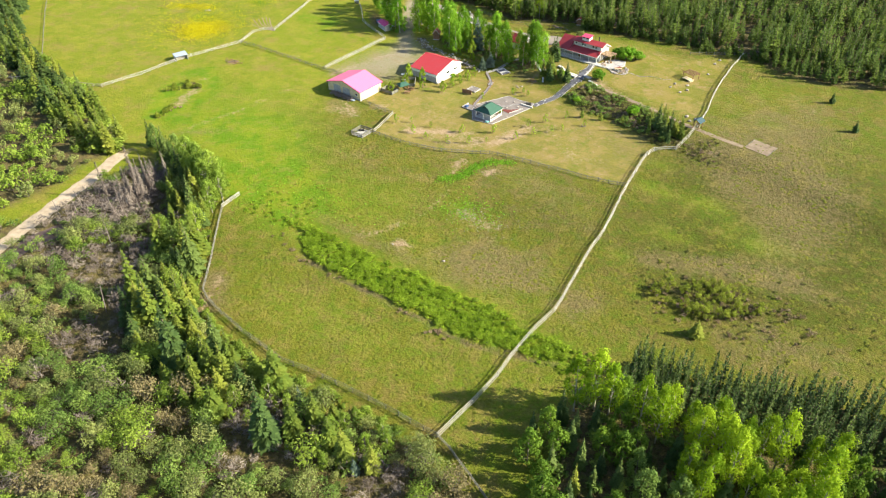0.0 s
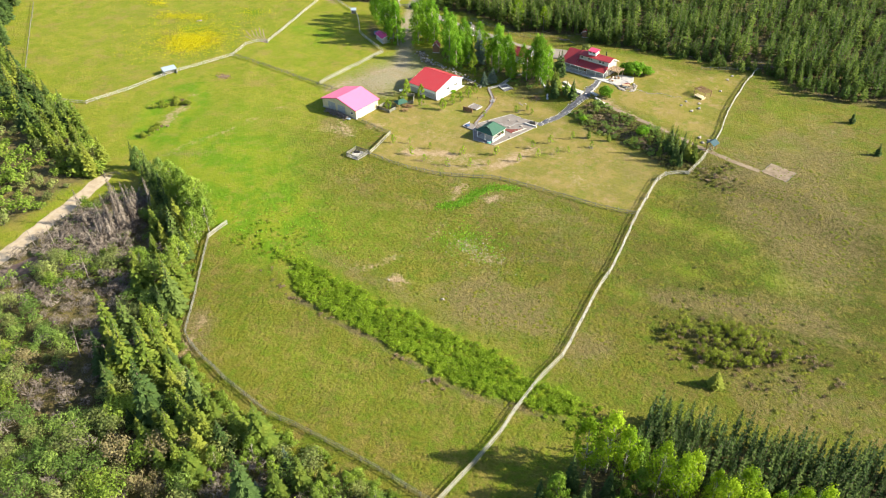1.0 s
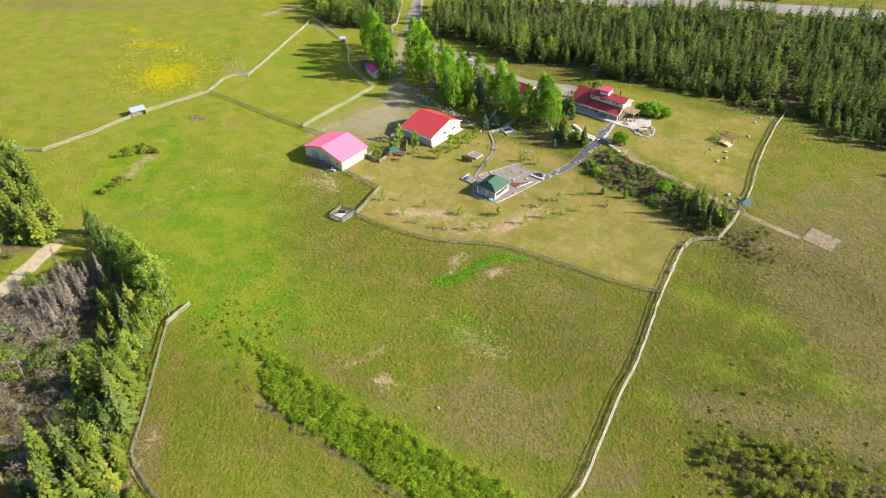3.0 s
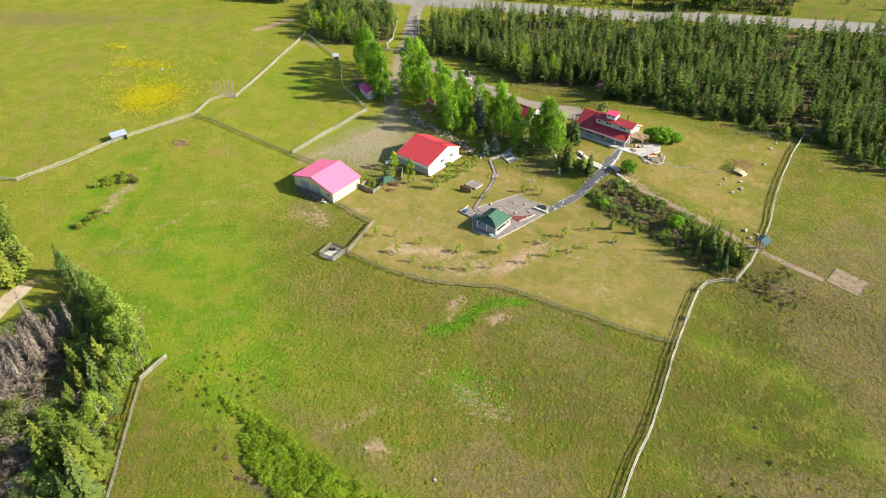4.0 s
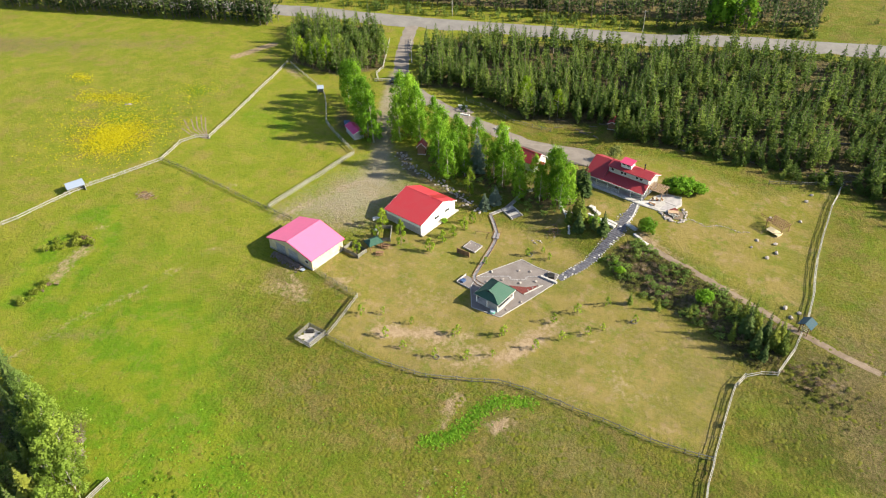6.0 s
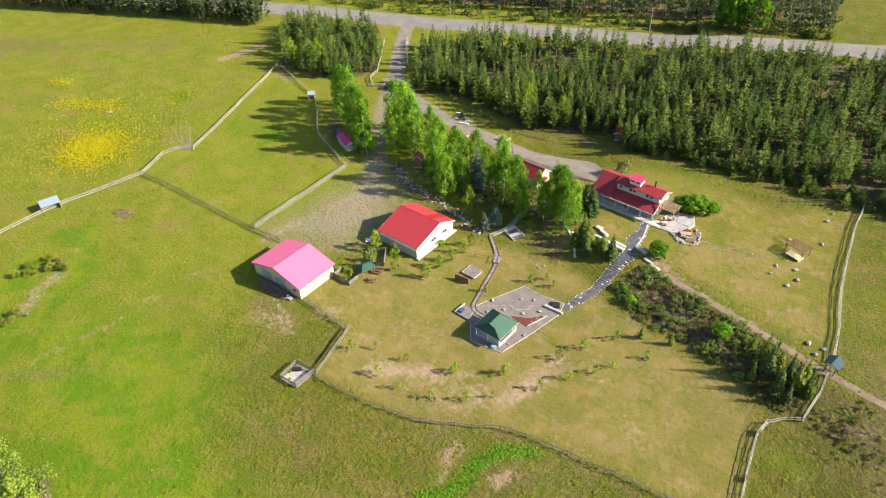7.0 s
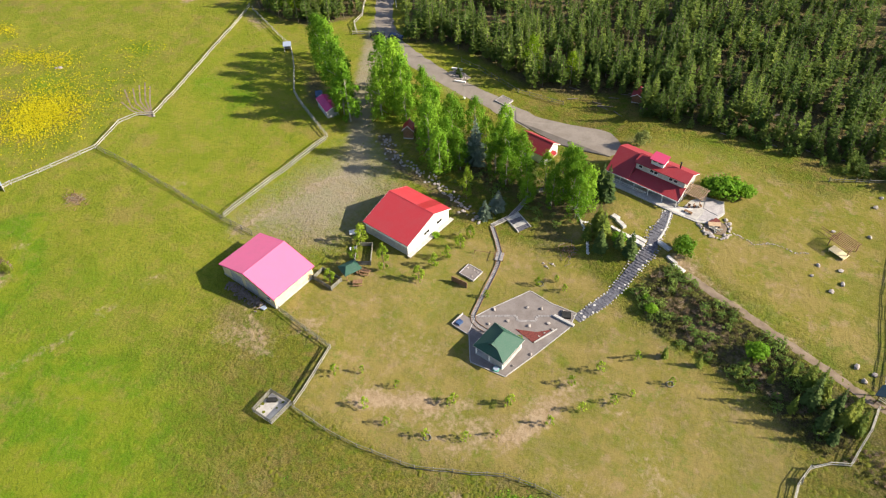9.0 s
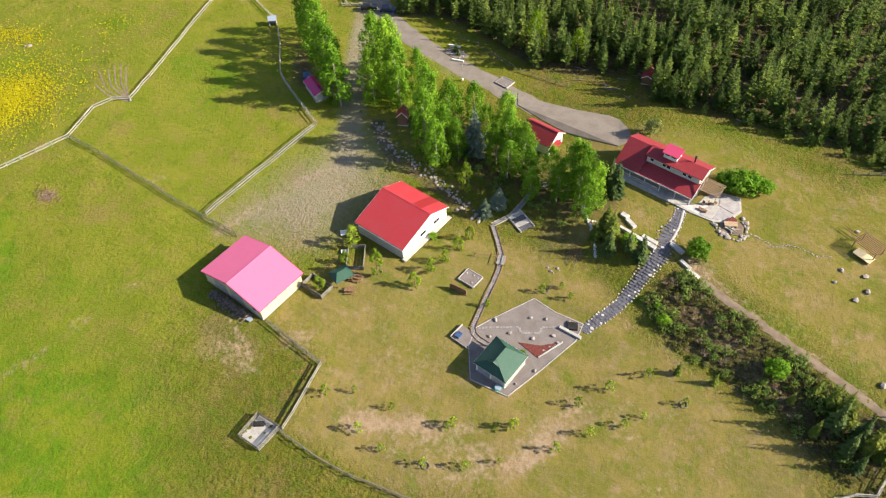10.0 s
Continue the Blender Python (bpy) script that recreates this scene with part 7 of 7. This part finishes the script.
green = [p for p in spots if p not in set(bare)]
kinds = {}
for q in green:
    kinds.setdefault(min(3, max(0, int(1.6 + 3.2 * noise.noise((q[0] * 0.05, q[1] * 0.05, 31)) + rng.gauss(0, 0.75)))), []).append(q)
mass("willow_thicket", will, kinds[1], rng, BARK, WILLOW_LEAF, "tangled olive-green willow thicket", "thicket", 0.4, 1.25)
mass("birch_thicket", will, kinds[2], rng, BARK, WEST_LEAF, "fresh green birch thicket by the creek", "thicket", 0.35, 1.2)
mass("alder_thicket", will, kinds[0], rng, BARK, ALDER_LEAF, "leafy green alder thicket", "thicket", 0.4, 1.1)
mass("budding_thicket", will, kinds[3], rng, DEAD, BUDDING, "willow thicket in reddish-brown bud", "thicket", 0.4, 1.15)
mass("bare_brush", twig, bare + [(rng.gauss(-163, 5), rng.gauss(99, 8)) for _ in range(90)] + [(q[0] + 1.5, q[1] - 1.2) for q in green[::4]], rng, DEAD, DEAD_TWIG, "leafless grey-brown brush in the creek hollow", "brush", 0.5, 1.25)
mass("creek_undergrowth", [bush(224 + i, 2.4, 1.9, 9, 16, 0.24) for i in range(2)], fill(rng, WILLOW_WOOD, 2.9, lambda x, y: y > 15 - 0.669 * (x + 107) and y > 15 + 0.564 * (x + 107) and along(TRACK, np.array(x), np.array(y)) > 3.6 and noise.noise((x * 0.06, y * 0.06, 5)) < 0.3, 9000), rng, BARK, ALDER_LEAF, "low leafy undergrowth filling the creek wood", "undergrowth", 0.4, 1.1)
outer = fill(rng, WILLOW_WOOD, 4.4, lambda x, y: not (y > 15 - 0.669 * (x + 107) and y > 15 + 0.564 * (x + 107)) and along(TRACK, np.array(x), np.array(y)) > 3.0, 3500)
mass("outer_thicket", [bush(228 + i, 5.2, 2.9, 12, 16, 0.5) for i in range(3)], outer, rng, BARK, ALDER_LEAF, "leafy thicket running on along the creek", "thicket", 0.7, 1.2)
mass("outer_aspens", [broadleaf(68 + i, 13.0, 3.0, 0.2, 20, 20, 0.5) for i in range(2)], fill(rng, CORNER_WOOD, 4.2, lambda x, y: y < 66 + 0.565 * x and x < 64 or x > 44, 1500), rng, BARK, ASPEN_LEAF, "lime-green aspens at the back of the wood", "aspen wood", 0.7, 1.0)
snags = random.Random(4)
DEAD_SPRUCES = [plant("dead_tree", spruce(300 + i, 10.5 + i, 1.3, 0.12, 20, 6, 0.5, 0.8, 0.35), DEAD, DEAD_TWIG, "dead grey spruce with drooping bare branches", "dead tree", "dead trees") for i in range(3)]
for x, y in [(-161 + snags.gauss(0, 2.4), 105 + snags.gauss(0, 3.4)) for _ in range(16)] + [(-165, 112), (-169.5, 98.7), (-172, 110), (-158.4, 98)]:
    nursery.put(DEAD_SPRUCES, snags, x, y, snags.uniform(0.55, 1.05), 0.9)
for i, (x, y) in enumerate(((-171, 92), (-173, 86), (-168, 88), (-160, 96), (-166, 84), (-157.7, 92.7), (-139.4, 107.0), (-130, 66), (-112, 52), (-150, 84))):
    tv, tf = snag(300 + i, 6.0 + (i * 37 % 4))
    solid("dead_snag", mesh_of("dead_snag", tv, tf, [DEAD]), None, "bare leaning grey dead trunk in brush", "dead tree", m=on(x, y, 40 * i), group="dead trunks")

# ---- west wood beyond the track ----
for x, y in fill(rng, [(-190, 123), (-200, 127), (-232, 140), (-262, 149), (-290, 158), (-330, 167), (-330, 155), (-290, 146), (-255, 134), (-225, 122), (-200, 113), (-188, 112)], 3.6, tries=900):
    s = rng.uniform(0.7, 1.25)
    nursery.put(GOLDEN if x > -215 or rng.random() < 0.5 else SPRUCES, rng, x, y, s, s * rng.uniform(0.9, 1.2))
for x, y in fill(rng, FAR_WEST, 4.2, tries=500):
    nursery.put(SPRUCES, rng, x, y, rng.uniform(0.8, 1.2))
west = fill(rng, WEST_WOOD, 3.3, tries=4200)
mass("west_thicket", will_far, [q for q in west if noise.noise((q[0] * 0.07, q[1] * 0.07, 22)) > -0.05], rng, BARK, WEST_LEAF, "bright green willow thicket west of the track", "thicket", 0.5, 1.25)
mass("west_willows", will_far, [q for q in west if noise.noise((q[0] * 0.07, q[1] * 0.07, 22)) <= -0.05], rng, BARK, WILLOW_LEAF, "pale olive willow scrub west of the track", "thicket", 0.4, 1.1)

# ---- pine wood behind the house ----
PINES = [plant("pine_tree", spruce(400 + i, 10.6, 1.85 + 0.2 * (i % 3), 0.05 + 0.04 * i, 19, 7, 0.75, -0.1, 1.15), BARK, PINE, "slender green pine in a dense wood", "tree", "wood pines") for i in range(4)]
clear = lambda x, y: max(math.exp(-((x - a) / 9) ** 2 - ((y - b) / 4.5) ** 2) for a, b in ((-82, 289), (-70, 292), (-58, 289), (-47, 292), (-76, 302), (-55, 303), (-36, 300), (-96, 299), (-34, 288), (-112, 305)))
spots = fill(rng, PINE_WOOD, 2.3, lambda x, y: rng.random() > clear(x, y) * 1.05 and noise.noise((x * 0.07, y * 0.07, 11)) > -0.36 and along(HIGHWAY, np.array(x), np.array(y)) > 11, 14000)
spots += fill(rng, GATE_WOOD, 2.1, lambda x, y: along(HIGHWAY, np.array(x), np.array(y)) > 9, 1500)
spots.sort(key=lambda p: (p[0] + 100) ** 2 * 0.25 + (p[1] - 250) ** 2)
for x, y in spots[:290]:
    s = 0.9 + 0.45 * noise.noise((x * 0.09, y * 0.09, 2)) + rng.gauss(0, 0.17)
    s = min(1.25, max(0.4, s - (0.3 if y < 282 and x > -90 else 0.0)))
    nursery.put(PINES, rng, x, y, s, s ** 0.6 * rng.uniform(0.85, 1.15))
pine_models = [spruce(420 + i, (6.5, 8.0, 9.0, 10.0, 11.5)[i], 1.75 + 0.2 * (i % 3), 0.06 + 0.05 * i, 13, 6, 0.75, -0.1, 1.35) for i in range(5)]
mass("pine_wood", pine_models, spots[290:], rng, BARK, PINE, "dense pine wood between house and highway", "pine wood", 0.45, 1.2)
logs = Form()
for _ in range(110):
    x, y = rng.uniform(-120, -18), rng.uniform(276, 306)
    a, q = rng.uniform(-0.5, 0.5), rng.uniform(2, 4.5)
    logs.tube((x, y, Z(x, y) + 0.2), (x + q * math.cos(a), y + q * math.sin(a), Z(x, y) + 0.3), 0.14, 0.08, 5)
solid("fallen_logs", logs, DEAD, "pale fallen trunks strewn over the pine wood floor", "fallen logs", kind="stuff")
for x, y in fill(rng, GATE_WOOD, 6.0, tries=120)[:16]:
    nursery.put(BIRCHES, rng, x, y, rng.uniform(0.55, 0.85))
for x, y in ((-131, 283), (-120, 284.5), (-219, 282), (-225, 284), (-213, 283.5)):
    nursery.put(ASPENS, rng, x, y, rng.uniform(0.6, 0.85))
mass("wood_edge_saplings", [pine(440 + i, 3.4, 1.35, 0.02, 9, 7, 2, 0.34) for i in range(2)], [(x, 276.6 + rng.uniform(0, 5.5) - 0.08 * (x + 70) * (x > -70)) for x in (rng.uniform(-98, -20) for _ in range(75))], rng, BARK, PINE, "young pines at the edge of the wood", "pine saplings", 0.5, 1.3)
road_y = lambda x: float(np.interp(x, [p[0] for p in HIGHWAY], [p[1] for p in HIGHWAY]))
verge = lambda x: float(np.interp(x, [-420, -200, -120, -56], [26, 22, 15, 10]))
far = [(x, road_y(x) + verge(x) + 44 * rng.random() ** 1.25) for x in (rng.uniform(-420, -57) for _ in range(680))]
far += [(x, road_y(x) - rng.uniform(9, 20)) for x in (rng.uniform(-420, -262) for _ in range(260))]
mass("far_pine_wood", [pine(450 + i, 14.0, 2.0, 0.1, 9, 5, 2, 0.72, 0.8) for i in range(3)], far, rng, BARK, SPRUCE, "dark tall forest along the far side of the highway", "forest", 0.65, 1.2)
mass("far_aspens", [broadleaf(460, 13.0, 3.2, 0.2, 26, 26, 0.6)], [(-88 + rng.gauss(0, 3), road_y(-88) + 12 + rng.random() * 4) for _ in range(6)], rng, BARK, YARD_LEAF, "leafy trees before the far forest", "trees")
mass("verge_saplings", [pine(470, 3.0, 1.2, 0.03, 7, 6, 2, 0.36)], [(x, road_y(x) + 9 + rng.random() * (verge(x) - 9)) for x in (rng.uniform(-300, -56) for _ in range(190))] + [(x, road_y(x) - 9 - rng.random() * 4) for x in (rng.uniform(-180, 60) for _ in range(60))] + [(x, road_y(x) + 22 + rng.random() * 30) for x in (rng.uniform(-60, 20) for _ in range(12))], rng, BARK, PINE, "small conifers along the highway verge", "saplings", 0.5, 1.4)

# ---- weeds and blossom in the meadow ----
def sprinkle(name, places, size, leaf, label, category, seed, lift=0.05):
    rng = np.random.default_rng(seed)
    p = np.array(places)
    at = np.column_stack([p, land(p[:, 0], p[:, 1]) + lift])
    at = np.repeat(at, 3, 0) + rng.normal(size=(3 * len(p), 3)) * np.array([size * 0.7, size * 0.7, size * 0.2])
    v, f = cards(rng, at, np.full(len(at), size), np.zeros((len(at), 3)), 1.6)
    return tagged(new(name, mesh_of(name, v, f, [leaf])), label, category, kind="stuff")


def strewn(rng, n, x0, x1, y0, y1, scale, least, seed):
    out = []
    while len(out) < n:
        x, y = rng.uniform(x0, x1), rng.uniform(y0, y1)
        if noise.noise((x * scale, y * scale, seed)) > least:
            out.append((x, y))
    return out


weeds = [p for p in strewn(rng, 1400, -135, 30, 78, 200, 0.09, -0.02, 20) if not (inside(LAWN, *p) or inside(BANK, *p))]
sprinkle("weed_tufts", weeds, 0.15, TUFT, "scattered low weed tufts in the meadow", "weeds", 1)
def tussocks(name, places, label, seed):
    """Low grassy humps, far too many to count, joined in one sheet."""
    rng = np.random.default_rng(seed)
    p = np.array(places)
    n, k = len(p), 6
    z = land(p[:, 0], p[:, 1])
    r = 0.12 + 0.42 * rng.random(n) ** 2.2
    a = np.arange(k) * 6.2832 / k + rng.random((n, 1)) * 6.28
    q = r[:, None] * rng.uniform(0.75, 1.25, (n, k))
    ring = np.stack([p[:, :1] + q * np.cos(a), p[:, 1:] + q * np.sin(a), np.repeat(z[:, None] - 0.02, k, 1)], -1)
    top = np.stack([p[:, 0] + rng.normal(0, 0.06, n), p[:, 1] + rng.normal(0, 0.06, n), z + r * rng.uniform(0.35, 0.65, n)], -1)
    v = np.concatenate([ring, top[:, None]], 1).reshape(-1, 3)
    base = np.arange(n)[:, None, None] * (k + 1)
    f = (base + np.array([[i, (i + 1) % k, k] for i in range(k)])[None]).reshape(-1, 3)
    me = mesh_of(name, v, f, [TUSSOCK])
    me.polygons.foreach_set("use_smooth", np.ones(len(f), bool))
    return tagged(new(name, me), label, "tussocks", kind="stuff")


humps = [p for p in strewn(rng, 4500, -132, 34, 74, 216, 0.11, 0.08, 41) + strewn(rng, 8500, -132, 34, 74, 216, 0.3, 0.2, 46) if not (inside(BANK, *p) or inside(LAWN, *p) or inside(CORNER_WOOD, *p) or inside(WILLOW_WOOD, *p))]
tussocks("meadow_tussocks", humps, "grassy tussocks roughening the meadow", 7)
scree = thing("scattered_stones", pose(0, 0, 0), "pale stones scattered over damp meadow ground", "stones", kind="stuff")
for i in range(240):
    x, y, q = rng.gauss(-73, 5.0), rng.gauss(139.5, 2.4), rng.uniform(0.07, 0.17)
    part("stone", BOULDERS[i % 5], None, scree, m=on(x, y, 40 * i, q * 0.1) @ Matrix.Diagonal((q, q * 0.8, q * 0.6, 1)))
sprinkle("far_weed_tufts", [p for p in strewn(rng, 2400, -330, -130, 120, 290, 0.07, 0.05, 23) if not inside(WEST_WOOD, *p)], 0.17, TUFT, "scattered low weed tufts in the far meadow", "weeds", 2)
lushweeds = [(rng.gauss(-124, 13), rng.gauss(125, 8)) for _ in range(380)] + [(np.interp(k, [0, 0.3, 0.6, 0.8, 1], [-92, -87.2, -85.9, -83.8, -77.5]) + rng.gauss(0, 1.0), np.interp(k, [0, 0.3, 0.6, 0.8, 1], [152, 156.4, 164, 168.6, 170.4]) + rng.gauss(0, 0.9)) for k in (rng.random() for _ in range(900))] + [(rng.gauss(-77, 5), rng.gauss(142, 4)) for _ in range(260)]
sprinkle("lush_weeds", lushweeds, 0.24, YARD_LEAF, "bright green weed clumps in damp grass", "weeds", 3)
bloom = [(rng.gauss(-242, 5.5), rng.gauss(207.5, 5.5)) for _ in range(3800)] + [(rng.gauss(-246, 12), rng.gauss(211, 11)) for _ in range(2200)] + [(rng.gauss(-292, 3.5), rng.gauss(234, 1.6)) for _ in range(260)] + [(-279.1 + 21.9 * k + rng.gauss(0, 3), 223.2 + 7.5 * k + rng.gauss(0, 2.5)) for k in (rng.random() for _ in range(900))] + [(rng.gauss(-244, 5), rng.gauss(244, 4)) for _ in range(160)]
sprinkle("yellow_flowers", [p for p in bloom if p[0] < -222.5], 0.165, FLOWER, "patch of yellow wildflowers in the far meadow", "flowers", 4, 0.22)


# ---- small things in the grass ----
for x, y in ((-67.4, 202.5), (-100.7, 172.7), (-97.9, 214.2)):
    ring = Form()
    for i in range(14):
        a, b = 6.2832 * i / 14, 6.2832 * (i + 1) / 14
        ring.tube((0.62 * math.cos(a), 0.62 * math.sin(a), 0.1), (0.62 * math.cos(b), 0.62 * math.sin(b), 0.1), 0.09, 0.09, 5)
    solid("tree_ring", ring, OLD_RAIL, "grey ring laid round a young orchard tree", "garden ring", m=on(x, y), group="tree rings")
hr = random.Random(31)
for hx, hy, wide, long in ((-205.6, 187.6, 1.7, 0.9), (-96.4, 225.2, 1.2, 1.3)):
    heap = thing("brush_heap", on(hx, hy), "small heap of reddish-brown brush on grass", "brush heap", "brush heaps")
    for i in range(60):
        a = hr.uniform(0, 6.28)
        part("branch", Form().tube((-0.8, 0, 0), (0.8, 0, hr.uniform(-0.2, 0.4)), 0.06, 0.03, 4), WOOD if i % 3 else DEAD, heap, m=pose(hr.gauss(0, wide), hr.gauss(0, long), hr.uniform(0.05, 0.5), 0, hr.uniform(-15, 15), math.degrees(a)))
for x, y, s in ((-257.0, 226.6, 0.9), (-258.0, 226.0, 0.6), (-86.2, 119.2, 0.35), (-71.5, 119.6, 0.45), (-213.6, 221.2, 0.5)):
    solid("boulder", BOULDERS[int(-x) % 5], None, "grey boulder lying in meadow grass", "boulder", m=on(x, y, 30 * s, s * 0.25) @ Matrix.Diagonal((s, s * 0.8, s * 0.6, 1)), group="meadow boulders")
for y in (194.0, 182.7):
    screen = thing("fence_panel", on(-43.55, y, 90), "solid weathered board panel fixed to the rails", "panel", "fence panels")
    for k in range(4):
        part("board", Form().box(-0.65, 0.65, -0.15, -0.12, 0.15 + 0.28 * k, 0.40 + 0.28 * k), RAIL, screen)
for a, b, c in (((-230.7, 226.9), (-222.2, 221.4), (-213.7, 220.7)), ((-228.8, 228.3), (-222.6, 223.4), (-213.7, 220.7)), ((-228.5, 230.4), (-222.0, 224.5), (-213.7, 220.7)), ((-227.9, 232.0), (-221.2, 225.6), (-213.7, 220.7)), ((-225.2, 231.3), (-219.6, 225.7), (-213.7, 220.7)), ((-226.8, 222.0), (-220.4, 220.1), (-213.7, 220.7))):
    ribbon("wheel_rut", [a, b, c], 0.32, DIRT, 0.02, "curved wheel rut pressed into the grass", "wheel rut", 0.1, 0.8)
